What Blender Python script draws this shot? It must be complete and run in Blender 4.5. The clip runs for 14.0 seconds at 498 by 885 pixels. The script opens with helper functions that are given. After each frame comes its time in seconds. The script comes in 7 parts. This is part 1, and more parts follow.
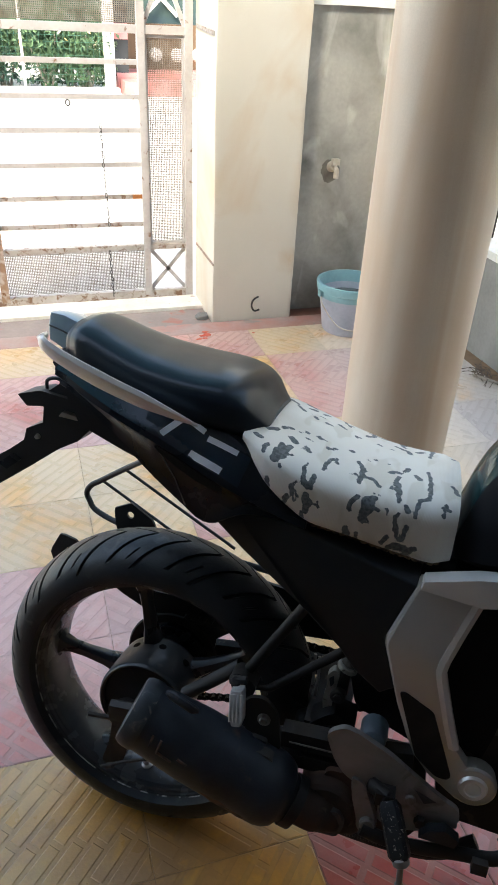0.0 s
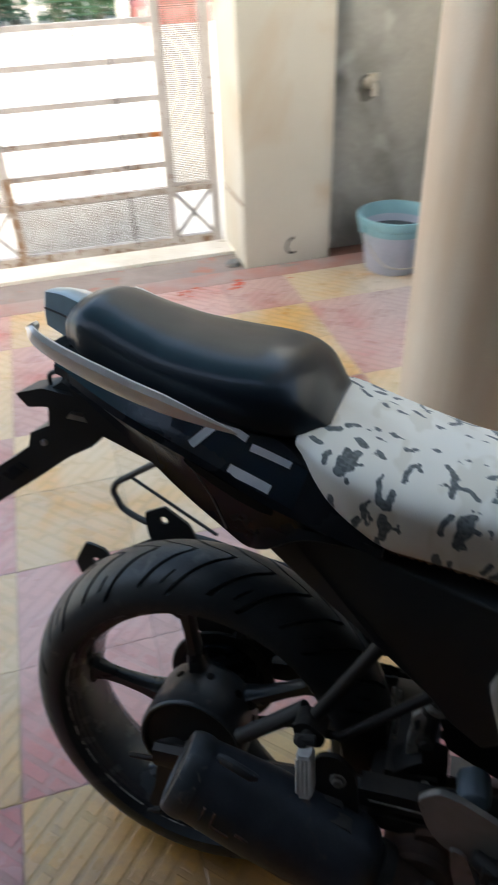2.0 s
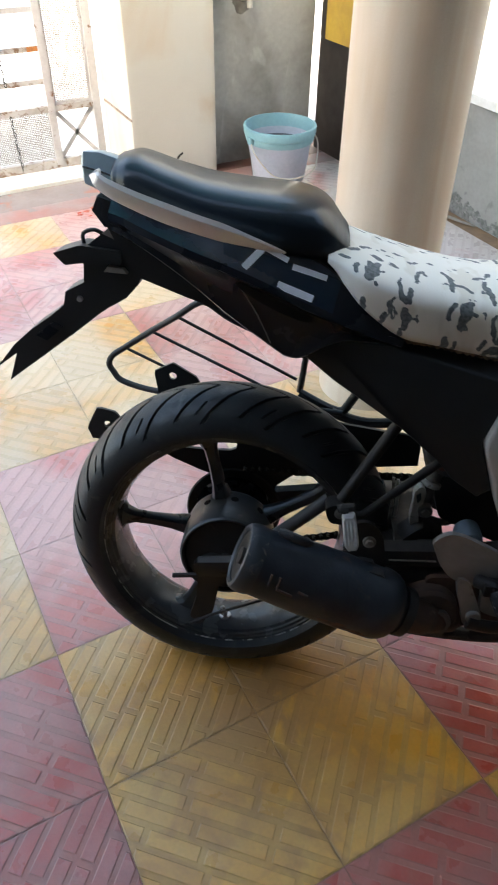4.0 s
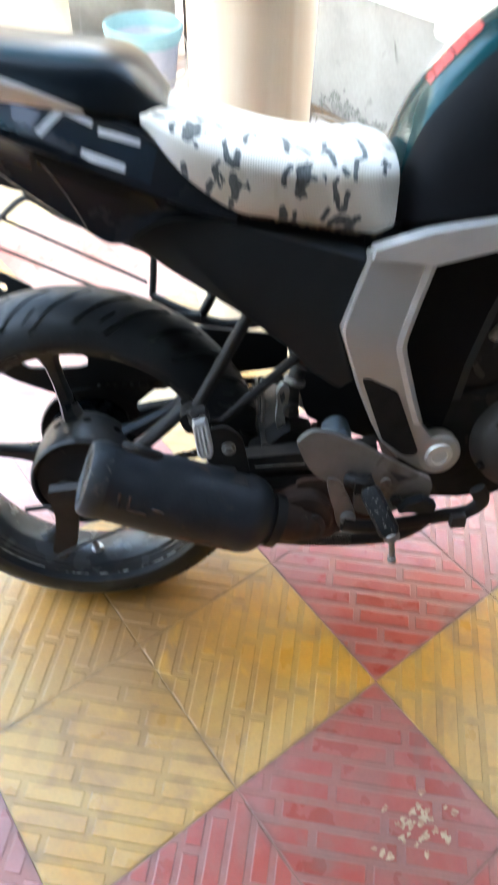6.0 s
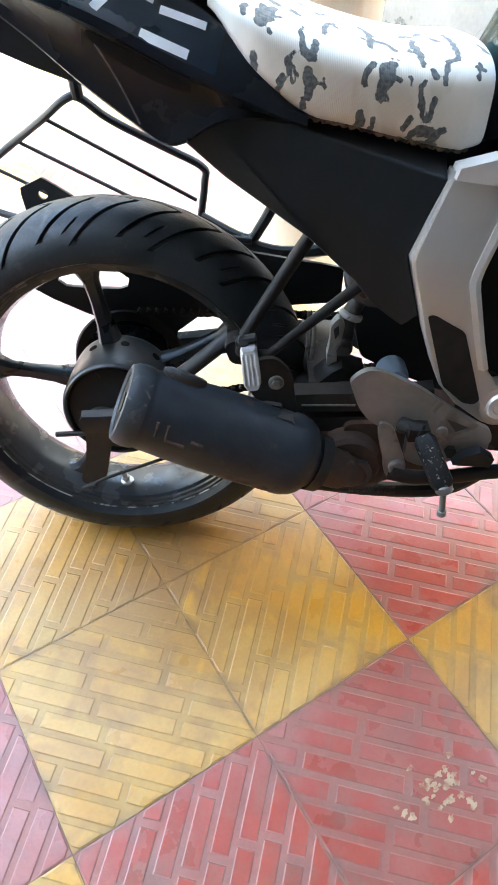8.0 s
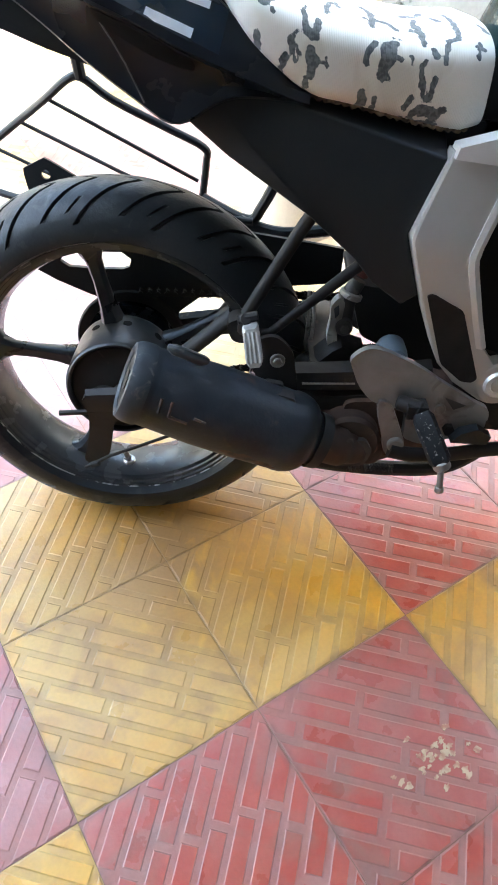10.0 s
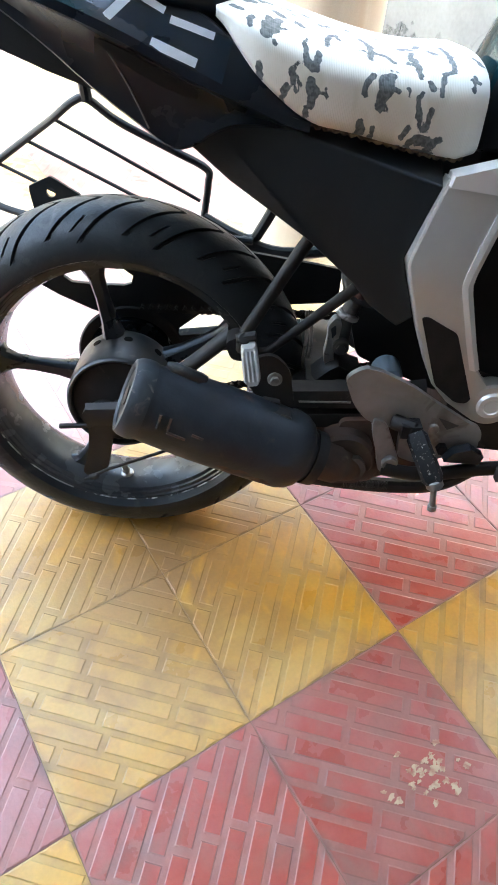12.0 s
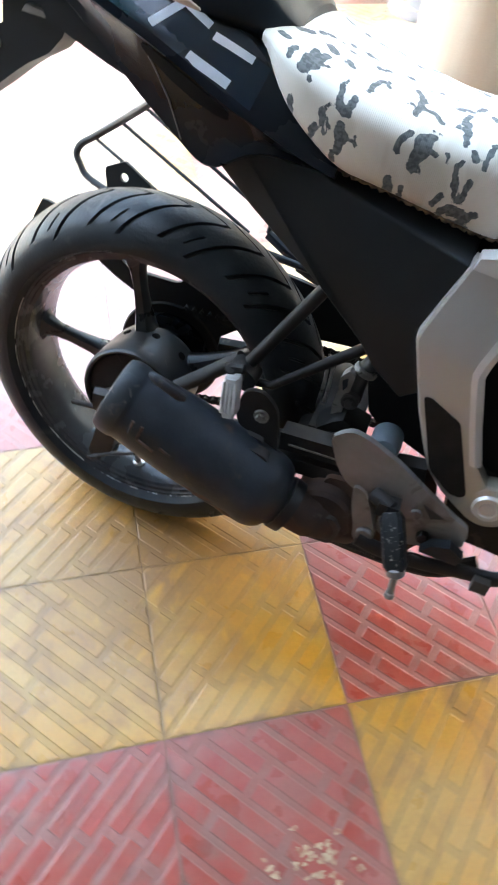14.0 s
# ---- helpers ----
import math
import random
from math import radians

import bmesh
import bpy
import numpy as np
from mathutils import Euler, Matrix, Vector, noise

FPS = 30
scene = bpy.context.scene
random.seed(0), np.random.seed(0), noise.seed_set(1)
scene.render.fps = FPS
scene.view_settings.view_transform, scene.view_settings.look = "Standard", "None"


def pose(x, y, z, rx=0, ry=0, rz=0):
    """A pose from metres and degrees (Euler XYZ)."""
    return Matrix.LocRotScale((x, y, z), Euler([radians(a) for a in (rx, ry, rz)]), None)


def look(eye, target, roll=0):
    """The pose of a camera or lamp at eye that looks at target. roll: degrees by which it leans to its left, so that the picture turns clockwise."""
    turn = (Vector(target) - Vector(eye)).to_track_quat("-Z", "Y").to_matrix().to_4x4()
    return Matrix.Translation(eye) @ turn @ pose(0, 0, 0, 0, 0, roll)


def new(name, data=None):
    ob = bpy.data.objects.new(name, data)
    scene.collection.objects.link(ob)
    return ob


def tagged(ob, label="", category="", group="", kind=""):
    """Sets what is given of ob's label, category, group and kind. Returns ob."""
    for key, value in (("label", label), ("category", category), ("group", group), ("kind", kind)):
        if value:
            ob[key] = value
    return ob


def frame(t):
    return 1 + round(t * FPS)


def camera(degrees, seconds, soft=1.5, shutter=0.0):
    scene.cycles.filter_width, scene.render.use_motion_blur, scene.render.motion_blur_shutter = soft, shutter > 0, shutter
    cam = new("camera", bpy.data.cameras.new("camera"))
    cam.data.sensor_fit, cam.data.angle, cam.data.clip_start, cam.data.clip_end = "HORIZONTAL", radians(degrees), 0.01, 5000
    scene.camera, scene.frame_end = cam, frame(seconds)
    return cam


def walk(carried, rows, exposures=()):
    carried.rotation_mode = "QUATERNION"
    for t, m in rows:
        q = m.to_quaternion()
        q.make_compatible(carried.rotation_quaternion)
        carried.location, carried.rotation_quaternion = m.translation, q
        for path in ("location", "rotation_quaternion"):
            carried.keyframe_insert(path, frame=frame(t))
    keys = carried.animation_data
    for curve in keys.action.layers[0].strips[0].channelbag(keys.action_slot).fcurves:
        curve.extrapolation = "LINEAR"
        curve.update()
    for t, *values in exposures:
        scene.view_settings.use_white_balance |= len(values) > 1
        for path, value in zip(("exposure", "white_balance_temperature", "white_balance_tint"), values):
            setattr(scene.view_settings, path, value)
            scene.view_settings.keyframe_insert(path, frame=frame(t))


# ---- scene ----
cam = camera(39.2, 14.0, soft=1.7, shutter=0.8)
PATH = [
    (0, (-0.389, -0.369, 1.381), (0.147, 1.239, 0.32), 2.9),
    (0.034, (-0.389, -0.369, 1.381), (0.147, 1.239, 0.32), 2.9),
    (0.5, (-0.334, -0.214, 1.368), (0.042, 1.427, 0.288), -2.0),
    (1, (-0.282, -0.138, 1.353), (-0.04, 1.507, 0.242), -2.6),
    (1.5, (-0.285, -0.134, 1.329), (-0.042, 1.459, 0.144), -3.8),
    (2, (-0.332, -0.14, 1.324), (0.067, 1.407, 0.121), -2.4),
    (2.2, (-0.394, -0.154, 1.323), (0.165, 1.347, 0.125), 0.7),
    (4.3, (-0.645, -0.284, 1.3), (0.106, 1.009, -0.028), 1.2),
    (4.5, (-0.642, -0.287, 1.304), (0.15, 0.994, -0.012), 1.8),
    (5, (-0.608, -0.302, 1.302), (0.3, 0.881, -0.029), 4.4),
    (5.5, (-0.558, -0.322, 1.282), (0.408, 0.845, -0.023), 3.3),
    (6, (-0.523, -0.296, 1.189), (0.313, 0.799, -0.261), 1.4),
    (6.5, (-0.506, -0.275, 1.145), (0.339, 0.758, -0.344), 3.2),
    (7, (-0.524, -0.266, 1.145), (0.24, 0.783, -0.377), 2.8),
    (7.5, (-0.524, -0.263, 1.133), (0.219, 0.766, -0.413), 3.2),
    (8, (-0.529, -0.255, 1.123), (0.193, 0.789, -0.422), 3.3),
    (10.3, (-0.547, -0.276, 1.127), (0.17, 0.739, -0.439), 3.8),
    (10.5, (-0.541, -0.279, 1.136), (0.161, 0.749, -0.429), 3.0),
    (11, (-0.543, -0.276, 1.137), (0.165, 0.752, -0.426), 3.5),
    (11.5, (-0.547, -0.272, 1.146), (0.175, 0.767, -0.403), 4.3),
    (12, (-0.548, -0.274, 1.145), (0.185, 0.759, -0.402), 4.8),
    (12.5, (-0.545, -0.276, 1.152), (0.188, 0.77, -0.387), 3.5),
    (13, (-0.543, -0.278, 1.162), (0.166, 0.8, -0.366), 5.5),
    (13.5, (-0.438, -0.276, 1.165), (0.088, 0.86, -0.395), 5.4),
    (14, (-0.324, -0.299, 1.171), (0.047, 0.862, -0.415), 7.3),
]
walk(cam, [(t, look(eye, target, roll)) for t, eye, target, roll in PATH], exposures=[(0.0, 2.92, 7350, 5), (0.5, 2.72, 7350, 5), (1.0, 2.45, 7350, 5), (1.5, 2.57, 7350, 5), (2.2, 2.72, 7350, 5), (4.3, 3.46, 7350, 5), (4.7, 3.71, 7350, 5), (5.0, 3.96, 7350, 5), (5.5, 4.34, 7350, 5), (6.0, 4.71, 7350, 5), (6.5, 4.95, 7350, 5), (7.0, 4.98, 7350, 5), (10.0, 4.81, 7350, 5), (13.0, 4.81, 7350, 5), (13.5, 4.55, 7350, 5), (14.0, 4.69, 7350, 5)])

# ---- light ----
world = bpy.data.worlds.new("sky")
scene.world = world
world.use_nodes = True
wn = world.node_tree
sky = wn.nodes.new("ShaderNodeTexSky")
sky.sky_type, sky.sun_disc = "NISHITA", False
SUN_UP, SUN_ROUND = radians(46), radians(225)
sky.sun_elevation, sky.sun_rotation = SUN_UP, SUN_ROUND
sky.air_density, sky.dust_density = 1.0, 3.0
wn.links.new(sky.outputs[0], wn.nodes["Background"].inputs[0])
wn.nodes["Background"].inputs[1].default_value = 0.15
sun = new("sun", bpy.data.lights.new("sun", "SUN"))
sun.data.energy, sun.data.angle, sun.data.color = 1.0, radians(12), (1.0, 0.97, 0.93)
sun_way = Vector((math.sin(SUN_ROUND) * math.cos(SUN_UP), math.cos(SUN_ROUND) * math.cos(SUN_UP), math.sin(SUN_UP)))
sun.matrix_world = look(sun_way * 20, (0, 0, 0))

scene.view_settings.use_white_balance = True
scene.view_settings.white_balance_temperature, scene.view_settings.white_balance_tint = 7350, 5


# ---- materials ----
def material(name, base, second=None, scale=8.0, rough=0.5, metal=0.0, bump=0.1, grain=60.0, rough_swing=0.15, mix=(0.35, 0.7),
             speck=None, speck_scale=30.0, speck_at=(0.62, 0.68), coat=0.0, detail=6.0, per_object=0.0, bump_distance=0.002,
             stretch=None, coat_rough=0.03, spec=0.5, spec_tint=(1, 1, 1)):
    """Two scales of noise mix two colours; a third colour lies in specks; fine relief and uneven gloss."""
    m = bpy.data.materials.new(name)
    m.use_nodes = True
    nt = m.node_tree
    n, ln = nt.nodes, nt.links
    bsdf = n["Principled BSDF"]
    co = n.new("ShaderNodeTexCoord").outputs["Object"]

    def noise_tex(s, d=detail, distort=0.0, pull=None):
        t = n.new("ShaderNodeTexNoise")
        t.inputs["Scale"].default_value, t.inputs["Detail"].default_value, t.inputs["Distortion"].default_value = s, d, distort
        if pull:
            mp = n.new("ShaderNodeMapping")
            mp.inputs["Scale"].default_value = pull
            ln.new(co, mp.inputs["Vector"]), ln.new(mp.outputs[0], t.inputs["Vector"])
        else:
            ln.new(co, t.inputs["Vector"])
        return t.outputs["Fac"]

    def ramp(fac, a, b):
        r = n.new("ShaderNodeMapRange")
        r.inputs["From Min"].default_value, r.inputs["From Max"].default_value = a, b
        ln.new(fac, r.inputs["Value"])
        return r.outputs["Result"]

    def mixed(fac, a, b):
        x = n.new("ShaderNodeMix")
        x.data_type = "RGBA"
        if isinstance(fac, float):
            x.inputs[0].default_value = fac
        else:
            ln.new(fac, x.inputs[0])
        for slot, v in ((6, a), (7, b)):
            if isinstance(v, tuple):
                x.inputs[slot].default_value = (*v, 1)
            else:
                ln.new(v, x.inputs[slot])
        return x.outputs[2]

    second = second or tuple(c * 0.75 for c in base)
    col = mixed(ramp(noise_tex(scale, distort=0.4), *mix), base, second)
    fine = noise_tex(grain, 4.0)
    dim = n.new("ShaderNodeMapRange")
    dim.inputs["To Min"].default_value, dim.inputs["To Max"].default_value = 0.86, 1.12
    ln.new(fine, dim.inputs["Value"])
    scaled = n.new("ShaderNodeVectorMath")
    scaled.operation = "SCALE"
    ln.new(col, scaled.inputs[0]), ln.new(dim.outputs[0], scaled.inputs["Scale"])
    col = scaled.outputs[0]
    if speck:
        col = mixed(ramp(noise_tex(speck_scale, 5.0, 0.8, stretch), *speck_at), col, speck)
    if per_object:
        info = n.new("ShaderNodeObjectInfo")
        hsv = n.new("ShaderNodeHueSaturation")
        val = n.new("ShaderNodeMapRange")
        val.inputs["To Min"].default_value, val.inputs["To Max"].default_value = 1 - per_object, 1 + per_object
        ln.new(info.outputs["Random"], val.inputs["Value"])
        ln.new(val.outputs[0], hsv.inputs["Value"]), ln.new(col, hsv.inputs["Color"])
        col = hsv.outputs[0]
    ln.new(col, bsdf.inputs["Base Color"])
    rr = n.new("ShaderNodeMapRange")
    rr.inputs["To Min"].default_value, rr.inputs["To Max"].default_value = max(0.03, rough - rough_swing), min(1, rough + rough_swing)
    ln.new(noise_tex(scale * 2.3, 5.0), rr.inputs["Value"])
    ln.new(rr.outputs[0], bsdf.inputs["Roughness"])
    bsdf.inputs["Metallic"].default_value, bsdf.inputs["Specular IOR Level"].default_value = metal, spec
    bsdf.inputs["Specular Tint"].default_value = (*spec_tint, 1)
    bsdf.inputs["Coat Weight"].default_value, bsdf.inputs["Coat Roughness"].default_value = coat, coat_rough
    if bump:
        bp = n.new("ShaderNodeBump")
        bp.inputs["Strength"].default_value, bp.inputs["Distance"].default_value = bump, bump_distance
        ln.new(fine, bp.inputs["Height"])
        ln.new(bp.outputs[0], bsdf.inputs["Normal"])
    return m


TILE = 0.305


def tile_material(name, base, second, film, grime, rough, pale, coat):
    """Cement colour under a dusty film and brown grime, with dusty paleness and painted daylight glare towards gate and
    parapet, laid across the tiles in one pattern.
    """
    m = bpy.data.materials.new(name)
    m.use_nodes = True
    n, ln = m.node_tree.nodes, m.node_tree.links
    bsdf = n["Principled BSDF"]
    at = n.new("ShaderNodeNewGeometry").outputs["Position"]

    def cloud(scale, detail, lo, hi, distort=0.0, top=1.0):
        t = n.new("ShaderNodeTexNoise")
        t.inputs["Scale"].default_value, t.inputs["Detail"].default_value, t.inputs["Distortion"].default_value = scale, detail, distort
        ln.new(at, t.inputs["Vector"])
        r = n.new("ShaderNodeMapRange")
        r.inputs["From Min"].default_value, r.inputs["From Max"].default_value, r.inputs["To Max"].default_value = lo, hi, top
        ln.new(t.outputs["Fac"], r.inputs["Value"])
        return r.outputs[0], t.outputs["Fac"]

    def mixed(fac, a, b):
        x = n.new("ShaderNodeMix")
        x.data_type = "RGBA"
        ln.new(fac, x.inputs[0])
        for slot, v in ((6, a), (7, b)):
            if isinstance(v, tuple):
                x.inputs[slot].default_value = (*v, 1)
            else:
                ln.new(v, x.inputs[slot])
        return x.outputs[2]

    col = mixed(cloud(17, 6, 0.36, 0.68, 0.5)[0], base, second)
    col = mixed(cloud(3.6, 8, 0.45, 0.63, 0.8, 0.75)[0], col, film)
    col = mixed(cloud(8, 9, 0.48, 0.73, 1.4, 0.8)[0], col, grime)
    own = n.new("ShaderNodeVectorMath")
    own.operation = "ABSOLUTE"
    ln.new(n.new("ShaderNodeTexCoord").outputs["Object"], own.inputs[0])
    sides = n.new("ShaderNodeSeparateXYZ")
    ln.new(own.outputs[0], sides.inputs[0])
    far = n.new("ShaderNodeMath")
    far.operation = "MAXIMUM"
    ln.new(sides.outputs[0], far.inputs[0]), ln.new(sides.outputs[1], far.inputs[1])
    seam = n.new("ShaderNodeMapRange")
    seam.inputs["From Min"].default_value, seam.inputs["From Max"].default_value, seam.inputs["To Max"].default_value = TILE / 2 - 0.012, TILE / 2 - 0.001, 0.55
    ln.new(far.outputs[0], seam.inputs["Value"])
    caught = n.new("ShaderNodeMath")
    caught.operation = "MULTIPLY"
    ln.new(seam.outputs[0], caught.inputs[0]), ln.new(cloud(16, 6, 0.42, 0.62, 0.8)[0], caught.inputs[1])
    col = mixed(caught.outputs[0], col, tuple(0.62 * v for v in grime))
    # muddy tiles under the rear wheel, darkened wider to paint in its contact shade
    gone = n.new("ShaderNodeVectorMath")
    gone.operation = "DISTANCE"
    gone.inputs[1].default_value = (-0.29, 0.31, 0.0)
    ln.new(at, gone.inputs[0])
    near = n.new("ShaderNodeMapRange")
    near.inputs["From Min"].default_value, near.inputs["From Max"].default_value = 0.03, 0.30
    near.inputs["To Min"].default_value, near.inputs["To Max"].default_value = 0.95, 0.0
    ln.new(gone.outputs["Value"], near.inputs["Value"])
    mud_shade = n.new("ShaderNodeMath")
    mud_shade.operation = "MULTIPLY"
    ln.new(near.outputs[0], mud_shade.inputs[0]), ln.new(cloud(13, 8, 0.26, 0.50, 1.4)[0], mud_shade.inputs[1])
    col = mixed(mud_shade.outputs[0], col, (0.36, 0.180, 0.062))
    # paleness towards gate and parapet: dusty tiles, with daylight glare painted in
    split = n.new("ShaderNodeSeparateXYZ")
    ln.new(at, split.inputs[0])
    gate_dust_glare = n.new("ShaderNodeMapRange")
    gate_dust_glare.inputs["From Min"].default_value, gate_dust_glare.inputs["From Max"].default_value, gate_dust_glare.inputs["To Max"].default_value = 0.34, 0.95, 0.90
    ln.new(split.outputs[1], gate_dust_glare.inputs["Value"])
    parapet_dust_glare = n.new("ShaderNodeMapRange")
    parapet_dust_glare.inputs["From Min"].default_value, parapet_dust_glare.inputs["From Max"].default_value, parapet_dust_glare.inputs["To Max"].default_value = 0.70, 1.25, 0.90
    ln.new(split.outputs[0], parapet_dust_glare.inputs["Value"])
    for spread, lo, hi, pale_tone in ((gate_dust_glare, 0.25, 0.55, pale), (parapet_dust_glare, 0.22, 0.46, (0.50, 0.455, 0.415))):
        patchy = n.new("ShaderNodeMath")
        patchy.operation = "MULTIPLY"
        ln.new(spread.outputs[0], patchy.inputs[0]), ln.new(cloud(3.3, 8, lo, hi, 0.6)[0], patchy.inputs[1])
        col = mixed(patchy.outputs[0], col, pale_tone)
    fac, fine = cloud(150, 3, 0.3, 0.7)
    info = n.new("ShaderNodeObjectInfo")
    val = n.new("ShaderNodeMapRange")
    val.inputs["To Min"].default_value, val.inputs["To Max"].default_value = 0.90, 1.10
    ln.new(info.outputs["Random"], val.inputs["Value"])
    grainy = n.new("ShaderNodeMapRange")
    grainy.inputs["To Min"].default_value, grainy.inputs["To Max"].default_value = 0.90, 1.10
    ln.new(fine, grainy.inputs["Value"])
    both = n.new("ShaderNodeMath")
    both.operation = "MULTIPLY"
    ln.new(val.outputs[0], both.inputs[0]), ln.new(grainy.outputs[0], both.inputs[1])
    sc = n.new("ShaderNodeVectorMath")
    sc.operation = "SCALE"
    ln.new(col, sc.inputs[0]), ln.new(both.outputs[0], sc.inputs["Scale"])
    ln.new(sc.outputs[0], bsdf.inputs["Base Color"])
    rr = n.new("ShaderNodeMapRange")
    rr.inputs["To Min"].default_value, rr.inputs["To Max"].default_value = rough - 0.1, rough + 0.14
    ln.new(cloud(11, 5, 0.3, 0.7)[0], rr.inputs["Value"])
    ln.new(rr.outputs[0], bsdf.inputs["Roughness"])
    bsdf.inputs["Coat Weight"].default_value, bsdf.inputs["Coat Roughness"].default_value, bsdf.inputs["Coat IOR"].default_value = coat, 0.36, 1.7
    bp = n.new("ShaderNodeBump")
    bp.inputs["Strength"].default_value, bp.inputs["Distance"].default_value = 0.12, 0.002
    ln.new(fine, bp.inputs["Height"])
    ln.new(bp.outputs[0], bsdf.inputs["Normal"])
    return m


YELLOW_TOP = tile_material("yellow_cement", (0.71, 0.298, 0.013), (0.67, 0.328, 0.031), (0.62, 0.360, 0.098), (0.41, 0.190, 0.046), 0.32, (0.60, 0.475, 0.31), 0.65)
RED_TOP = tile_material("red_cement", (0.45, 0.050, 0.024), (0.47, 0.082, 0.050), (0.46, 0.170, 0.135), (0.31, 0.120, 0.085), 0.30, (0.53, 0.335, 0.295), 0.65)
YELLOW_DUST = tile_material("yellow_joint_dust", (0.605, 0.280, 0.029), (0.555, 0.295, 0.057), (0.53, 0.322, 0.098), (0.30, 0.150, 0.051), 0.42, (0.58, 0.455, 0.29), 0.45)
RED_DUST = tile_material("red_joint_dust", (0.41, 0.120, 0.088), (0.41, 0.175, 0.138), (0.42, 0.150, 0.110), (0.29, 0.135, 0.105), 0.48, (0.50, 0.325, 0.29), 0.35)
BEDDING = material("tile_bedding", (0.24, 0.15, 0.085), (0.17, 0.11, 0.07), 20, 0.9)
STAIN = material("dried_paint_stain", (0.62, 0.46, 0.29), (0.46, 0.20, 0.13), 70, 0.6, mix=(0.46, 0.64))
RED_POWDER = material("red_powder_stain", (0.55, 0.07, 0.03), (0.5, 0.2, 0.14), 20, 0.8)
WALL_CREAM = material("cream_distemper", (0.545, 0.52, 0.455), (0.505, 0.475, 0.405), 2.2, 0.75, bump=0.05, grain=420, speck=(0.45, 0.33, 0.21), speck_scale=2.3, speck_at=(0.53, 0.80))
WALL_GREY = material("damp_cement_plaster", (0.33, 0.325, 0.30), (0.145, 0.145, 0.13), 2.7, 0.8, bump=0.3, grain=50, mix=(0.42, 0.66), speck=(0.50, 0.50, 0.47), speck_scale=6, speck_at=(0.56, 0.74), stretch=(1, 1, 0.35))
MOULD = material("black_wall_mould", (0.125, 0.125, 0.118), (0.19, 0.19, 0.18), 60, 0.9, mix=(0.40, 0.60))
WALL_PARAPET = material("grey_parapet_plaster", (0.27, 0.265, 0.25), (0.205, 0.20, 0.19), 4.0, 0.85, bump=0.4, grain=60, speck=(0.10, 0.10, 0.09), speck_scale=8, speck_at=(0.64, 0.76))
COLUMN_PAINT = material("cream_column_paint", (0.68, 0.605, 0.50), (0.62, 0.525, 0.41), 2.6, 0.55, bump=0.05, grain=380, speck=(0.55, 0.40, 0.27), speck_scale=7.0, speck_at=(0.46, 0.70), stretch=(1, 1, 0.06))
WHITE_WASH = material("white_lime_wash", (0.74, 0.73, 0.70), (0.62, 0.60, 0.55), 5, 0.8, bump=0.25, speck=(0.35, 0.31, 0.27), speck_scale=18, speck_at=(0.66, 0.76))
BORDER_RED = material("worn_red_oxide_floor", (0.38, 0.19, 0.16), (0.35, 0.28, 0.255), 7, 0.5, bump=0.25, speck=(0.25, 0.22, 0.2), speck_scale=11)
BORDER_GREY = material("dusty_grey_cement", (0.30, 0.25, 0.23), (0.24, 0.2, 0.19), 8, 0.8, bump=0.3, speck=(0.36, 0.16, 0.13), speck_scale=9)
DARK_RED_FLOOR = material("dark_wet_red_floor", (0.17, 0.07, 0.05), (0.12, 0.07, 0.05), 6, 0.5, bump=0.25)
DAMP_HOLE = material("dark_damp_cement", (0.115, 0.108, 0.095), (0.165, 0.158, 0.142), 30, 0.8, bump=0.4)
CEILING_PAINT = material("pale_teal_ceiling_paint", (0.19, 0.255, 0.275), (0.17, 0.225, 0.245), 2, 0.85)
# kept dark so that the unseen walls throw little light back
WALL_UNSEEN = material("dark_unseen_wall_paint", (0.075, 0.075, 0.08), (0.055, 0.055, 0.06), 2, 0.8)
ROAD = material("pale_concrete_road", (0.62, 0.60, 0.56), (0.52, 0.50, 0.46), 0.9, 0.9, bump=0.3, grain=40, speck=(0.36, 0.34, 0.31), speck_scale=0.7, speck_at=(0.60, 0.72))
GATE_PAINT = material("grey_gate_enamel", (0.43, 0.415, 0.42), (0.36, 0.34, 0.335), 10, 0.45, bump=0.15, speck=(0.17, 0.09, 0.05), speck_scale=24, speck_at=(0.64, 0.72))
GATE_WORN = material("worn_gate_enamel", (0.40, 0.38, 0.37), (0.30, 0.265, 0.24), 10, 0.55, bump=0.2, speck=(0.15, 0.085, 0.05), speck_scale=34, speck_at=(0.52, 0.66))
RUST = material("flaking_rust", (0.22, 0.135, 0.085), (0.33, 0.28, 0.245), 30, 0.85, bump=0.5, mix=(0.42, 0.62), speck=(0.14, 0.065, 0.03), speck_scale=40)
MESH_STEEL = material("galvanised_mesh_wire", (0.25, 0.23, 0.205), (0.15, 0.115, 0.085), 18, 0.55, 0.3)
GRILLE = material("dark_brown_perforated_insert", (0.012, 0.009, 0.007), (0.020, 0.015, 0.012), 30, 0.8, bump=0.6, grain=500, bump_distance=0.0008, spec=0.3)
# bluish spec_tint on the blacks here and below paints sky reflections into them
RUBBER = material("tyre_rubber", (0.009, 0.0105, 0.012), (0.019, 0.0215, 0.024), 11, 0.44, bump=0.25, grain=220, rough_swing=0.18, mix=(0.38, 0.62), speck=(0.060, 0.058, 0.054), speck_scale=26, speck_at=(0.62, 0.80), spec=0.4, spec_tint=(0.82, 0.93, 1.0))
ALLOY_BLACK = material("satin_black_alloy", (0.007, 0.009, 0.012), (0.014, 0.017, 0.021), 12, 0.26, 0.0, bump=0.08, speck=(0.05, 0.05, 0.05), speck_scale=40, speck_at=(0.68, 0.8), spec_tint=(0.78, 0.9, 1.0))
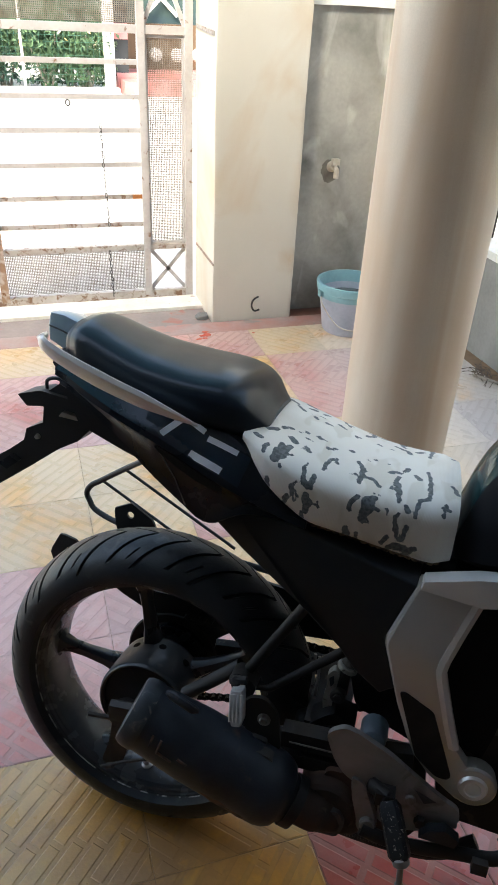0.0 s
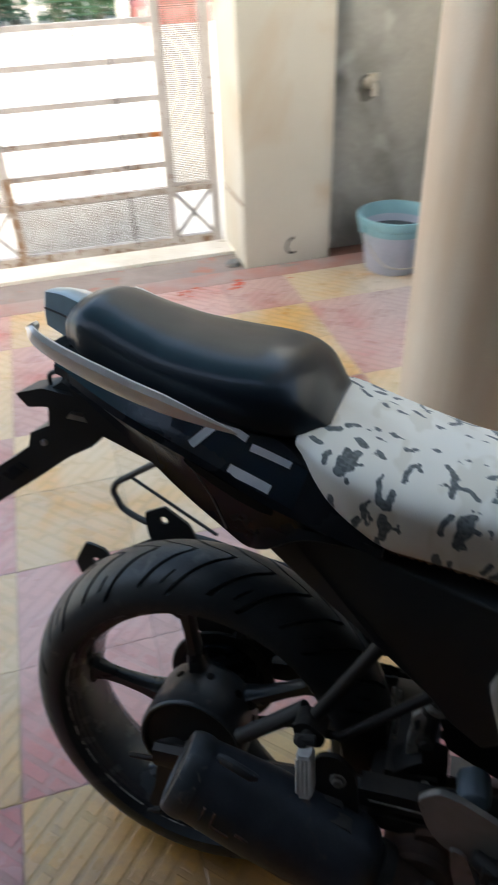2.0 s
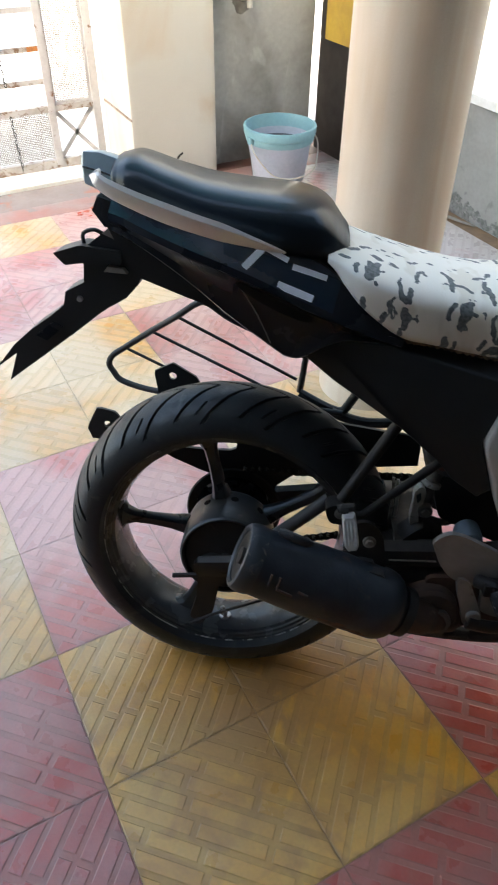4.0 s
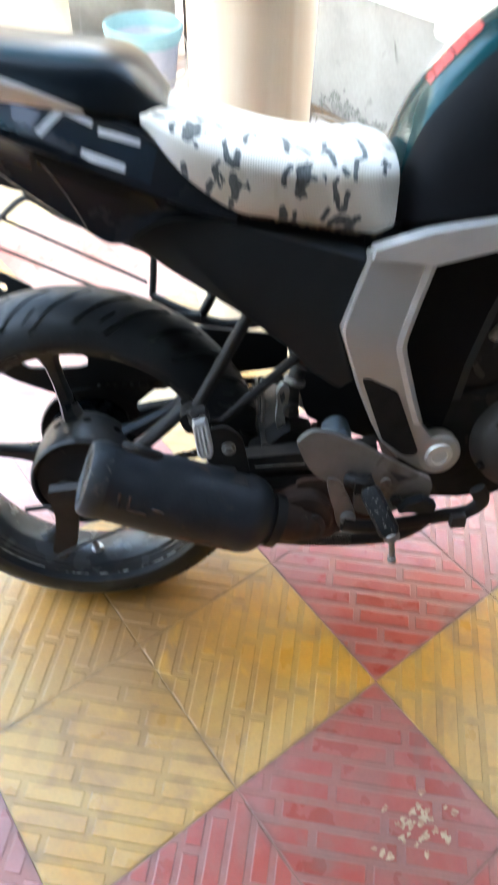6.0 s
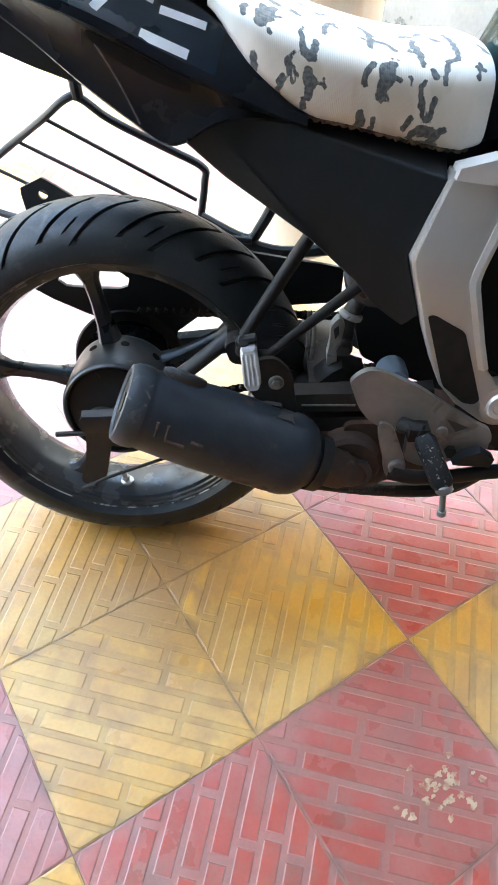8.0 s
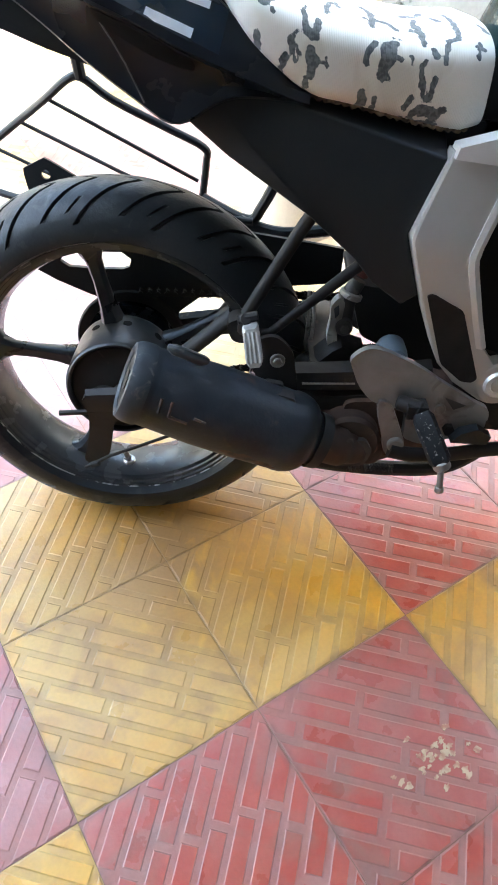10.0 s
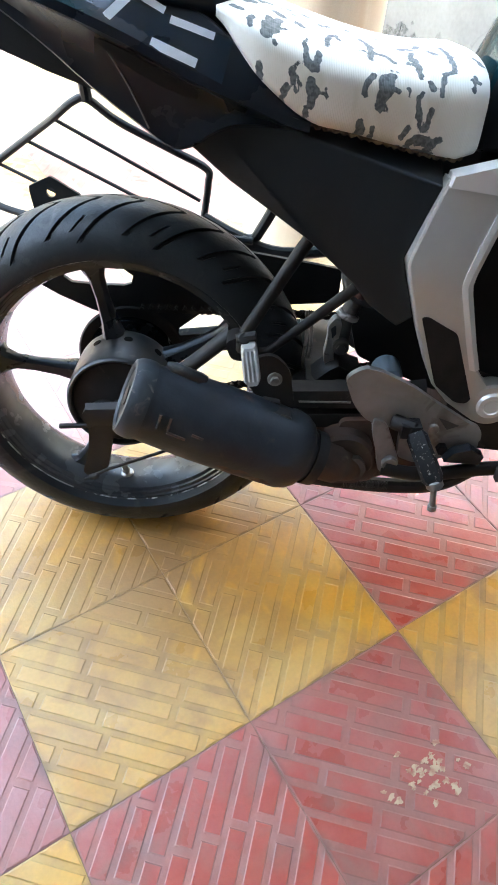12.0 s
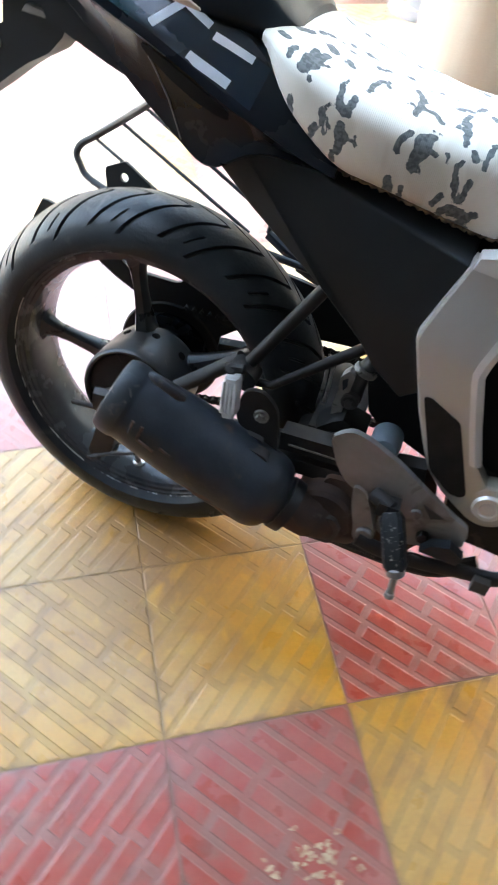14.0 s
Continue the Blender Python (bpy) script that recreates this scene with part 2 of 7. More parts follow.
BARE_LIP = material("scuffed_rim_edge", (0.02, 0.02, 0.022), (0.55, 0.55, 0.55), 45, 0.5, 0.3, mix=(0.47, 0.54))
BLACK_PLASTIC = material("textured_black_plastic", (0.0100, 0.0110, 0.0125), (0.0145, 0.0160, 0.018), 9, 0.48, bump=0.25, grain=420, bump_distance=0.0005, spec=0.42, spec_tint=(0.85, 0.94, 1.0))
GLOSS_BLACK = material("gloss_black_paint", (0.006, 0.009, 0.014), (0.009, 0.013, 0.019), 5, 0.26, 0.0, bump=0.02, coat=0.05, spec=0.3)
DECAL_BLUE = material("dark_blue_decal", (0.010, 0.021, 0.036), (0.015, 0.029, 0.050), 8, 0.16, 0.0, bump=0.0, coat=0.5, rough_swing=0.04)
# teal of the tank's reflections is put into base colour and gloss tint
TANK_TEAL_SHEEN = material("tank_lacquer_teal_sheen", (0.004, 0.027, 0.031), (0.006, 0.034, 0.039), 6, 0.13, 0.0, bump=0.0, rough_swing=0.03, spec=0.24, spec_tint=(0.35, 0.82, 0.82))
TANK_BLACK = material("matt_black_tank", (0.009, 0.009, 0.010), (0.012, 0.012, 0.013), 5, 0.6, bump=0.03, grain=200, spec=0.05)
DECAL_WHITE = material("white_vinyl", (0.88, 0.89, 0.90), (0.80, 0.81, 0.83), 20, 0.22, bump=0.03)
# near-black that stands for the shade inside slots and holes
SLOT_SHADE = material("matt_black_slot_shade", (0.004, 0.004, 0.0045), (0.006, 0.006, 0.006), 9, 0.8, bump=0.1, spec=0.1)
SEAM_GREY = material("grey_panel_seam", (0.10, 0.10, 0.10), (0.06, 0.06, 0.06), 9, 0.4, bump=0.0)
DECAL_RED = material("red_vinyl", (0.62, 0.045, 0.045), None, 20, 0.35, bump=0.05)
SEAT_VINYL = material("black_seat_leatherette", (0.006, 0.010, 0.015), (0.009, 0.013, 0.019), 12, 0.38, bump=0.18, grain=330, rough_swing=0.05, bump_distance=0.0004, spec=0.17, spec_tint=(0.75, 0.92, 1.0), coat=0.20, coat_rough=0.12)
SILVER = material("satin_silver_paint", (0.56, 0.545, 0.515), (0.50, 0.485, 0.455), 4, 0.36, 0.5, bump=0.0, grain=7, rough_swing=0.05)
RAIL_SILVER = material("silver_rail_paint", (0.76, 0.755, 0.74), (0.70, 0.69, 0.67), 7, 0.30, 0.3, bump=0.0, grain=9, rough_swing=0.06)
SILVER_LIGHT = material("bright_silver_paint", (0.74, 0.72, 0.69), (0.67, 0.65, 0.62), 5, 0.36, 0.3, bump=0.0, grain=9, rough_swing=0.06)
CAST_GREY = material("dusty_cast_grey", (0.27, 0.262, 0.25), (0.19, 0.18, 0.168), 16, 0.46, 0.4, bump=0.12, speck=(0.10, 0.08, 0.065), speck_scale=26, speck_at=(0.60, 0.76))
COVER_BLACK = material("dull_black_engine_paint", (0.048, 0.046, 0.043), (0.066, 0.062, 0.058), 20, 0.6, bump=0.15, speck=(0.06, 0.05, 0.045), speck_scale=30)
ENGINE_BLACK = material("sooty_engine_black", (0.010, 0.010, 0.0105), (0.018, 0.017, 0.016), 20, 0.75, bump=0.2, speck=(0.04, 0.034, 0.03), speck_scale=30, spec=0.3)
MUFFLER_BLACK = material("heat_faded_muffler_black", (0.015, 0.019, 0.025), (0.026, 0.031, 0.039), 16, 0.46, 0.0, bump=0.2, grain=160, mix=(0.40, 0.62), speck=(0.075, 0.050, 0.038), speck_scale=22, speck_at=(0.66, 0.76), spec=0.42)
MARK = material("burnt_brown_mark", (0.085, 0.050, 0.036), (0.022, 0.021, 0.022), 70, 0.7, mix=(0.42, 0.62))
GREASY = material("greasy_black_steel", (0.013, 0.0125, 0.0125), (0.035, 0.031, 0.028), 22, 0.5, 0.3, bump=0.3, speck=(0.11, 0.085, 0.065), speck_scale=34, speck_at=(0.66, 0.78))
DUSTY_DARK = material("dusty_dark_steel", (0.075, 0.068, 0.062), (0.04, 0.037, 0.035), 25, 0.6, 0.3, bump=0.3, speck=(0.18, 0.155, 0.13), speck_scale=30, speck_at=(0.62, 0.75))
DUSTY_PALE = material("pale_dusty_alloy", (0.34, 0.325, 0.30), (0.22, 0.20, 0.18), 35, 0.6, 0.2, bump=0.3, speck=(0.10, 0.085, 0.07), speck_scale=60, speck_at=(0.58, 0.70))
DUSTY_TUBE = material("dusty_black_stay", (0.026, 0.028, 0.031), (0.040, 0.040, 0.040), 18, 0.65, bump=0.15, spec=0.3)
LEG_BLACK = material("worn_black_tube_paint", (0.012, 0.011, 0.0105), (0.020, 0.018, 0.0165), 14, 0.6, bump=0.15, speck=(0.06, 0.05, 0.042), speck_scale=30, speck_at=(0.64, 0.78), spec=0.28)
DRUM_GREY = material("dusty_blue_grey_drum", (0.026, 0.032, 0.038), (0.044, 0.049, 0.054), 14, 0.36, 0.2, bump=0.12, speck=(0.12, 0.11, 0.10), speck_scale=26, speck_at=(0.62, 0.78))
# paler than the spokes: a dusty barrel, with its reflected light painted in
RIM_DUST_LIT = material("dusty_lit_rim_barrel", (0.030, 0.035, 0.040), (0.070, 0.076, 0.082), 9, 0.26, 0.0, bump=0.08, mix=(0.40, 0.66), speck=(0.16, 0.16, 0.155), speck_scale=30, speck_at=(0.64, 0.80), spec_tint=(0.85, 0.94, 1.0))
RIM_BLACK = material("dusty_black_rim", (0.012, 0.015, 0.019), (0.032, 0.037, 0.043), 10, 0.30, 0.0, bump=0.08, mix=(0.40, 0.66), speck=(0.11, 0.11, 0.105), speck_scale=30, speck_at=(0.64, 0.80), spec_tint=(0.82, 0.93, 1.0))
END_WORN = material("worn_blue_grey_lip", (0.038, 0.046, 0.054), (0.020, 0.024, 0.029), 26, 0.5, 0.2, bump=0.2, speck=(0.12, 0.11, 0.10), speck_scale=60, speck_at=(0.62, 0.74))
PIPE_BROWN = material("rusty_brown_exhaust", (0.085, 0.046, 0.030), (0.040, 0.028, 0.023), 18, 0.7, bump=0.3, mix=(0.38, 0.64), speck=(0.12, 0.095, 0.075), speck_scale=34, speck_at=(0.62, 0.76), spec=0.3)
RUST_ORANGE = material("orange_rust", (0.42, 0.15, 0.035), (0.25, 0.10, 0.035), 50, 0.9, bump=0.5)
PIVOT_BLUE = material("dusty_blue_grey_cap", (0.085, 0.115, 0.140), (0.070, 0.090, 0.108), 12, 0.45, bump=0.1)
RUSTY_CAP = material("dark_rusty_red", (0.085, 0.022, 0.016), (0.05, 0.018, 0.013), 30, 0.6, bump=0.2)
# blue-grey base paints the sky that the tail cap reflects
CAP_SKY_TINT = material("cap_sky_reflection", (0.25, 0.345, 0.395), (0.215, 0.305, 0.35), 6, 0.30, 0.0, bump=0.0, coat=0.4)
PEG_RUBBER = material("chipped_peg_rubber", (0.007, 0.007, 0.008), (0.015, 0.015, 0.015), 30, 0.6, bump=0.6, speck=(0.36, 0.34, 0.29), speck_scale=190, speck_at=(0.62, 0.71), spec=0.25)
STEEL = material("worn_bright_steel", (0.55, 0.54, 0.52), (0.38, 0.35, 0.31), 40, 0.35, 0.85, bump=0.1)
PEG_ALLOY = material("white_oxidised_alloy", (0.50, 0.49, 0.47), (0.36, 0.34, 0.32), 40, 0.5, 0.5, bump=0.2)
MIRROR = material("mirror_glass", (0.80, 0.87, 0.90), (0.80, 0.87, 0.90), 5, 0.035, 1.0, bump=0.0, rough_swing=0.0)
BUCKET_TEAL = material("teal_bucket_plastic", (0.20, 0.37, 0.405), (0.165, 0.32, 0.355), 6, 0.45, bump=0.08)
BUCKET_BODY = material("faded_lilac_bucket_plastic", (0.37, 0.385, 0.46), (0.30, 0.34, 0.40), 7, 0.5, bump=0.1, speck=(0.32, 0.35, 0.38), speck_scale=6)
PVC = material("off_white_tap_plastic", (0.46, 0.43, 0.37), (0.36, 0.32, 0.26), 30, 0.5)
WATER = material("murky_water", (0.05, 0.075, 0.075), None, 5, 0.08, bump=0.0, rough_swing=0.03)
CANOPY = bpy.data.materials.new("teal_canopy_sheet")
CANOPY.use_nodes = True
cn = CANOPY.node_tree
sheet_noise, sheet_mix, sheet_glow, sheet_blend = cn.nodes.new("ShaderNodeTexNoise"), cn.nodes.new("ShaderNodeMix"), cn.nodes.new("ShaderNodeBsdfTranslucent"), cn.nodes.new("ShaderNodeMixShader")
sheet_noise.inputs["Scale"].default_value = 3.0
sheet_mix.data_type = "RGBA"
sheet_mix.inputs[6].default_value, sheet_mix.inputs[7].default_value = (0.022, 0.165, 0.245, 1), (0.036, 0.215, 0.29, 1)
cn.links.new(sheet_noise.outputs["Fac"], sheet_mix.inputs[0])
cn.links.new(sheet_mix.outputs[2], sheet_glow.inputs["Color"])
cn.links.new(sheet_mix.outputs[2], cn.nodes["Principled BSDF"].inputs["Base Color"])
cn.nodes["Principled BSDF"].inputs["Roughness"].default_value = 0.7
sheet_blend.inputs[0].default_value = 0.65
cn.links.new(cn.nodes["Principled BSDF"].outputs[0], sheet_blend.inputs[1])
cn.links.new(sheet_glow.outputs[0], sheet_blend.inputs[2])
cn.links.new(sheet_blend.outputs[0], cn.nodes["Material Output"].inputs["Surface"])
HEM = material("soiled_cloth_hem", (0.30, 0.22, 0.14), (0.07, 0.05, 0.035), 90, 0.9, mix=(0.40, 0.58))
STONE = material("broken_grey_stone", (0.20, 0.20, 0.195), (0.12, 0.12, 0.115), 30, 0.8, bump=0.6)
TWIG = material("dry_brown_twigs", (0.14, 0.105, 0.08), (0.07, 0.055, 0.042), 40, 0.9)
LEAF = material("garden_leaf_green", (0.035, 0.080, 0.035), (0.06, 0.11, 0.045), 6, 0.6, bump=0.0, detail=2)
LEAF_BLUE = material("shaded_leaf_green", (0.025, 0.070, 0.055), (0.045, 0.095, 0.055), 6, 0.6, bump=0.0, detail=2)
BLOSSOM = material("orange_and_pale_blossom", (0.75, 0.42, 0.08), (0.8, 0.75, 0.6), 3, 0.6, bump=0.0, detail=1)
BARK = material("pale_bark", (0.30, 0.27, 0.23), (0.2, 0.17, 0.14), 12, 0.9)
NET = material("green_garden_net", (0.035, 0.12, 0.085), None, 10, 0.7)
BROWN_WALL = material("brown_painted_wall", (0.115, 0.068, 0.036), (0.085, 0.05, 0.028), 3, 0.8)
SHADE_TEAL = material("shaded_teal_paint", (0.020, 0.045, 0.055), (0.03, 0.06, 0.05), 3, 0.7)
PALE_WALL = material("pale_house_wall", (0.60, 0.59, 0.56), (0.52, 0.51, 0.48), 2, 0.85)
CAR_RED = material("faded_red_paint", (0.44, 0.16, 0.15), (0.40, 0.19, 0.18), 4, 0.45, bump=0.0)
GLASS_DARK = material("dark_window_glass", (0.03, 0.035, 0.04), None, 4, 0.1, bump=0.0)
SCOOTER_BLUE = material("pale_blue_cover", (0.24, 0.32, 0.40), (0.19, 0.27, 0.34), 7, 0.5)
# near-black brown, so that what carries it reads as unlit
UNLIT_BROWN = material("unlit_dark_brown", (0.014, 0.010, 0.008), (0.022, 0.015, 0.011), 8, 0.6)
OCHRE = material("ochre_hanging_sheet", (0.50, 0.32, 0.05), (0.4, 0.24, 0.05), 8, 0.6)


# The printed cloth's blotches as rounded strokes: along the seat, over its side and top, and a half width.
BLOTCHES = {
    "blob": [(0.199, 0.712, 0.200, 0.700, 0.0098), (0.199, 0.720, 0.198, 0.733, 0.0055), (0.204, 0.715, 0.209, 0.733, 0.0055), (0.205, 0.706, 0.216, 0.711, 0.0028), (0.197, 0.700, 0.195, 0.686, 0.0066), (0.180, 0.722, 0.177, 0.712, 0.0036), (0.177, 0.712, 0.178, 0.698, 0.0026), (0.204, 0.680, 0.205, 0.675, 0.0026)],
    "crown": [(0.170, 0.770, 0.182, 0.776, 0.0055), (0.158, 0.742, 0.166, 0.734, 0.0045), (0.205, 0.764, 0.214, 0.752, 0.0052), (0.222, 0.806, 0.226, 0.818, 0.0048), (0.258, 0.770, 0.270, 0.776, 0.0052), (0.280, 0.812, 0.294, 0.806, 0.0046), (0.318, 0.775, 0.330, 0.781, 0.0046), (0.150, 0.800, 0.162, 0.812, 0.0060), (0.390, 0.760, 0.398, 0.748, 0.0040)],
    "crumbs": [(0.225, 0.781, 0.235, 0.778, 0.0026), (0.229, 0.752, 0.236, 0.736, 0.0034), (0.212, 0.792, 0.218, 0.789, 0.0024), (0.224, 0.742, 0.228, 0.740, 0.0022), (0.240, 0.800, 0.252, 0.792, 0.0044), (0.188, 0.790, 0.200, 0.800, 0.005)],
    "hook": [(0.241, 0.704, 0.237, 0.690, 0.0024), (0.237, 0.690, 0.239, 0.668, 0.0030), (0.239, 0.668, 0.243, 0.655, 0.0042), (0.245, 0.655, 0.250, 0.652, 0.0062), (0.251, 0.657, 0.254, 0.678, 0.0036), (0.223, 0.645, 0.231, 0.655, 0.0034)],
    "bird": [(0.231, 0.625, 0.236, 0.635, 0.0030), (0.236, 0.635, 0.247, 0.637, 0.0030), (0.247, 0.635, 0.251, 0.622, 0.0064), (0.251, 0.620, 0.250, 0.613, 0.0040), (0.254, 0.628, 0.263, 0.631, 0.0030), (0.263, 0.631, 0.266, 0.624, 0.0030), (0.218, 0.626, 0.226, 0.637, 0.0040), (0.188, 0.657, 0.191, 0.644, 0.0030), (0.244, 0.610, 0.245, 0.600, 0.0030)],
    "twig": [(0.262, 0.698, 0.266, 0.729, 0.0030), (0.266, 0.729, 0.276, 0.748, 0.0028), (0.276, 0.736, 0.278, 0.728, 0.0024), (0.305, 0.760, 0.317, 0.734, 0.0040), (0.316, 0.734, 0.314, 0.694, 0.0036), (0.315, 0.716, 0.333, 0.714, 0.0040), (0.333, 0.714, 0.342, 0.699, 0.0036), (0.301, 0.711, 0.308, 0.715, 0.0028), (0.292, 0.790, 0.306, 0.796, 0.0050)],
    "blob_two": [(0.333, 0.658, 0.332, 0.645, 0.0092), (0.334, 0.661, 0.340, 0.667, 0.0050), (0.331, 0.642, 0.326, 0.625, 0.0066), (0.340, 0.648, 0.347, 0.646, 0.0032), (0.317, 0.662, 0.309, 0.646, 0.0034), (0.308, 0.645, 0.309, 0.632, 0.0028), (0.336, 0.624, 0.337, 0.618, 0.0024), (0.337, 0.681, 0.338, 0.677, 0.0022), (0.345, 0.679, 0.346, 0.674, 0.0024), (0.307, 0.604, 0.310, 0.597, 0.0050), (0.323, 0.602, 0.324, 0.594, 0.0028)],
    "lash": [(0.354, 0.752, 0.374, 0.765, 0.0042), (0.374, 0.765, 0.383, 0.792, 0.0040), (0.368, 0.745, 0.360, 0.703, 0.0030), (0.367, 0.720, 0.372, 0.690, 0.0046), (0.371, 0.690, 0.373, 0.672, 0.0034), (0.383, 0.668, 0.388, 0.656, 0.0032), (0.359, 0.652, 0.360, 0.642, 0.0022), (0.338, 0.795, 0.350, 0.784, 0.0046)],
    "brace": [(0.408, 0.785, 0.413, 0.740, 0.0030), (0.413, 0.740, 0.414, 0.698, 0.0036), (0.413, 0.694, 0.402, 0.687, 0.0038), (0.401, 0.687, 0.398, 0.651, 0.0030), (0.434, 0.682, 0.442, 0.680, 0.0030), (0.438, 0.692, 0.436, 0.664, 0.0026), (0.445, 0.748, 0.452, 0.728, 0.0034), (0.425, 0.792, 0.436, 0.800, 0.0040)],
    "hook_two": [(0.376, 0.650, 0.371, 0.640, 0.0024), (0.371, 0.640, 0.375, 0.621, 0.0030), (0.377, 0.617, 0.385, 0.612, 0.0056), (0.386, 0.614, 0.389, 0.633, 0.0036), (0.359, 0.600, 0.366, 0.612, 0.0034), (0.369, 0.596, 0.379, 0.601, 0.0030), (0.379, 0.600, 0.398, 0.598, 0.0052), (0.398, 0.601, 0.406, 0.603, 0.0030)],
}


def print_blotches(ob):
    """Stores at each corner of the cover how far it lies from the nearest printed blotch; the print is the same on both sides."""
    me = ob.data
    co = np.empty(len(me.vertices) * 3)
    me.vertices.foreach_get("co", co)
    co = co.reshape(-1, 3)
    p = np.stack((co[:, 0], co[:, 2] - np.abs(co[:, 1])), 1)
    best = np.full(len(p), 1.0)
    for rows in BLOTCHES.values():
        for ax, ay, bx, by, half in rows:
            a, d = np.array((ax, ay)), np.array((bx - ax, by - ay))
            t = np.clip(((p - a) @ d) / (d @ d), 0, 1)
            best = np.minimum(best, np.linalg.norm(p - a - t[:, None] * d, axis=1) - half)
    me.attributes.new("print_distance", "FLOAT", "POINT").data.foreach_set("value", best)
    return ob


def camouflage(name):
    """White knitted cover printed with torn dark grey blotches and faint sand ones, the same on both sides of the seat."""
    m = bpy.data.materials.new(name)
    m.use_nodes = True
    n, ln = m.node_tree.nodes, m.node_tree.links
    bsdf = n["Principled BSDF"]
    co = n.new("ShaderNodeTexCoord").outputs["Object"]

    def sums(op, a, b=None, clamp=False):
        v = n.new("ShaderNodeMath")
        v.operation, v.use_clamp = op, clamp
        for slot, x in ((0, a), (1, b)):
            if x is None:
                continue
            if isinstance(x, float):
                v.inputs[slot].default_value = x
            else:
                ln.new(x, v.inputs[slot])
        return v.outputs[0]

    def cloud(scale, lo, hi, detail=3.0, source=None):
        t = n.new("ShaderNodeTexNoise")
        t.inputs["Scale"].default_value, t.inputs["Detail"].default_value = scale, detail
        ln.new(source or co, t.inputs["Vector"])
        r = n.new("ShaderNodeMapRange")
        r.inputs["From Min"].default_value, r.inputs["From Max"].default_value = lo, hi
        ln.new(t.outputs["Fac"], r.inputs["Value"])
        return r.outputs[0], t.outputs["Color"]

    def mixed(fac, a, b):
        x = n.new("ShaderNodeMix")
        x.data_type = "RGBA"
        ln.new(fac, x.inputs[0])
        for slot, v in ((6, a), (7, b)):
            if isinstance(v, tuple):
                x.inputs[slot].default_value = (*v, 1)
            else:
                ln.new(v, x.inputs[slot])
        return x.outputs[2]

    printed = n.new("ShaderNodeAttribute")
    printed.attribute_name = "print_distance"
    ragged = sums("MULTIPLY", sums("SUBTRACT", cloud(120, 0.0, 1.0, 4.0)[0], 0.5), 0.0085)
    inked = n.new("ShaderNodeMapRange")
    inked.inputs["From Min"].default_value, inked.inputs["From Max"].default_value = 0.0004, -0.0003
    ln.new(sums("ADD", printed.outputs["Fac"], ragged), inked.inputs["Value"])
    sandy = n.new("ShaderNodeMapping")
    sandy.inputs["Scale"].default_value = (1.4, 0.6, 0.5)
    ln.new(co, sandy.inputs["Vector"])
    base = mixed(cloud(16, 0.54, 0.58, 2.0, sandy.outputs[0])[0], (0.80, 0.772, 0.69), (0.71, 0.672, 0.575))
    base = mixed(cloud(6, 0.50, 0.85)[0], base, (0.62, 0.55, 0.45))
    dark = mixed(cloud(190, 0.42, 0.58, 2.0)[0], (0.075, 0.088, 0.090), (0.145, 0.160, 0.158))
    ln.new(mixed(inked.outputs[0], base, dark), bsdf.inputs["Base Color"])
    bsdf.inputs["Roughness"].default_value = 0.85
    bsdf.inputs["Sheen Weight"].default_value = 0.2
    wave = n.new("ShaderNodeTexWave")
    wave.inputs["Scale"].default_value, wave.inputs["Distortion"].default_value = 160, 1.0
    ln.new(co, wave.inputs["Vector"])
    weave = sums("ADD", wave.outputs["Fac"], sums("MULTIPLY", cloud(38, 0.3, 0.7, 4.0, sandy.outputs[0])[0], 2.2))
    bp = n.new("ShaderNodeBump")
    bp.inputs["Strength"].default_value, bp.inputs["Distance"].default_value = 0.25, 0.001
    ln.new(weave, bp.inputs["Height"])
    ln.new(bp.outputs[0], bsdf.inputs["Normal"])
    return m


CAMO = camouflage("camouflage_seat_cloth")


# ---- mesh builders ----
def part(name, bm, mat, parent=None, label="", smooth=35.0):
    """One mesh object under a thing, a part, or nothing. Edges sharper than smooth degrees stay sharp."""
    me = bpy.data.meshes.new(name)
    bmesh.ops.recalc_face_normals(bm, faces=bm.faces)
    bm.to_mesh(me)
    bm.free()
    me.materials.append(mat)
    if smooth:
        me.polygons.foreach_set("use_smooth", [True] * len(me.polygons))
        me.set_sharp_from_angle(angle=radians(smooth))
    ob = new(name, me)
    ob.parent = parent
    if label:
        tagged(ob, label)
    return ob


def thing(name, m=None):
    ob = new(name)
    ob.empty_display_size = 0.1
    if m is not None:
        ob.matrix_world = m
    return ob


def bevelled(bm, width, segments=2):
    if width:
        sharp = [e for e in bm.edges if len(e.link_faces) == 2 and e.calc_face_angle() > 0.5]
        bmesh.ops.bevel(bm, geom=sharp, offset=width, segments=segments, profile=0.6, affect="EDGES", clamp_overlap=True)
    return bm


def box(x0, x1, y0, y1, z0, z1, bevel=0.0, segments=2, bm=None):
    own = bmesh.new()
    vs = [own.verts.new(p) for p in ((x0, y0, z0), (x1, y0, z0), (x1, y1, z0), (x0, y1, z0), (x0, y0, z1), (x1, y0, z1), (x1, y1, z1), (x0, y1, z1))]
    for f in ((0, 3, 2, 1), (4, 5, 6, 7), (0, 1, 5, 4), (1, 2, 6, 5), (2, 3, 7, 6), (3, 0, 4, 7)):
        own.faces.new([vs[i] for i in f])
    bevelled(own, bevel, segments)
    return own if bm is None else merged(bm, own)


def merged(bm, other):
    me = bpy.data.meshes.new("scratch")
    other.to_mesh(me)
    other.free()
    bm.from_mesh(me)
    bpy.data.meshes.remove(me)
    return bm


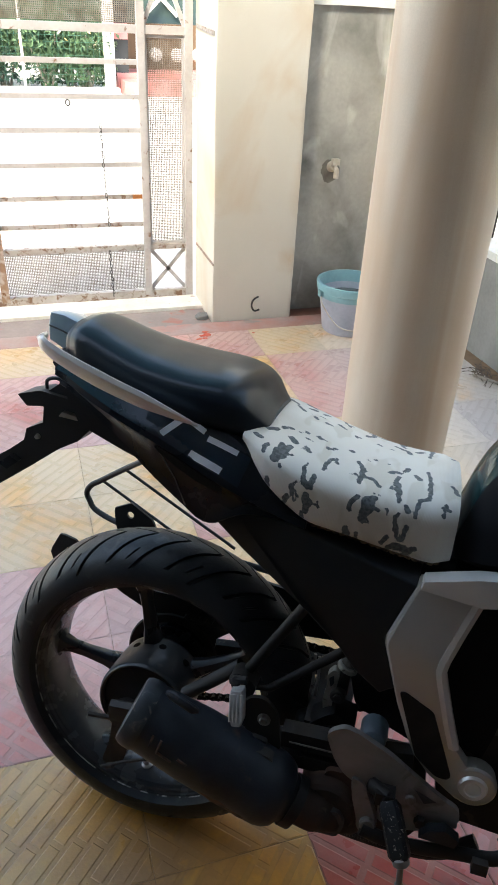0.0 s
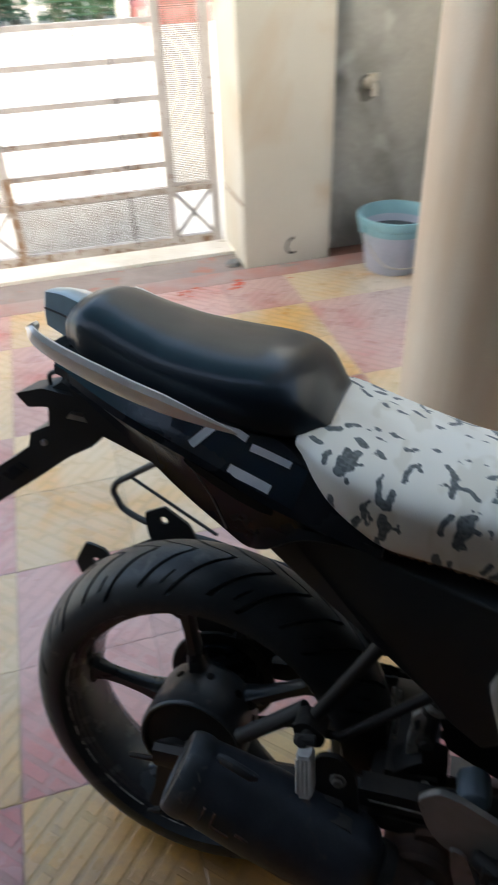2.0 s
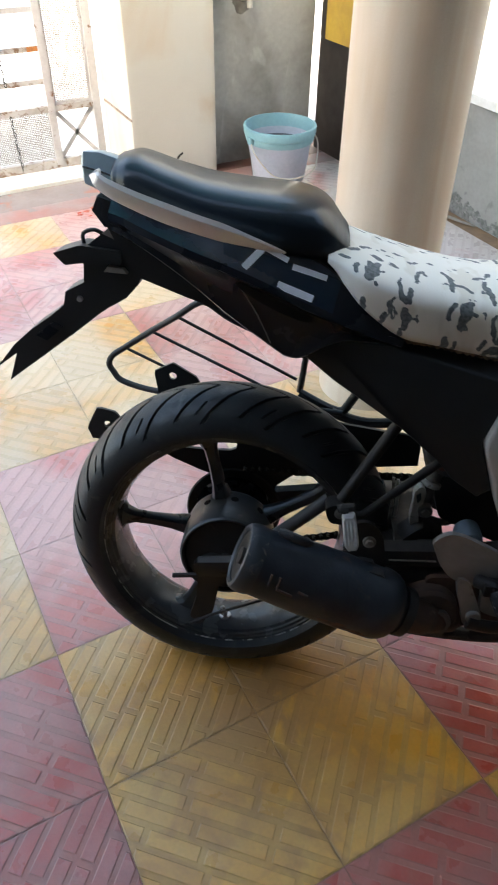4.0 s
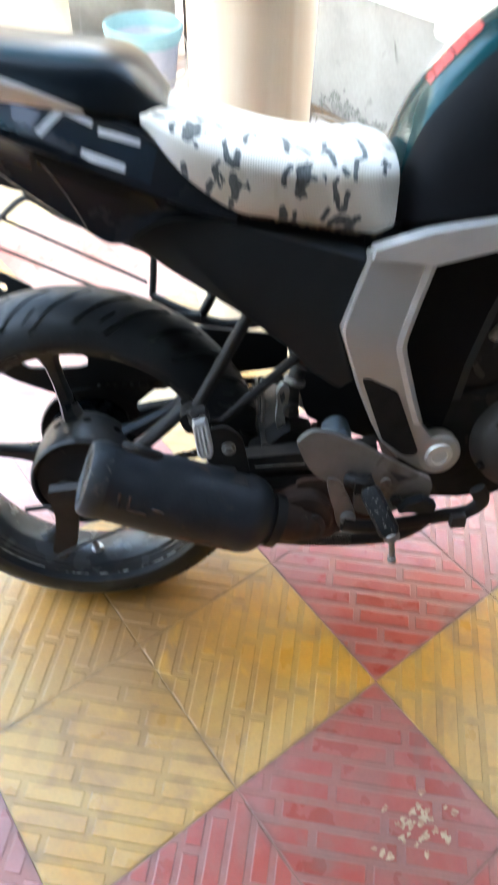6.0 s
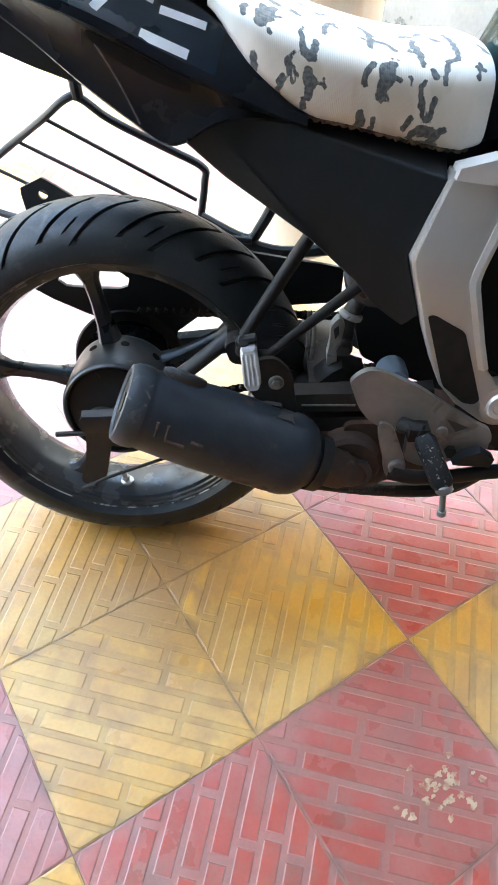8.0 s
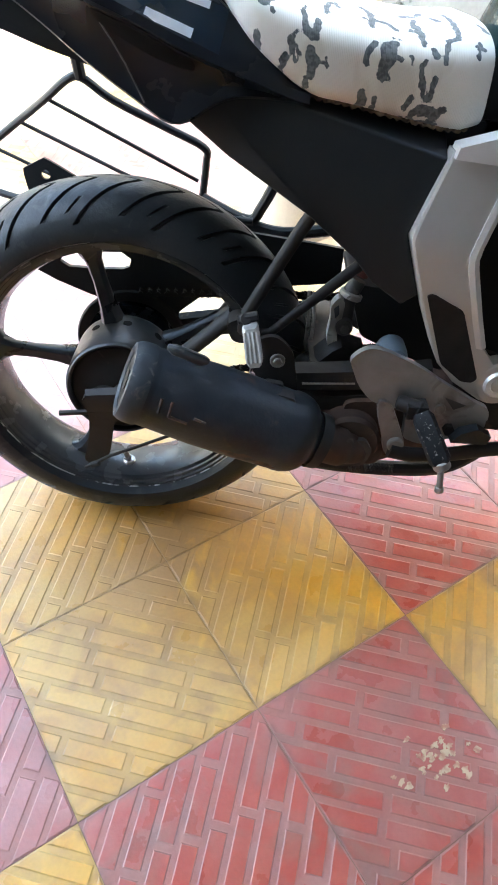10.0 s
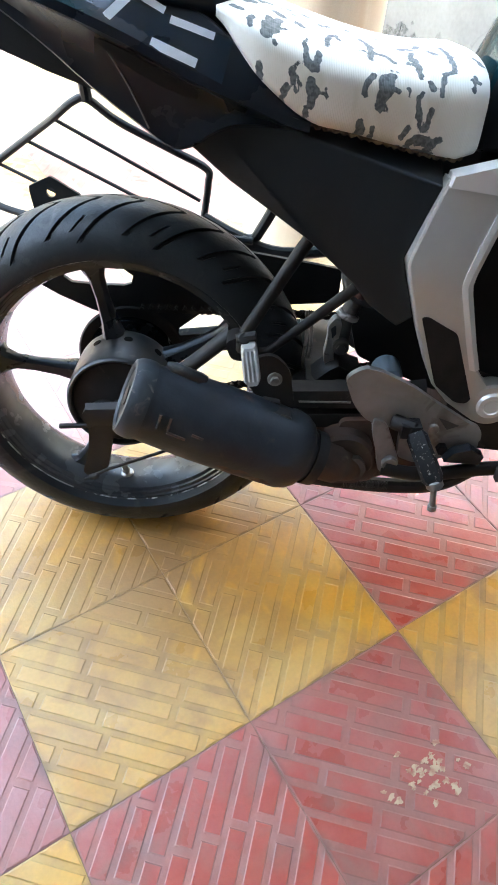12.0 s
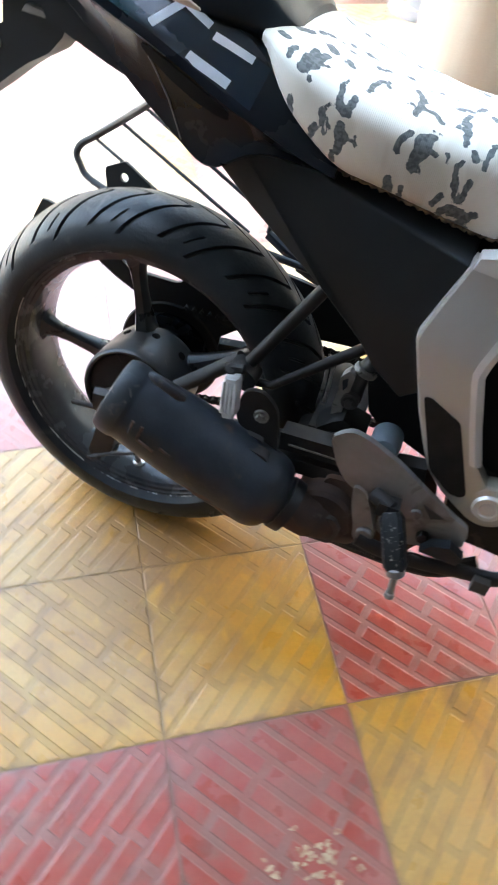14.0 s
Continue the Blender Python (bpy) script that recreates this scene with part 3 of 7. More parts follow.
def plate(outline, y0, y1, bevel=0.003, lean=None, segments=2):
    """A sheet with an outline in x and z, between two depths; lean(x, z) shifts it sideways."""
    bm = bmesh.new()
    lean = lean or (lambda x, z: 0.0)
    a = [bm.verts.new((x, y0 + lean(x, z), z)) for x, z in outline]
    b = [bm.verts.new((x, y1 + lean(x, z), z)) for x, z in outline]
    bm.faces.new(a), bm.faces.new(b[::-1])
    for i in range(len(a)):
        j = (i + 1) % len(a)
        bm.faces.new((a[i], b[i], b[j], a[j]))
    return bevelled(bm, bevel, segments)


def sloped_plate(back, front, y_back, y_front, bevel, tuck=((-9, 1), (9, 1))):
    """A solid between two outlines of as many corners, so that its rim slopes; tuck narrows it along x."""
    bm = bmesh.new()
    a = [bm.verts.new((x, y_back, z)) for x, z in back]
    b = [bm.verts.new((x, y_front * eased(tuck, x)[0], z)) for x, z in front]
    bm.faces.new(a), bm.faces.new(b[::-1])
    for i in range(len(a)):
        j = (i + 1) % len(a)
        bm.faces.new((a[i], b[i], b[j], a[j]))
    bmesh.ops.recalc_face_normals(bm, faces=bm.faces)
    return bevelled(bm, bevel, 3)


def rounded(outline, r, steps=4):
    """The same outline with its corners rounded."""
    ps = [Vector(p) for p in outline]
    out = []
    for i, p in enumerate(ps):
        a, b = ps[i - 1] - p, ps[(i + 1) % len(ps)] - p
        d = min(r, 0.45 * a.length, 0.45 * b.length)
        a, b = p + a.normalized() * d, p + b.normalized() * d
        for k in range(steps + 1):
            t = k / steps
            out.append(tuple((1 - t) ** 2 * a + 2 * t * (1 - t) * p + t * t * b))
    return out


def bar_between(p, q, width, depth, y):
    """A flat bar between two places in the gate's plane."""
    a, b = Vector((p[0], 0, p[1])), Vector((q[0], 0, q[1]))
    way = (b - a).normalized()
    side = Vector((-way.z, 0, way.x)) * width / 2
    return plate([((a + side).x, (a + side).z), ((b + side).x, (b + side).z), ((b - side).x, (b - side).z), ((a - side).x, (a - side).z)], y - depth / 2, y + depth / 2, 0.002)


def ring_plate(outer, inner, y0, y1):
    """A sheet with one hole; both outlines have the same number of corners."""
    bm = bmesh.new()
    rows = [[bm.verts.new((x, y, z)) for x, z in line] for line, y in ((outer, y0), (inner, y0), (inner, y1), (outer, y1))]
    k = len(outer)
    for i in range(k):
        j = (i + 1) % k
        for a, b in ((0, 1), (1, 2), (2, 3), (3, 0)):
            bm.faces.new((rows[a][i], rows[a][j], rows[b][j], rows[b][i]))
    return bm


def lathe(profile, n=64, centre=(0, 0, 0), axis="Y", closed=False, arc=None):
    """Turns a profile of (radius, along) about an axis."""
    bm = bmesh.new()
    turns = [2 * math.pi * i / n for i in range(n)]
    rows = []
    for a in turns:
        c, s = math.cos(a), math.sin(a)
        row = []
        for r, t in profile:
            p = {"Y": (r * c, t, r * s), "Z": (r * c, r * s, t), "X": (t, r * c, r * s)}[axis]
            row.append(bm.verts.new(Vector(p) + Vector(centre)))
        rows.append(row)
    k = len(profile)
    for i in range(n):
        for j in range(k if closed else k - 1):
            bm.faces.new((rows[i][j], rows[i][(j + 1) % k], rows[(i + 1) % n][(j + 1) % k], rows[(i + 1) % n][j]))
    if not closed:
        for j in (0, k - 1):
            if profile[j][0] > 1e-5:
                bm.faces.new([rows[i][j] for i in range(n)])
    bmesh.ops.remove_doubles(bm, verts=bm.verts, dist=1e-6)
    return bm


def curve_points(points, steps=6, closed=False):
    """A smooth line through points."""
    ps = [Vector(p) for p in points]
    k = len(ps)
    out = []
    for i in range(k if closed else k - 1):
        p0, p1, p2, p3 = (ps[j % k] if closed else ps[min(max(j, 0), k - 1)] for j in (i - 1, i, i + 1, i + 2))
        for s in range(steps):
            t = s / steps
            out.append(0.5 * (2 * p1 + (p2 - p0) * t + (2 * p0 - 5 * p1 + 4 * p2 - p3) * t * t + (3 * p1 - p0 - 3 * p2 + p3) * t ** 3))
    if not closed:
        out.append(ps[-1])
    return out


def tube(points, radius, n=10, closed=False, flat=1.0, flat_axis=None, bm=None):
    """A round or flattened bar along a line. radius: one, or one a point."""
    bm = bm or bmesh.new()
    ps = [Vector(p) for p in points]
    radii = radius if isinstance(radius, (list, tuple)) else [radius] * len(ps)
    k = len(ps)
    up = None
    rows = []
    for i, p in enumerate(ps):
        a, b = (ps[i - 1], ps[(i + 1) % k]) if closed else (ps[max(i - 1, 0)], ps[min(i + 1, k - 1)])
        way = (b - a).normalized()
        if flat_axis is not None:
            up = Vector(flat_axis)
        elif up is None:
            up = Vector((0, 1, 0)) if abs(way.y) < 0.9 else Vector((1, 0, 0))
        up = (up - way * up.dot(way)).normalized()
        side = way.cross(up)
        rows.append([bm.verts.new(p + radii[i] * (math.cos(t) * up * flat + math.sin(t) * side)) for t in (2 * math.pi * j / n for j in range(n))])
    for i in range(k if closed else k - 1):
        for j in range(n):
            bm.faces.new((rows[i][j], rows[i][(j + 1) % n], rows[(i + 1) % k][(j + 1) % n], rows[(i + 1) % k][j]))
    if not closed:
        bm.faces.new(rows[0]), bm.faces.new(rows[-1][::-1])
    return bm


def loft(rings, closed_ring=True, caps=True):
    bm = bmesh.new()
    rows = [[bm.verts.new(p) for p in ring] for ring in rings]
    n = len(rows[0])
    for a, b in zip(rows, rows[1:]):
        for j in range(n if closed_ring else n - 1):
            bm.faces.new((a[j], a[(j + 1) % n], b[(j + 1) % n], b[j]))
    if caps and closed_ring:
        bm.faces.new(rows[0][::-1]), bm.faces.new(rows[-1])
    return bm


def eased(table, x):
    """Reads a table of (x, values...) with smooth steps between its rows."""
    xs = [row[0] for row in table]
    return [float(np.interp(x, xs, [row[c] for row in table])) for c in range(1, len(table[0]))]


def smooth_eased(table, x):
    """The same, rounded over a small reach."""
    reach = (table[-1][0] - table[0][0]) / 30
    got = [eased(table, min(max(x + d * reach, table[0][0]), table[-1][0])) for d in (-1.5, -0.75, 0, 0.75, 1.5)]
    return [sum(c) / 5 for c in zip(*got)]


def cylinder(p, q, r, n=16, bevel=0.0, r2=None):
    """A short bar with chamfered ends."""
    p, q = Vector(p), Vector(q)
    way = (q - p).normalized()
    r2 = r if r2 is None else r2
    if bevel:
        return tube([p, p + way * bevel, q - way * bevel, q], [r - bevel, r, r2, r2 - bevel], n)
    return tube([p, q], [r, r2], n)


def join(*bms):
    first = bms[0]
    for other in bms[1:]:
        merged(first, other)
    return first


def mirrored(bm):
    for v in bm.verts:
        v.co.y = -v.co.y
    return bm


# ---- the setting ----
FLOOR_END = 9 * TILE

ground = part("ground", box(-300, 300, -300, 300, -0.6, -0.12), ROAD)
tagged(ground, "pale sunlit concrete road in front of the gate", "road", kind="structure")
floor = part("floor", box(-11 * TILE, 1.62, -6 * TILE, FLOOR_END, -0.12, -0.0021), BEDDING)
tagged(floor, "porch floor of yellow and red ribbed cement tiles", "floor", kind="structure")
def slab_outline(bm, pts, z0, z1, bevel):
    a = [bm.verts.new((x, y, z0)) for x, y in pts]
    b = [bm.verts.new((x, y, z1)) for x, y in pts]
    bm.faces.new(a[::-1]), bm.faces.new(b)
    for i in range(len(a)):
        j = (i + 1) % len(a)
        bm.faces.new((a[i], a[j], b[j], b[i]))
    return bevelled(bm, bevel)


# ceiling is out of view; its edges are set by the daylight let in
ceiling = part("ceiling", box(-3.4, 1.45, -3.1, 0.80, 2.75, 2.9), CEILING_PAINT)
tagged(ceiling, "unseen plain pale teal porch ceiling slab, edge set for the daylight", "ceiling", kind="structure")
sheet = bmesh.new()
edge = [(-0.95 if k % 2 else -1.40, 1.34 + 0.24 * k) for k in range(8)]
slab_outline(sheet, edge[::-1] + [(1.45, 1.34), (1.45, 3.02)], 2.96, 2.972, 0.0)
canopy = part("canopy", sheet, CANOPY)
canopy.visible_shadow = False
tagged(canopy, "thin teal shade canopy with a zigzag edge over the gate side", "canopy", kind="structure")
beam = part("ceiling_beam", box(0.40, 0.63, 0.802, 1.25, 2.75, 2.9, 0.006), CEILING_PAINT)
tagged(beam, "short painted beam carried by the round column", "beam", kind="structure")
# unseen block, added so that the sun does not reach the yard
upper_storey = part("upper_storey", box(-3.4, 1.45, -3.1, 0.80, 2.904, 4.25), WALL_UNSEEN)
tagged(upper_storey, "unseen plain block added above the porch to keep the sun off", "house wall", kind="structure")
# walls out of view, added to close the porch and dim its near side
wall_south = part("wall_south", box(-3.4, 1.62, -1.9, -1.75, -0.12, 2.75), WALL_UNSEEN)
tagged(wall_south, "unseen plain dark wall added to close the porch and cut daylight", "wall", kind="structure")
wall_west = part("wall_west", box(-2.75, -2.6, -1.75, 1.45, -0.12, 2.75), WALL_UNSEEN)
tagged(wall_west, "unseen plain dark side wall added to close the porch", "wall", kind="structure")

# added wall, out of view, holds back daylight from the right
wall_closing = part("wall_house_side", box(1.60, 1.75, -1.75, -0.30, 0.47, 2.75), WALL_UNSEEN)
tagged(wall_closing, "unseen plain dark wall added over the parapet to cut daylight", "wall", kind="structure")

border = thing("floor_border")
tagged(border, "worn red and dusty grey cement border along the gate", "floor border", kind="structure")
part("red_band", box(-3.2, 1.62, FLOOR_END + 0.002, 2.872, -0.1, -0.001, 0.003), BORDER_RED, border, "faded red oxide band")
part("grey_band", box(-3.2, 0.46, 2.874, 3.075, -0.1, -0.003, 0.004), BORDER_GREY, border, "dusty grey band")
part("recess_floor", box(0.88, 1.75, 2.874, 3.6, -0.1, -0.004, 0.004), DARK_RED_FLOOR, border, "dark damp red floor")
sill = part("gate_sill", box(-3.2, 0.462, 3.078, 3.34, -0.12, 0.012, 0.008), WHITE_WASH)
tagged(sill, "white washed cement sill under the gate", "sill", kind="structure")


def wavy_wall(x0, x1, y0, y1, z0, z1, bevel, amount, seed, step=0.12):
    """A plastered block whose faces and edges are not quite true."""
    bm = box(x0, x1, y0, y1, z0, z1)
    longest = max(x1 - x0, y1 - y0, z1 - z0)
    bmesh.ops.subdivide_edges(bm, edges=bm.edges, cuts=max(1, min(16, int(longest / step))), use_grid_fill=True)
    bevelled(bm, bevel, 2)
    for v in bm.verts:
        v.co += amount * noise.noise_vector(v.co * 2.5 + Vector((seed, seed, seed)))
    return bm


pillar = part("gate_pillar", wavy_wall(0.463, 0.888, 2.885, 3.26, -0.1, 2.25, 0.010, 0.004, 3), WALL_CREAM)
tagged(pillar, "square cream plastered gate pillar, stained near its foot", "pillar", kind="structure")
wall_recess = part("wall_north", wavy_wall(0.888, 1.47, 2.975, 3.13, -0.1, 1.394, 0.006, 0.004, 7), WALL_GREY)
tagged(wall_recess, "damp stained grey cement compound wall", "wall", kind="structure")
coping = part("wall_coping", box(0.886, 1.49, 2.958, 3.15, 1.395, 1.43, 0.006), WHITE_WASH)
tagged(coping, "white washed coping of the compound wall", "coping", kind="structure")
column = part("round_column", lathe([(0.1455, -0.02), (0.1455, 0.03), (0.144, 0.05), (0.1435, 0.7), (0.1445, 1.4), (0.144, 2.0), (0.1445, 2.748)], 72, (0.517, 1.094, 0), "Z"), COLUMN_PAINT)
tagged(column, "round cream painted porch column with upright brown streaks", "column", kind="structure")
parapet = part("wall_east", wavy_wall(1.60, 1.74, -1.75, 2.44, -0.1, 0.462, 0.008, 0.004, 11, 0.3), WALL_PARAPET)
tagged(parapet, "low grey plastered parapet wall, blotched near the floor", "parapet", kind="structure")


ledge_pts = [(1.575, 2.45), (1.575, 1.43)] + [(1.575 - 0.13 * math.sin(t), 1.29 + 0.14 * math.cos(t)) for t in (0.3, 0.7, 1.1, 1.5708)]
ledge_pts += [(1.445, 0.8), (1.47, 0.7), (1.575, 0.62), (1.575, 0.302), (1.77, 0.302), (1.77, 2.45)]
ledge = part("parapet_ledge", slab_outline(bmesh.new(), ledge_pts, 0.463, 0.497, 0.006), WHITE_WASH)
tagged(ledge, "white washed ledge slab on the parapet, widened to a rounded seat", "ledge", kind="structure")
corbel = part("ledge_corbel", plate([(1.598, 0.46), (1.47, 0.46), (1.50, 0.42), (1.598, 0.30)], 0.82, 1.27, 0.006), WALL_CREAM)
tagged(corbel, "brown stained plaster corbel under the ledge", "corbel", kind="structure")
# a wall side in shade, with the darkness put into its colour
door = thing("unlit_wall_1")
tagged(door, "unlit side of a wall beside the compound wall, shade in its colour", "door", kind="structure")
part("door_leaf", box(1.505, 1.545, 2.50, 2.968, 0.0, 2.1, 0.004), UNLIT_BROWN, door)
part("door_board", box(1.488, 1.502, 2.55, 2.90, 0.525, 1.5, 0.004), OCHRE, door, "ochre sheet hanging on the wall")
part("door_post", box(1.60, 1.72, 2.46, 2.56, -0.004, 2.3, 0.006), UNLIT_BROWN, door, "dark timber door post")

# ---- the street beyond ----
house_wall = part("neighbour_wall", wavy_wall(3.3, 3.5, -8, 9, -0.12, 3.4, 0.01, 0.006, 5, 0.6), PALE_WALL)
tagged(house_wall, "bright pale neighbouring house wall beyond the parapet", "wall", kind="structure")
brown_house = thing("brown_house_front")
tagged(brown_house, "brown painted house front across the road with pale round vents", "house")
part("wall", box(1.75, 9, 15.2, 15.6, -0.12, 0.98, 0.02), BROWN_WALL, brown_house)
for i in range(4):
    part("round_vent", lathe([(0.0, 15.05), (0.06, 15.05), (0.105, 15.07), (0.125, 15.12), (0.125, 15.22)], 20, (2.45 + 0.43 * i, 0, 0.465)), PALE_WALL, brown_house, "pale round plaster vent")
part("upper_wall", box(1.75, 9, 15.5, 15.9, 0.98, 6.0, 0.02), SHADE_TEAL, brown_house, "shaded teal upper front")
part("gable_board", bar_between((2.30, 1.12), (2.62, 1.42), 0.07, 0.05, 15.4), PALE_WALL, brown_house, "pale sloping gable board")
part("gable_board", bar_between((2.62, 1.42), (2.94, 1.12), 0.07, 0.05, 15.4), PALE_WALL, brown_house, "pale sloping gable board")
part("plinth", box(1.55, 9, 14.2, 15.18, -0.12, 0.21, 0.03), CAR_RED, brown_house, "faded red painted plinth")
part("step", box(1.6, 4.2, 13.6, 14.18, -0.12, 0.12, 0.03), CAR_RED, brown_house, "faded red step")
pale_house = thing("pale_house_front")
tagged(pale_house, "pale house front across the road behind the garden", "house")
part("wall", box(-14, 1.35, 19.0, 19.4, -0.12, 6.5, 0.02), PALE_WALL, pale_house)
for x in (-8.5, -5.2, -1.9):
    win = part("window", box(x, x + 1.1, 18.94, 19.05, 1.4, 2.8, 0.02), GLASS_DARK, pale_house, "dark window")
    part("window_sill", box(x - 0.1, x + 1.2, 18.86, 19.0, 1.3, 1.39, 0.02), PALE_WALL, win)
shelf = thing("street_stall")
tagged(shelf, "white street stall post with dark and red painted shelves", "stall")
part("post", box(1.36, 1.50, 14.0, 14.15, -0.12, 2.6, 0.01), PALE_WALL, shelf, "white post")
part("cabinet", box(1.52, 1.78, 14.25, 14.6, 0.15, 2.2, 0.01), GLASS_DARK, shelf, "dark cabinet")
part("shelf", box(1.53, 1.77, 14.18, 14.26, 0.75, 1.0, 0.01), CAR_RED, shelf, "red shelf front")


def leaf_cloud(name, mat, centre, size, count, leaf, seed, parent, label=""):
    """A crown of many small bent leaves, thicker in clumps."""
    rng = np.random.default_rng(seed)
    clumps = rng.normal(0, 0.42, (max(6, count // 60), 3))
    verts, faces = [], []
    for i in range(count):
        c = clumps[rng.integers(len(clumps))] + rng.normal(0, 0.17, 3)
        p = Vector((centre[0] + c[0] * size[0], centre[1] + c[1] * size[1], max(0.0, centre[2] + c[2] * size[2])))
        m = Euler(rng.uniform(-1.3, 1.3, 3).tolist()).to_matrix()
        s = leaf * rng.uniform(0.6, 1.4)
        k = len(verts)
        for q in ((-1, 0, 0), (0, 0.38, 0.1), (1, 0, -0.25), (0, -0.38, 0.1)):
            verts.append(tuple(p + m @ (Vector(q) * s)))
        faces.append((k, k + 1, k + 2, k + 3))
    me = bpy.data.meshes.new(name)
    me.from_pydata(verts, [], faces)
    me.materials.append(mat)
    ob = new(name, me)
    ob.parent = parent
    if label:
        tagged(ob, label)
    return ob


def shrub(x, y, height, width, seed, mat):
    rng = random.Random(seed)
    ob = thing("shrub")
    tagged(ob, "leafy green garden shrub with pale stems behind netting", "shrub", "garden across the road")
    bm = bmesh.new()
    for i in range(6):
        a, r = rng.uniform(0, 6.28), rng.uniform(0.15, 0.4) * width
        foot = Vector((x + rng.uniform(-0.1, 0.1), y + rng.uniform(-0.1, 0.1), -0.12))
        top = Vector((x + r * math.cos(a), y + r * math.sin(a), height * rng.uniform(0.7, 1.0)))
        mid = (foot + top) / 2 + Vector((rng.uniform(-0.15, 0.15), rng.uniform(-0.1, 0.1), 0))
        line = curve_points([foot, mid, top], 5)
        tube(line, [0.03 - 0.022 * i / (len(line) - 1) for i in range(len(line))], 6, bm=bm)
    part("stem", bm, BARK, ob, "pale bare stems")
    leaf_cloud("crown", mat, (x, y, height * 0.55), (width * 0.75, width * 0.5, height * 0.55), int(1900 * width * height), 0.06, seed, ob)
    leaf_cloud("blossom", BLOSSOM, (x, y - 0.2, height * 0.45), (width * 0.6, width * 0.4, height * 0.4), 14, 0.05, seed + 50, ob, "orange and pale blossoms")
    return ob


for i, (x, y, h, w) in enumerate(((-1.9, 15.2, 1.9, 1.3), (-1.0, 14.4, 1.4, 1.0), (-0.4, 15.0, 2.2, 1.3), (0.3, 14.3, 1.2, 1.0), (0.8, 15.0, 2.0, 1.2), (1.05, 14.4, 1.1, 0.8), (-3.2, 14.8, 1.8, 1.6), (-4.8, 15.0, 2.3, 1.8))):
    shrub(x, y, h, w, 40 + i, LEAF if i % 2 else LEAF_BLUE)


def tree(x, y, height, seed):
    rng = random.Random(seed)
    ob = thing("tree")
    tagged(ob, "green street tree with a pale leaning trunk", "tree", "garden across the road")
    foot = Vector((x, y, -0.15))
    fork = foot + Vector((rng.uniform(-0.4, 0.4), 0.2, height * 0.45))
    trunk = curve_points([foot, (foot + fork) / 2 + Vector((0.12, 0, 0)), fork], 6)
    bm = tube(trunk, [0.13 - 0.05 * i / (len(trunk) - 1) for i in range(len(trunk))], 10)
    for k in range(6):
        a = 1.05 * k + rng.uniform(-0.3, 0.3)
        end = fork + Vector((1.3 * math.cos(a), 1.0 * math.sin(a), height * rng.uniform(0.2, 0.45)))
        limb = curve_points([fork, (fork + end) / 2 + Vector((0, 0, 0.2)), end], 5)
        tube(limb, [0.07 - 0.055 * i / (len(limb) - 1) for i in range(len(limb))], 7, bm=bm)
    part("trunk", bm, BARK, ob)
    leaf_cloud("crown", LEAF_BLUE, (fork.x, fork.y, height * 0.75), (1.7, 1.4, height * 0.3), 4200, 0.11, seed, ob)


tree(-0.6, 16.6, 5.2, 71)
tree(-4.2, 17.0, 6.0, 72)
net = thing("garden_net_fence")
tagged(net, "green netting on thin pale posts along the garden", "fence")
for x in (-4.6, -3.1, -1.6, -0.1, 1.30):
    part("post", tube([(x, 13.75, -0.12), (x, 13.75, 1.9)], 0.025, 8), PALE_WALL, net, "thin pale post")
bm = bmesh.new()
for i in range(60):
    tube([(-4.6 + i * 0.1, 13.74, 0.0), (-4.6 + i * 0.1, 13.74, 1.85)], 0.0028, 4, bm=bm)
for i in range(19):
    tube([(-4.6, 13.735, i * 0.1), (1.3, 13.735, i * 0.1)], 0.0028, 4, bm=bm)
tagged(part("netting", bm, NET, net, "green netting"), kind="stuff")
kerb = part("garden_kerb", box(-9, 1.5, 13.45, 13.65, -0.12, 0.02, 0.02), PALE_WALL)
tagged(kerb, "pale cement kerb along the garden bed", "kerb", kind="structure")


def scooter(m):
    ob = thing("parked_scooter", m)
    tagged(ob, "black scooter with a pale blue seat cover parked across the road", "scooter")
    for x in (-0.62, 0.62):
        wheel = part("wheel", lathe([(0.16, -0.05), (0.22, -0.05), (0.25, 0), (0.22, 0.05), (0.16, 0.05)], 24, (x, 0, 0.25), closed=True), RUBBER, ob)
        part("rim", lathe([(0.0, -0.03), (0.15, -0.03), (0.165, 0), (0.15, 0.03), (0.0, 0.03)], 20, (x, 0, 0.25)), STEEL, wheel, "steel rim")
    part("body", plate([(-0.85, 0.62), (-0.7, 0.42), (-0.2, 0.25), (0.3, 0.25), (0.42, 0.5), (0.5, 0.95), (0.40, 0.98), (0.28, 0.5), (-0.1, 0.4), (-0.15, 0.62)], -0.16, 0.16, 0.05), GLOSS_BLACK, ob)
    part("seat", box(-0.85, -0.1, -0.14, 0.14, 0.64, 0.78, 0.05), SCOOTER_BLUE, ob, "pale blue seat cover")
    part("handlebar", tube(curve_points([(0.40, -0.35, 1.08), (0.44, -0.12, 1.02), (0.44, 0.12, 1.02), (0.40, 0.35, 1.08)], 4), 0.016, 8), STEEL, ob)
    part("fork", tube([(0.46, 0, 0.95), (0.62, 0, 0.25)], 0.03, 8), STEEL, ob)
    part("headlamp", lathe([(0.0, 0.62), (0.08, 0.6), (0.09, 0.5), (0.04, 0.42)], 18, (0, 0, 1.0), "X"), SCOOTER_BLUE, ob, "pale blue headlamp shell")
    for s in (-1, 1):
        part("mirror", lathe([(0.0, -0.01), (0.06, -0.008), (0.06, 0.008), (0.0, 0.01)], 16, (0.40, s * 0.36, 1.26), "X"), BLACK_PLASTIC, ob)
        part("mirror_stem", tube([(0.41, s * 0.30, 1.07), (0.405, s * 0.34, 1.2)], 0.008, 6), STEEL, ob)


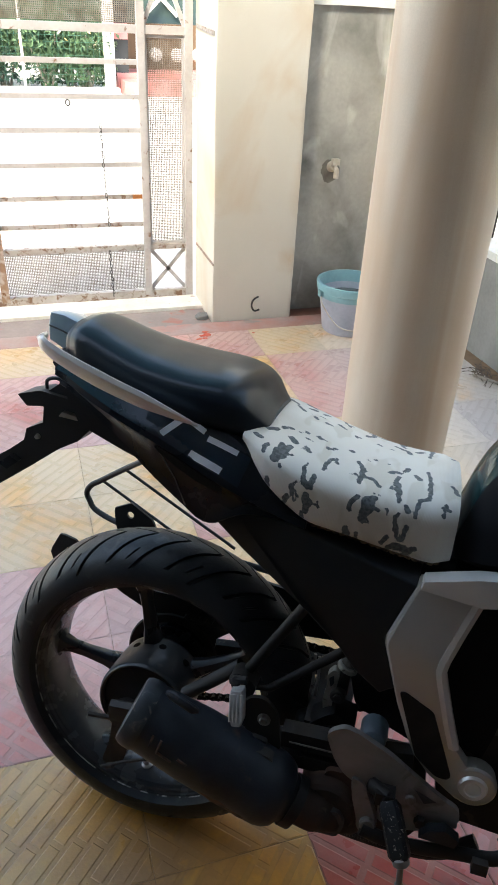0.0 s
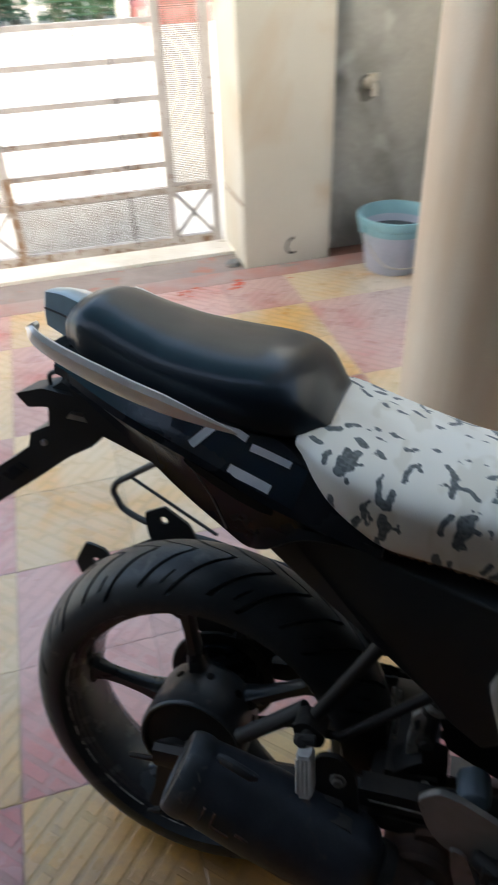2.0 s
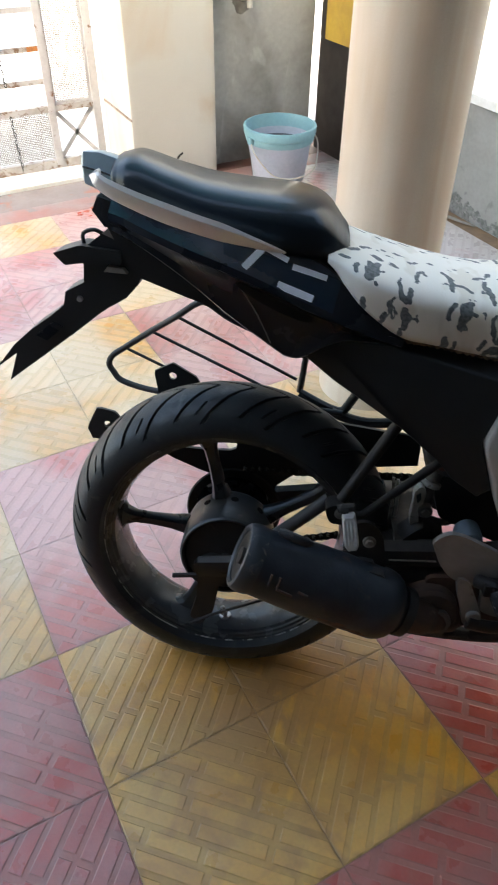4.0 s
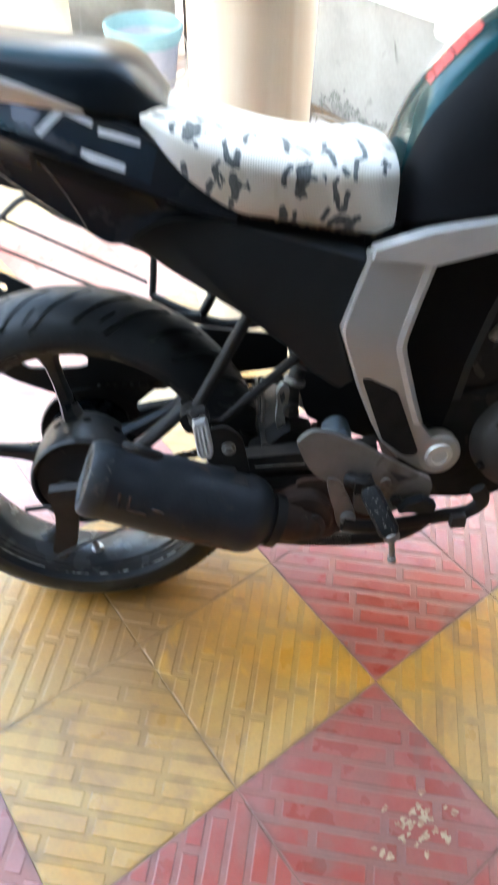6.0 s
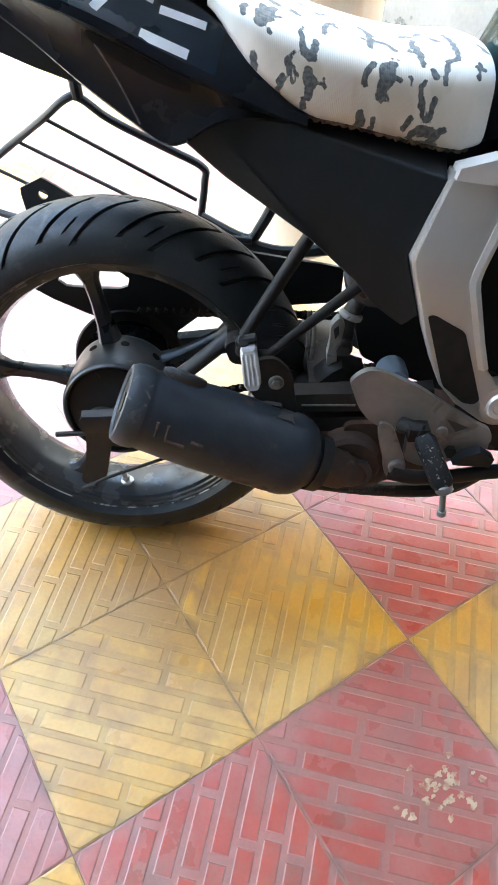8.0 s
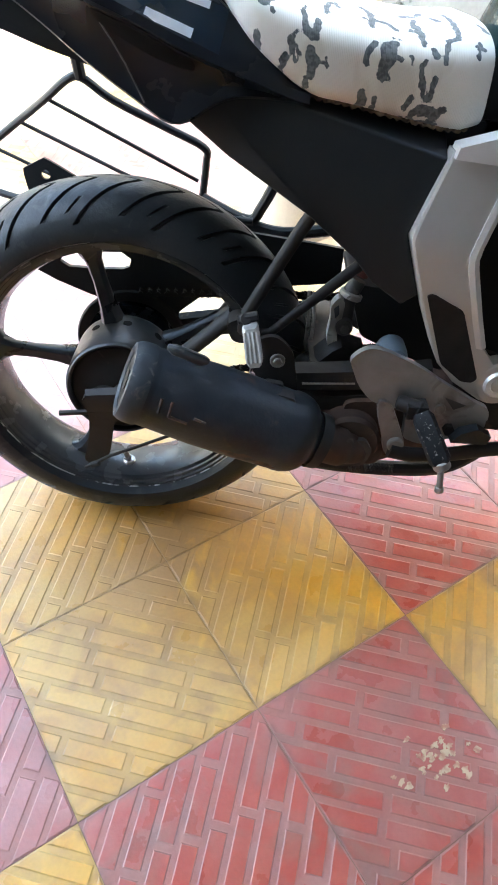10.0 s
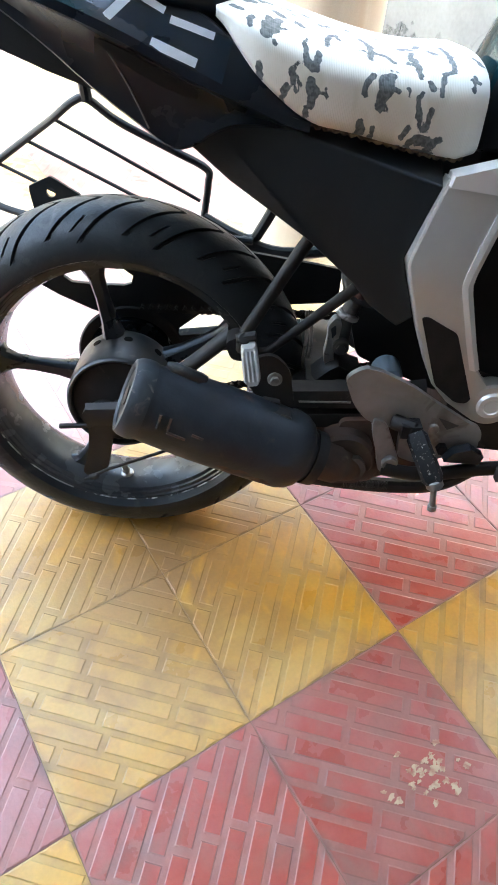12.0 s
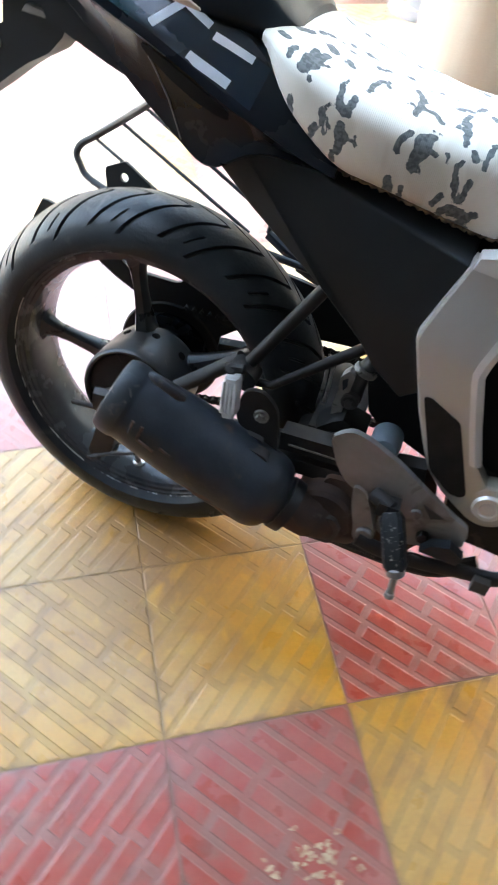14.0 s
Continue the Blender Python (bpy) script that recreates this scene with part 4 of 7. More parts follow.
scooter(pose(-1.25, 12.7, -0.12, 0, 4, 60))
heap = part("earth_heap", wavy_wall(-3.6, -1.75, 12.6, 13.4, -0.16, 0.45, 0.12, 0.12, 9, 0.16), BROWN_WALL)
tagged(heap, "brown heap of earth beside the road", "heap")


# ---- the gate ----
def wire_panel(x0, x1, z0, z1, y, pitch=0.0080, r=0.0018):
    bm = bmesh.new()
    k = int((x1 - x0) / pitch)
    for i in range(k + 1):
        x = x0 + (x1 - x0) * i / k
        tube([(x, y, z0), (x, y, z1)], r, 4, bm=bm)
    k = int((z1 - z0) / pitch)
    for i in range(k + 1):
        z = z0 + (z1 - z0) * i / k
        tube([(x0, y + 0.002, z), (x1, y + 0.002, z)], r, 4, bm=bm)
    return bm


def gate_leaf(name, sx, ox, label):
    """One leaf; sx mirrors it about ox."""
    leaf = thing(name)
    tagged(leaf, label, "gate leaf", "gate leaves")
    y = 3.262

    def X(x):
        return ox + sx * x

    def span(a, b):
        return (min(X(a), X(b)), max(X(a), X(b)))

    def upright(nm, a, b, z0, z1, mat=GATE_PAINT, dep=0.022, lab=""):
        lo, hi = span(a, b)
        part(nm, box(lo, hi, y - dep, y + dep, z0, z1, 0.003), mat, leaf, lab)

    upright("hinge_post", 0.408, 0.445, 0.016, 2.1)
    upright("stile", 0.188, 0.222, 0.03, 2.08)
    upright("stile", -0.547, -0.513, 0.03, 2.08)
    upright("meeting_post", -0.765, -0.720, 0.016, 2.1, lab="grey meeting post, rusty at its foot")
    for z, h in ((0.030, 0.022), (0.285, 0.014), (1.265, 0.017), (1.52, 0.014), (2.06, 0.02)):
        lo, hi = span(-0.720, 0.408)
        part("rail", box(lo, hi, y - 0.016, y + 0.016, z - h, z + h, 0.003), GATE_WORN if z < 0.5 else GATE_PAINT, leaf, "grey rail with rust spots")
    for z in (0.405, 0.540, 0.692, 0.846, 0.990, 1.134):
        lo, hi = span(-0.513, 0.188)
        part("bar", box(lo, hi, y - 0.010, y + 0.010, z - 0.011, z + 0.011, 0.002), GATE_WORN if z < 0.6 else GATE_PAINT, leaf)
    for a, b in ((0.222, 0.408), (-0.720, -0.547)):
        lo, hi = span(a, b)
        for p, q in (((lo, 0.055), (hi, 0.27)), ((lo, 0.27), (hi, 0.055)), ((lo, 1.285), ((lo + hi) / 2, 1.50)), ((hi, 1.285), ((lo + hi) / 2, 1.50))):
            part("brace", bar_between(p, q, 0.020, 0.012, y + (0.0065 if p[0] < q[0] else -0.0065)), GATE_PAINT, leaf)
        surround = part("mesh_frame", join(box(lo, lo + 0.012, y - 0.006, y + 0.012, 0.30, 1.245), box(hi - 0.012, hi, y - 0.006, y + 0.012, 0.30, 1.245), box(lo + 0.012, hi - 0.012, y - 0.006, y + 0.012, 0.30, 0.312), box(lo + 0.012, hi - 0.012, y - 0.006, y + 0.012, 1.233, 1.245)), GATE_PAINT, leaf, "thin angle frame")
        tagged(part("wire_mesh", wire_panel(lo + 0.012, hi - 0.012, 0.312, 1.233, y), MESH_STEEL, surround, "fine woven wire mesh"), kind="stuff")
    for z0, z1 in ((0.060, 0.262), (1.29, 1.50)):
        lo, hi = span(-0.513, 0.188)
        tagged(part("wire_mesh", wire_panel(lo, hi, z0, z1, y + 0.004), MESH_STEEL, leaf, "fine woven wire mesh"), kind="stuff")
    if sx > 0:
        for y0, z0, y1, z1, d, mat in ((3.235, 1.290, 2.917, 1.272, 0.009, GATE_WORN), (3.235, 0.300, 2.873, 0.296, 0.004, RUST)):
            part("hinge_strap", loft([[(x, y, z + e) for x, e in ((0.4585, -d), (0.4585, d), (0.4650, d), (0.4650, -d))] for y, z in ((y0, z0), (y1, z1))]), mat, leaf, "flat hinge strap on the pillar")
    lo, hi = span(0.140, 0.190)
    part("rust_patch", box(lo, hi, y - 0.0125, y - 0.0105, 0.531, 0.550), RUST_ORANGE, leaf, "orange rust on the bar end")
    lo, hi = span(-0.547, -0.512)
    part("rust_patch", box(lo - 0.002, hi + 0.002, y - 0.0235, y - 0.0225, 0.03, 0.42), RUST, leaf, "rusty lower stile")
    lo, hi = span(-0.767, -0.718)
    part("rust_patch", box(lo, hi, y - 0.0245, y - 0.0225, 0.02, 0.5), RUST, leaf, "rusty foot")
    return leaf


leaf_a = gate_leaf("gate_leaf", 1, 0.0, "grey painted steel gate leaf with bars and wire mesh, rusting")
gate_leaf("gate_leaf", -1, -1.560, "grey painted steel gate leaf standing closed, rusting low down")
part("latch_bolt", tube([(-0.50, 3.232, 0.836), (-0.86, 3.232, 0.824)], 0.011, 10), GATE_WORN, leaf_a, "rusty sliding latch bolt")
part("latch_handle", tube(curve_points([(-0.645, 3.228, 0.83), (-0.650, 3.215, 0.74), (-0.635, 3.215, 0.66), (-0.620, 3.222, 0.74), (-0.625, 3.228, 0.83)], 5), 0.007, 8), GATE_PAINT, leaf_a)
part("hanging_ring", tube([(-0.139 + 0.010 * math.cos(t), 3.240, 0.966 + 0.012 * math.sin(t)) for t in (2 * math.pi * k / 20 for k in range(20))], 0.0032, 8, closed=True), GREASY, leaf_a, "small dark ring hanging on a bar")
part("drop_bolt", tube([(-0.735, 3.228, 0.30), (-0.735, 3.228, -0.0)], 0.010, 10), RUST, leaf_a, "rusty drop bolt")


def hanging_chain(x, y, z0, z1):
    bm = bmesh.new()
    step, i, z = 0.0175, 0, z1
    while z > z0:
        a = 0 if i % 2 else 1
        ring = [(x + (0.0048 * math.cos(t) if a else 0.0) + 0.0025 * math.sin(i * 1.7) + (z1 - z) * 0.028, y + (0.0 if a else 0.0048 * math.cos(t)), z + 0.0112 * math.sin(t)) for t in (2 * math.pi * k / 12 for k in range(12))]
        tube(ring, 0.0021, 6, closed=True, bm=bm)
        z -= step
        i += 1
    return bm


chain = part("gate_chain", hanging_chain(0.000, 3.232, 0.40, 0.87), GREASY)
tagged(chain, "thin dark steel chain hanging on the gate bars", "chain")
chain2 = part("gate_chain", hanging_chain(0.008, 3.232, 0.03, 0.27), GREASY)
tagged(chain2, "short dark chain end hanging to the gate sill", "chain")

# ---- by the pillar ----
hook = part("wall_hook", tube(curve_points([(0.705, 2.884, 0.115), (0.675, 2.868, 0.105), (0.664, 2.862, 0.078), (0.680, 2.862, 0.05), (0.712, 2.884, 0.045)], 6), 0.0048, 10), GREASY)
tagged(hook, "bent rusty iron ring set in the pillar foot", "wall hook")
rock = bmesh.new()
bmesh.ops.create_icosphere(rock, subdivisions=2, radius=0.034)
chips = random.Random(21)
for v in rock.verts:
    v.co = Vector((v.co.x * 1.1, v.co.y * 0.95, v.co.z * 0.62)) * chips.uniform(0.80, 1.15) + Vector((0.425, 2.935, 0.010))
stone = part("stone", rock, STONE, smooth=10.0)
tagged(stone, "small broken grey stone at the pillar foot", "stone")


def tap(x, y, z):
    ob = thing("wall_tap")
    tagged(ob, "off-white plastic wall tap in a dark damp hole", "tap")
    rng = random.Random(6)
    damp = [[(x - 0.004 + f * w * rng.uniform(0.85, 1.15) * math.cos(t), y - d, z + 0.004 + f * h * (1.0 if math.sin(t) > 0 else 1.25) * rng.uniform(0.9, 1.1) * math.sin(t)) for t in (2 * math.pi * k / 30 for k in range(30))] for f, w, h, d in ((1.0, 0.048, 0.050, -0.003), (0.97, 0.048, 0.050, 0.0012), (0.5, 0.048, 0.050, 0.0020), (0.1, 0.048, 0.050, 0.0022))]
    part("damp_patch", loft(damp), DAMP_HOLE, ob, "dark damp patch round the tap")
    part("flange", lathe([(0.0, -0.020), (0.018, -0.020), (0.024, -0.012), (0.026, 0.002), (0.0, 0.002)], 24, (x, y, z + 0.02)), PVC, ob)
    part("spout", tube(curve_points([(x, y - 0.01, z + 0.020), (x, y - 0.050, z + 0.020), (x, y - 0.066, z + 0.010), (x, y - 0.068, z - 0.022)], 6), 0.0125, 14), PVC, ob)
    part("handle", join(cylinder((x, y - 0.045, z + 0.024), (x, y - 0.045, z + 0.040), 0.010, 12), box(x - 0.017, x + 0.017, y - 0.062, y - 0.034, z + 0.036, z + 0.064, 0.006)), PVC, ob)


tap(1.078, 2.975, 0.705)


def bucket(x, y):
    ob = thing("bucket", pose(x, y, 0.0))
    tagged(ob, "faded lilac plastic bucket with a teal rim on the floor", "bucket")
    part("body", lathe([(0.0, 0.0), (0.118, 0.0), (0.124, 0.008), (0.152, 0.197), (0.148, 0.198), (0.119, 0.012), (0.0, 0.012)], 56, axis="Z"), BUCKET_BODY, ob)
    part("rim", lathe([(0.148, 0.184), (0.158, 0.184), (0.163, 0.202), (0.160, 0.212), (0.168, 0.216), (0.172, 0.244), (0.169, 0.252), (0.160, 0.253), (0.157, 0.242), (0.148, 0.198)], 56, axis="Z", closed=True), BUCKET_TEAL, ob, "teal moulded rim")
    part("water", lathe([(0.0, 0.165), (0.1435, 0.165), (0.1435, 0.161), (0.0, 0.161)], 48, axis="Z"), WATER, ob, "murky water inside")
    part("handle", tube(curve_points([(-0.166, -0.02, 0.205), (-0.170, -0.07, 0.16), (-0.11, -0.145, 0.075), (0.0, -0.168, 0.055), (0.11, -0.145, 0.075), (0.170, -0.07, 0.16), (0.166, -0.02, 0.205)], 8), 0.0034, 8), PVC, ob, "thin pale wire handle hanging down")
    part("lug", box(-0.176, -0.158, -0.035, -0.005, 0.19, 0.22, 0.004), BUCKET_TEAL, ob)
    part("lug", box(0.158, 0.176, -0.035, -0.005, 0.19, 0.22, 0.004), BUCKET_TEAL, ob)


bucket(1.112, 2.665)


def twigs(x, y, seed):
    rng = random.Random(seed)
    bm = bmesh.new()
    for i in range(34):
        p = Vector((x + rng.gauss(0, 0.03), y + rng.gauss(0, 0.05), rng.uniform(0.004, 0.02)))
        a = rng.gauss(1.5, 0.6)
        q = p + Vector((0.07 * math.cos(a), 0.07 * math.sin(a), rng.uniform(-0.003, 0.02)))
        tube(curve_points([p, (p + q) / 2 + Vector((0.015, 0.01, 0.008)), q], 3), 0.0016, 5, bm=bm)
    return bm


def wall_blots(x, y0, y1, z0, z1, count, seed):
    """Thin ragged blots of mould on a wall that faces -x."""
    rng = random.Random(seed)
    bm = bmesh.new()
    for i in range(count):
        cy, cz = rng.uniform(y0, y1), z0 + (z1 - z0) * rng.random() ** 1.6
        r = rng.uniform(0.006, 0.026)
        k = 16
        ph = [rng.uniform(0.4, 1.25) for _ in range(k)]
        top = [bm.verts.new((x - 0.0022 - 0.0006 * i / count, cy + r * ph[j] * math.cos(2 * math.pi * j / k), max(0.002, cz + 0.85 * r * ph[j] * math.sin(2 * math.pi * j / k)))) for j in range(k)]
        low = [bm.verts.new((x + 0.004, v.co.y, v.co.z)) for v in top]
        bm.faces.new(top)
        for j in range(k):
            bm.faces.new((top[j], low[j], low[(j + 1) % k], top[(j + 1) % k]))
    return bm


mould = part("mould_blots", join(wall_blots(1.600, 1.62, 2.04, 0.008, 0.05, 22, 3), wall_blots(1.600, 1.80, 1.98, 0.03, 0.12, 16, 9)), MOULD)
tagged(mould, "black mould blots at the foot of the parapet", "mould", kind="stuff")
branch = part("dry_branch", tube(curve_points([(1.455, 2.03, 0.012), (1.480, 1.97, 0.016), (1.530, 1.915, 0.012), (1.545, 1.84, 0.014), (1.575, 1.78, 0.010)], 5), [0.004, 0.007, 0.008, 0.007, 0.009, 0.008, 0.006, 0.008, 0.007, 0.006, 0.008, 0.007, 0.006, 0.007, 0.006, 0.005, 0.006, 0.005, 0.004, 0.004, 0.003], 8), BARK)
tagged(branch, "short pale dry branch lying by the parapet", "branch")
debris = part("dry_twigs", twigs(1.49, 1.97, 4), TWIG)
tagged(debris, "dry brown twigs swept against the parapet foot", "twigs", kind="stuff")


def splash(name, cx, cy, size, seed, mat, label, count=7, z=0.0006, big=0.19):
    """Thin irregular blots lying on the floor."""
    rng = random.Random(seed)
    bm = bmesh.new()
    for i in range(count):
        x, y = cx + rng.gauss(0, size * 0.5), cy + rng.gauss(0, size * 0.3)
        r = size * rng.uniform(0.05, big)
        k = 14
        ph = [rng.uniform(0.45, 1.2) for _ in range(k)]
        top = [bm.verts.new((x + r * ph[j] * math.cos(2 * math.pi * j / k), y + 0.7 * r * ph[j] * math.sin(2 * math.pi * j / k), z + 0.0007 + 0.0002 * i / count)) for j in range(k)]
        low = [bm.verts.new((v.co.x, v.co.y, -0.001)) for v in top]
        bm.faces.new(top)
        for j in range(k):
            bm.faces.new((top[j], low[j], low[(j + 1) % k], top[(j + 1) % k]))
    return tagged(part(name, bm, mat), label, "stain", kind="stuff")


splash("floor_stain", -0.110, -0.208, 0.072, 17, STAIN, "cream dried paint drops on a red tile", 38, big=0.115)
splash("floor_stain", 0.40, 2.70, 0.13, 13, RED_POWDER, "bright red powder mark on the floor", 8)
splash("floor_stain", 0.13, 2.71, 0.11, 14, RED_POWDER, "bright red powder mark on the floor", 6)


# ---- the motorcycle: x ahead, y to its left, z up from the rear tyre's foot ----
bike = thing("motorcycle", pose(-0.2858, 0.4601, 0.0022, -13.06, 0, -32.89))
tagged(bike, "black and silver motorcycle leaning on its side stand", "motorcycle")
AXLE = Vector((0, 0, 0.300))


def tyre_mesh(radius=0.300, width=0.070, bulge=0.058, sipes=31, across=40, edge=1.80):
    """A tyre whose slanting grooves are pressed into the tread; the mesh runs along the grooves."""
    cuts = (0.0, 0.030, 0.055, 0.165, 0.190, 0.30, 0.45, 0.495, 0.515, 0.575, 0.595, 0.72, 0.86)
    bm = bmesh.new()
    rows = []
    for i in range(sipes):
        for c in cuts:
            row = []
            for j in range(across + 1):
                b = -edge + 2 * edge * j / across
                s = abs(b)
                shift = 0.26 * max(0.0, min(s, 1.3) - 0.06) ** 0.75
                a = 2 * math.pi * (i + c) / sipes + shift + (math.pi / sipes if b > 0 else 0.0) * min(1, s / 0.2)
                deep = 0.0
                if 0.06 < s < (1.18 if i % 2 else 1.0) and 0.05 < c < 0.18:
                    deep = 0.0055
                if i % 2 and 0.66 < s < 0.92 and 0.51 < c < 0.58:
                    deep = 0.0045
                r = radius - bulge + (bulge - deep) * math.cos(b)
                y = (width - deep) * math.sin(b)
                if j in (0, across):
                    r, y = 0.2265, math.copysign(0.050, b)
                row.append(bm.verts.new(Vector((r * math.cos(a), y, r * math.sin(a))) + AXLE))
            rows.append(row)
    k = len(rows)
    for i in range(k):
        for j in range(across):
            bm.faces.new((rows[i][j], rows[i][j + 1], rows[(i + 1) % k][j + 1], rows[(i + 1) % k][j]))
    return bm


def spoke(angle):
    """One tapered spoke from the hub to the rim."""
    way = Vector((math.cos(angle), 0, math.sin(angle)))
    side = Vector((-way.z, 0, way.x))
    rings = []
    for r, w, d in ((0.045, 0.024, 0.026), (0.080, 0.017, 0.020), (0.110, 0.0118, 0.015), (0.150, 0.0102, 0.012), (0.180, 0.0118, 0.012), (0.197, 0.019, 0.014), (0.2065, 0.036, 0.017)):
        c = AXLE + way * r
        rings.append([c + side * w * sx + Vector((0, d * sy, 0)) for sx, sy in ((-1, -0.45), (-0.6, -1), (0.6, -1), (1, -0.45), (1, 0.45), (0.6, 1), (-0.6, 1), (-1, 0.45))])
    return loft(rings)


wheel = part("rear_wheel", lathe([(0.2300, -0.051), (0.2270, -0.0545), (0.2240, -0.0540), (0.2228, -0.0500), (0.2180, -0.0490), (0.2168, -0.0450), (0.2115, -0.0430), (0.2095, -0.037), (0.2050, -0.022), (0.2050, 0.020), (0.2085, 0.038), (0.2120, 0.044), (0.217, 0.052), (0.2270, 0.0545), (0.2300, 0.051), (0.222, 0.040), (0.214, 0.0), (0.222, -0.040)], 128, AXLE, closed=True), RIM_DUST_LIT, bike, "satin black alloy wheel")
part("tyre", tyre_mesh(), RUBBER, wheel, "black tyre with slanting grooves, dusty")
part("rim_edge", lathe([(0.2318, -0.0505), (0.2318, -0.0550), (0.2285, -0.0560), (0.2275, -0.0540)], 160, AXLE, closed=True), BARE_LIP, wheel, "scuffed rim edge")
for k in range(5):
    part("spoke", spoke(radians(102 + 72 * k)), RIM_BLACK, wheel)
part("hub", join(lathe([(0.0, -0.050), (0.060, -0.050), (0.064, -0.03), (0.058, 0.0), (0.055, 0.05), (0.075, 0.055), (0.075, 0.068), (0.0, 0.068)], 48, AXLE)), ALLOY_BLACK, wheel)
part("brake_drum", lathe([(0.062, 0.020), (0.075, 0.017), (0.081, 0.010), (0.082, 0.002), (0.0835, -0.040), (0.084, -0.078), (0.0825, -0.083), (0.080, -0.085), (0.077, -0.084), (0.076, -0.076), (0.0, -0.074)], 64, AXLE), DRUM_GREY, wheel, "blue-grey brake drum with dark holes")
# black discs on the drum paint the shade of its holes
for k in range(10):
    a = 2 * math.pi * k / 10 + 0.2
    part("drum_slot", cylinder(AXLE + Vector((0.0790 * math.cos(a), -0.020, 0.0790 * math.sin(a))), AXLE + Vector((0.0836 * math.cos(a), -0.020, 0.0836 * math.sin(a))), 0.0070, 12), SLOT_SHADE, wheel, "hole drawn as a black disc, shade in its colour")
part("valve", join(cylinder((-0.007, -0.012, 0.094), (-0.012, -0.018, 0.122), 0.0048, 12, 0.001), cylinder((-0.007, -0.012, 0.0955), (-0.0075, -0.0125, 0.099), 0.0115, 18, 0.001), cylinder((-0.0085, -0.014, 0.103), (-0.0095, -0.015, 0.109), 0.0075, 6, 0.001)), STEEL, wheel, "bright steel valve stem")

# brake plate, lever and rod
part("brake_panel", lathe([(0.0, -0.083), (0.022, -0.083), (0.03, -0.080), (0.072, -0.079), (0.0755, -0.076), (0.0755, -0.066), (0.0, -0.066)], 48, AXLE), LEG_BLACK, bike, "dull black brake plate")
part("axle_nut", join(cylinder((0, -0.080, 0.3), (0, -0.125, 0.3), 0.009, 14, 0.002), cylinder((0, -0.104, 0.3), (0, -0.116, 0.3), 0.0155, 6, 0.001)), LEG_BLACK, bike)
part("brake_lever", plate(rounded([(-0.060, 0.290), (-0.025, 0.312), (0.010, 0.300), (0.022, 0.262), (-0.010, 0.250), (-0.022, 0.180), (-0.040, 0.160), (-0.066, 0.165), (-0.052, 0.215), (-0.048, 0.262)], 0.012), -0.100, -0.086, 0.003), GREASY, bike, "greasy brake lever")
part("lever_pin", cylinder((-0.095, -0.10, 0.263), (-0.03, -0.095, 0.266), 0.0045, 10, 0.001), GREASY, bike)
part("brake_rod", tube([(-0.062, -0.108, 0.160), (-0.02, -0.110, 0.187), (0.10, -0.112, 0.245), (0.34, -0.115, 0.335)], 0.0027, 8), LEG_BLACK, bike)
part("rod_nut", cylinder((-0.052, -0.108, 0.165), (-0.038, -0.109, 0.172), 0.0055, 10, 0.001), LEG_BLACK, bike)
part("torque_link", tube([(0.175, -0.098, 0.447), (0.130, -0.098, 0.404), (0.082, -0.095, 0.358)], 0.0115, 12), DUSTY_TUBE, bike, "dusty grey brake stay")

# swinging arm and chain side
for y in (-0.112, 0.112):
    part("swing_arm", tube([(-0.045, y, 0.298), (0.05, y, 0.305), (0.25, y, 0.332), (0.47, y, 0.365)], [0.021, 0.024, 0.027, 0.030], 8, flat=0.62, flat_axis=(0, 1, 0)), GREASY, bike)
part("swing_arm_bridge", box(0.29, 0.36, -0.10, 0.10, 0.325, 0.375, 0.012), GREASY, bike)
part("sprocket", lathe([(0.062, 0.068), (0.091, 0.068), (0.094, 0.071), (0.091, 0.075), (0.062, 0.075)], 72, AXLE, closed=True), GREASY, bike, "greasy rear sprocket")


def chain_run(p, q, count):
    bm = bmesh.new()
    p, q = Vector(p), Vector(q)
    way = (q - p) / count
    for i in range(count):
        a, b = p + way * i, p + way * (i + 0.92)
        off = 0.006 if i % 2 else 0.0045
        for s in (-1, 1):
            o = Vector((0, s * off, 0))
            tube([a + o, (a + b) / 2 + o, b + o], [0.0062, 0.0042, 0.0062], 8, flat=0.22, flat_axis=(0, 1, 0), bm=bm)
        tube([a + Vector((0, -0.008, 0)), a + Vector((0, 0.008, 0))], 0.0038, 8, bm=bm)
    return bm


for p, q in (((0.02, 0.0715, 0.392), (0.56, 0.0715, 0.40)), ((0.02, 0.0715, 0.209), (0.56, 0.0715, 0.335))):
    part("drive_chain", chain_run(p, q, 38), GREASY, bike, "greasy drive chain")
part("chain_cover", plate([(0.007, 0.307), (0.075, 0.297), (0.080, 0.345), (0.12, 0.378), (0.20, 0.395), (0.35, 0.41), (0.35, 0.470), (0.20, 0.490), (0.10, 0.500), (0.04, 0.495), (0.025, 0.478), (0.022, 0.40), (0.012, 0.36)], 0.094, 0.102, 0.002), BLACK_PLASTIC, bike, "black chain cover")
SLOT_OUT = [(-0.182, 0.430), (-0.175, 0.462), (-0.13, 0.474), (-0.06, 0.480), (0.024, 0.480), (0.0235, 0.44), (0.022, 0.400), (0.010, 0.345), (-0.069, 0.372), (-0.123, 0.396)]
SLOT_IN = [(-0.113, 0.430), (-0.108, 0.440), (-0.085, 0.447), (-0.050, 0.4485), (-0.012, 0.449), (0.003, 0.438), (0.0, 0.424), (-0.012, 0.4195), (-0.060, 0.4185), (-0.100, 0.4205)]
part("slotted_guard", ring_plate(SLOT_OUT, SLOT_IN, 0.094, 0.102), BLACK_PLASTIC, bike, "black slotted chain guard end")


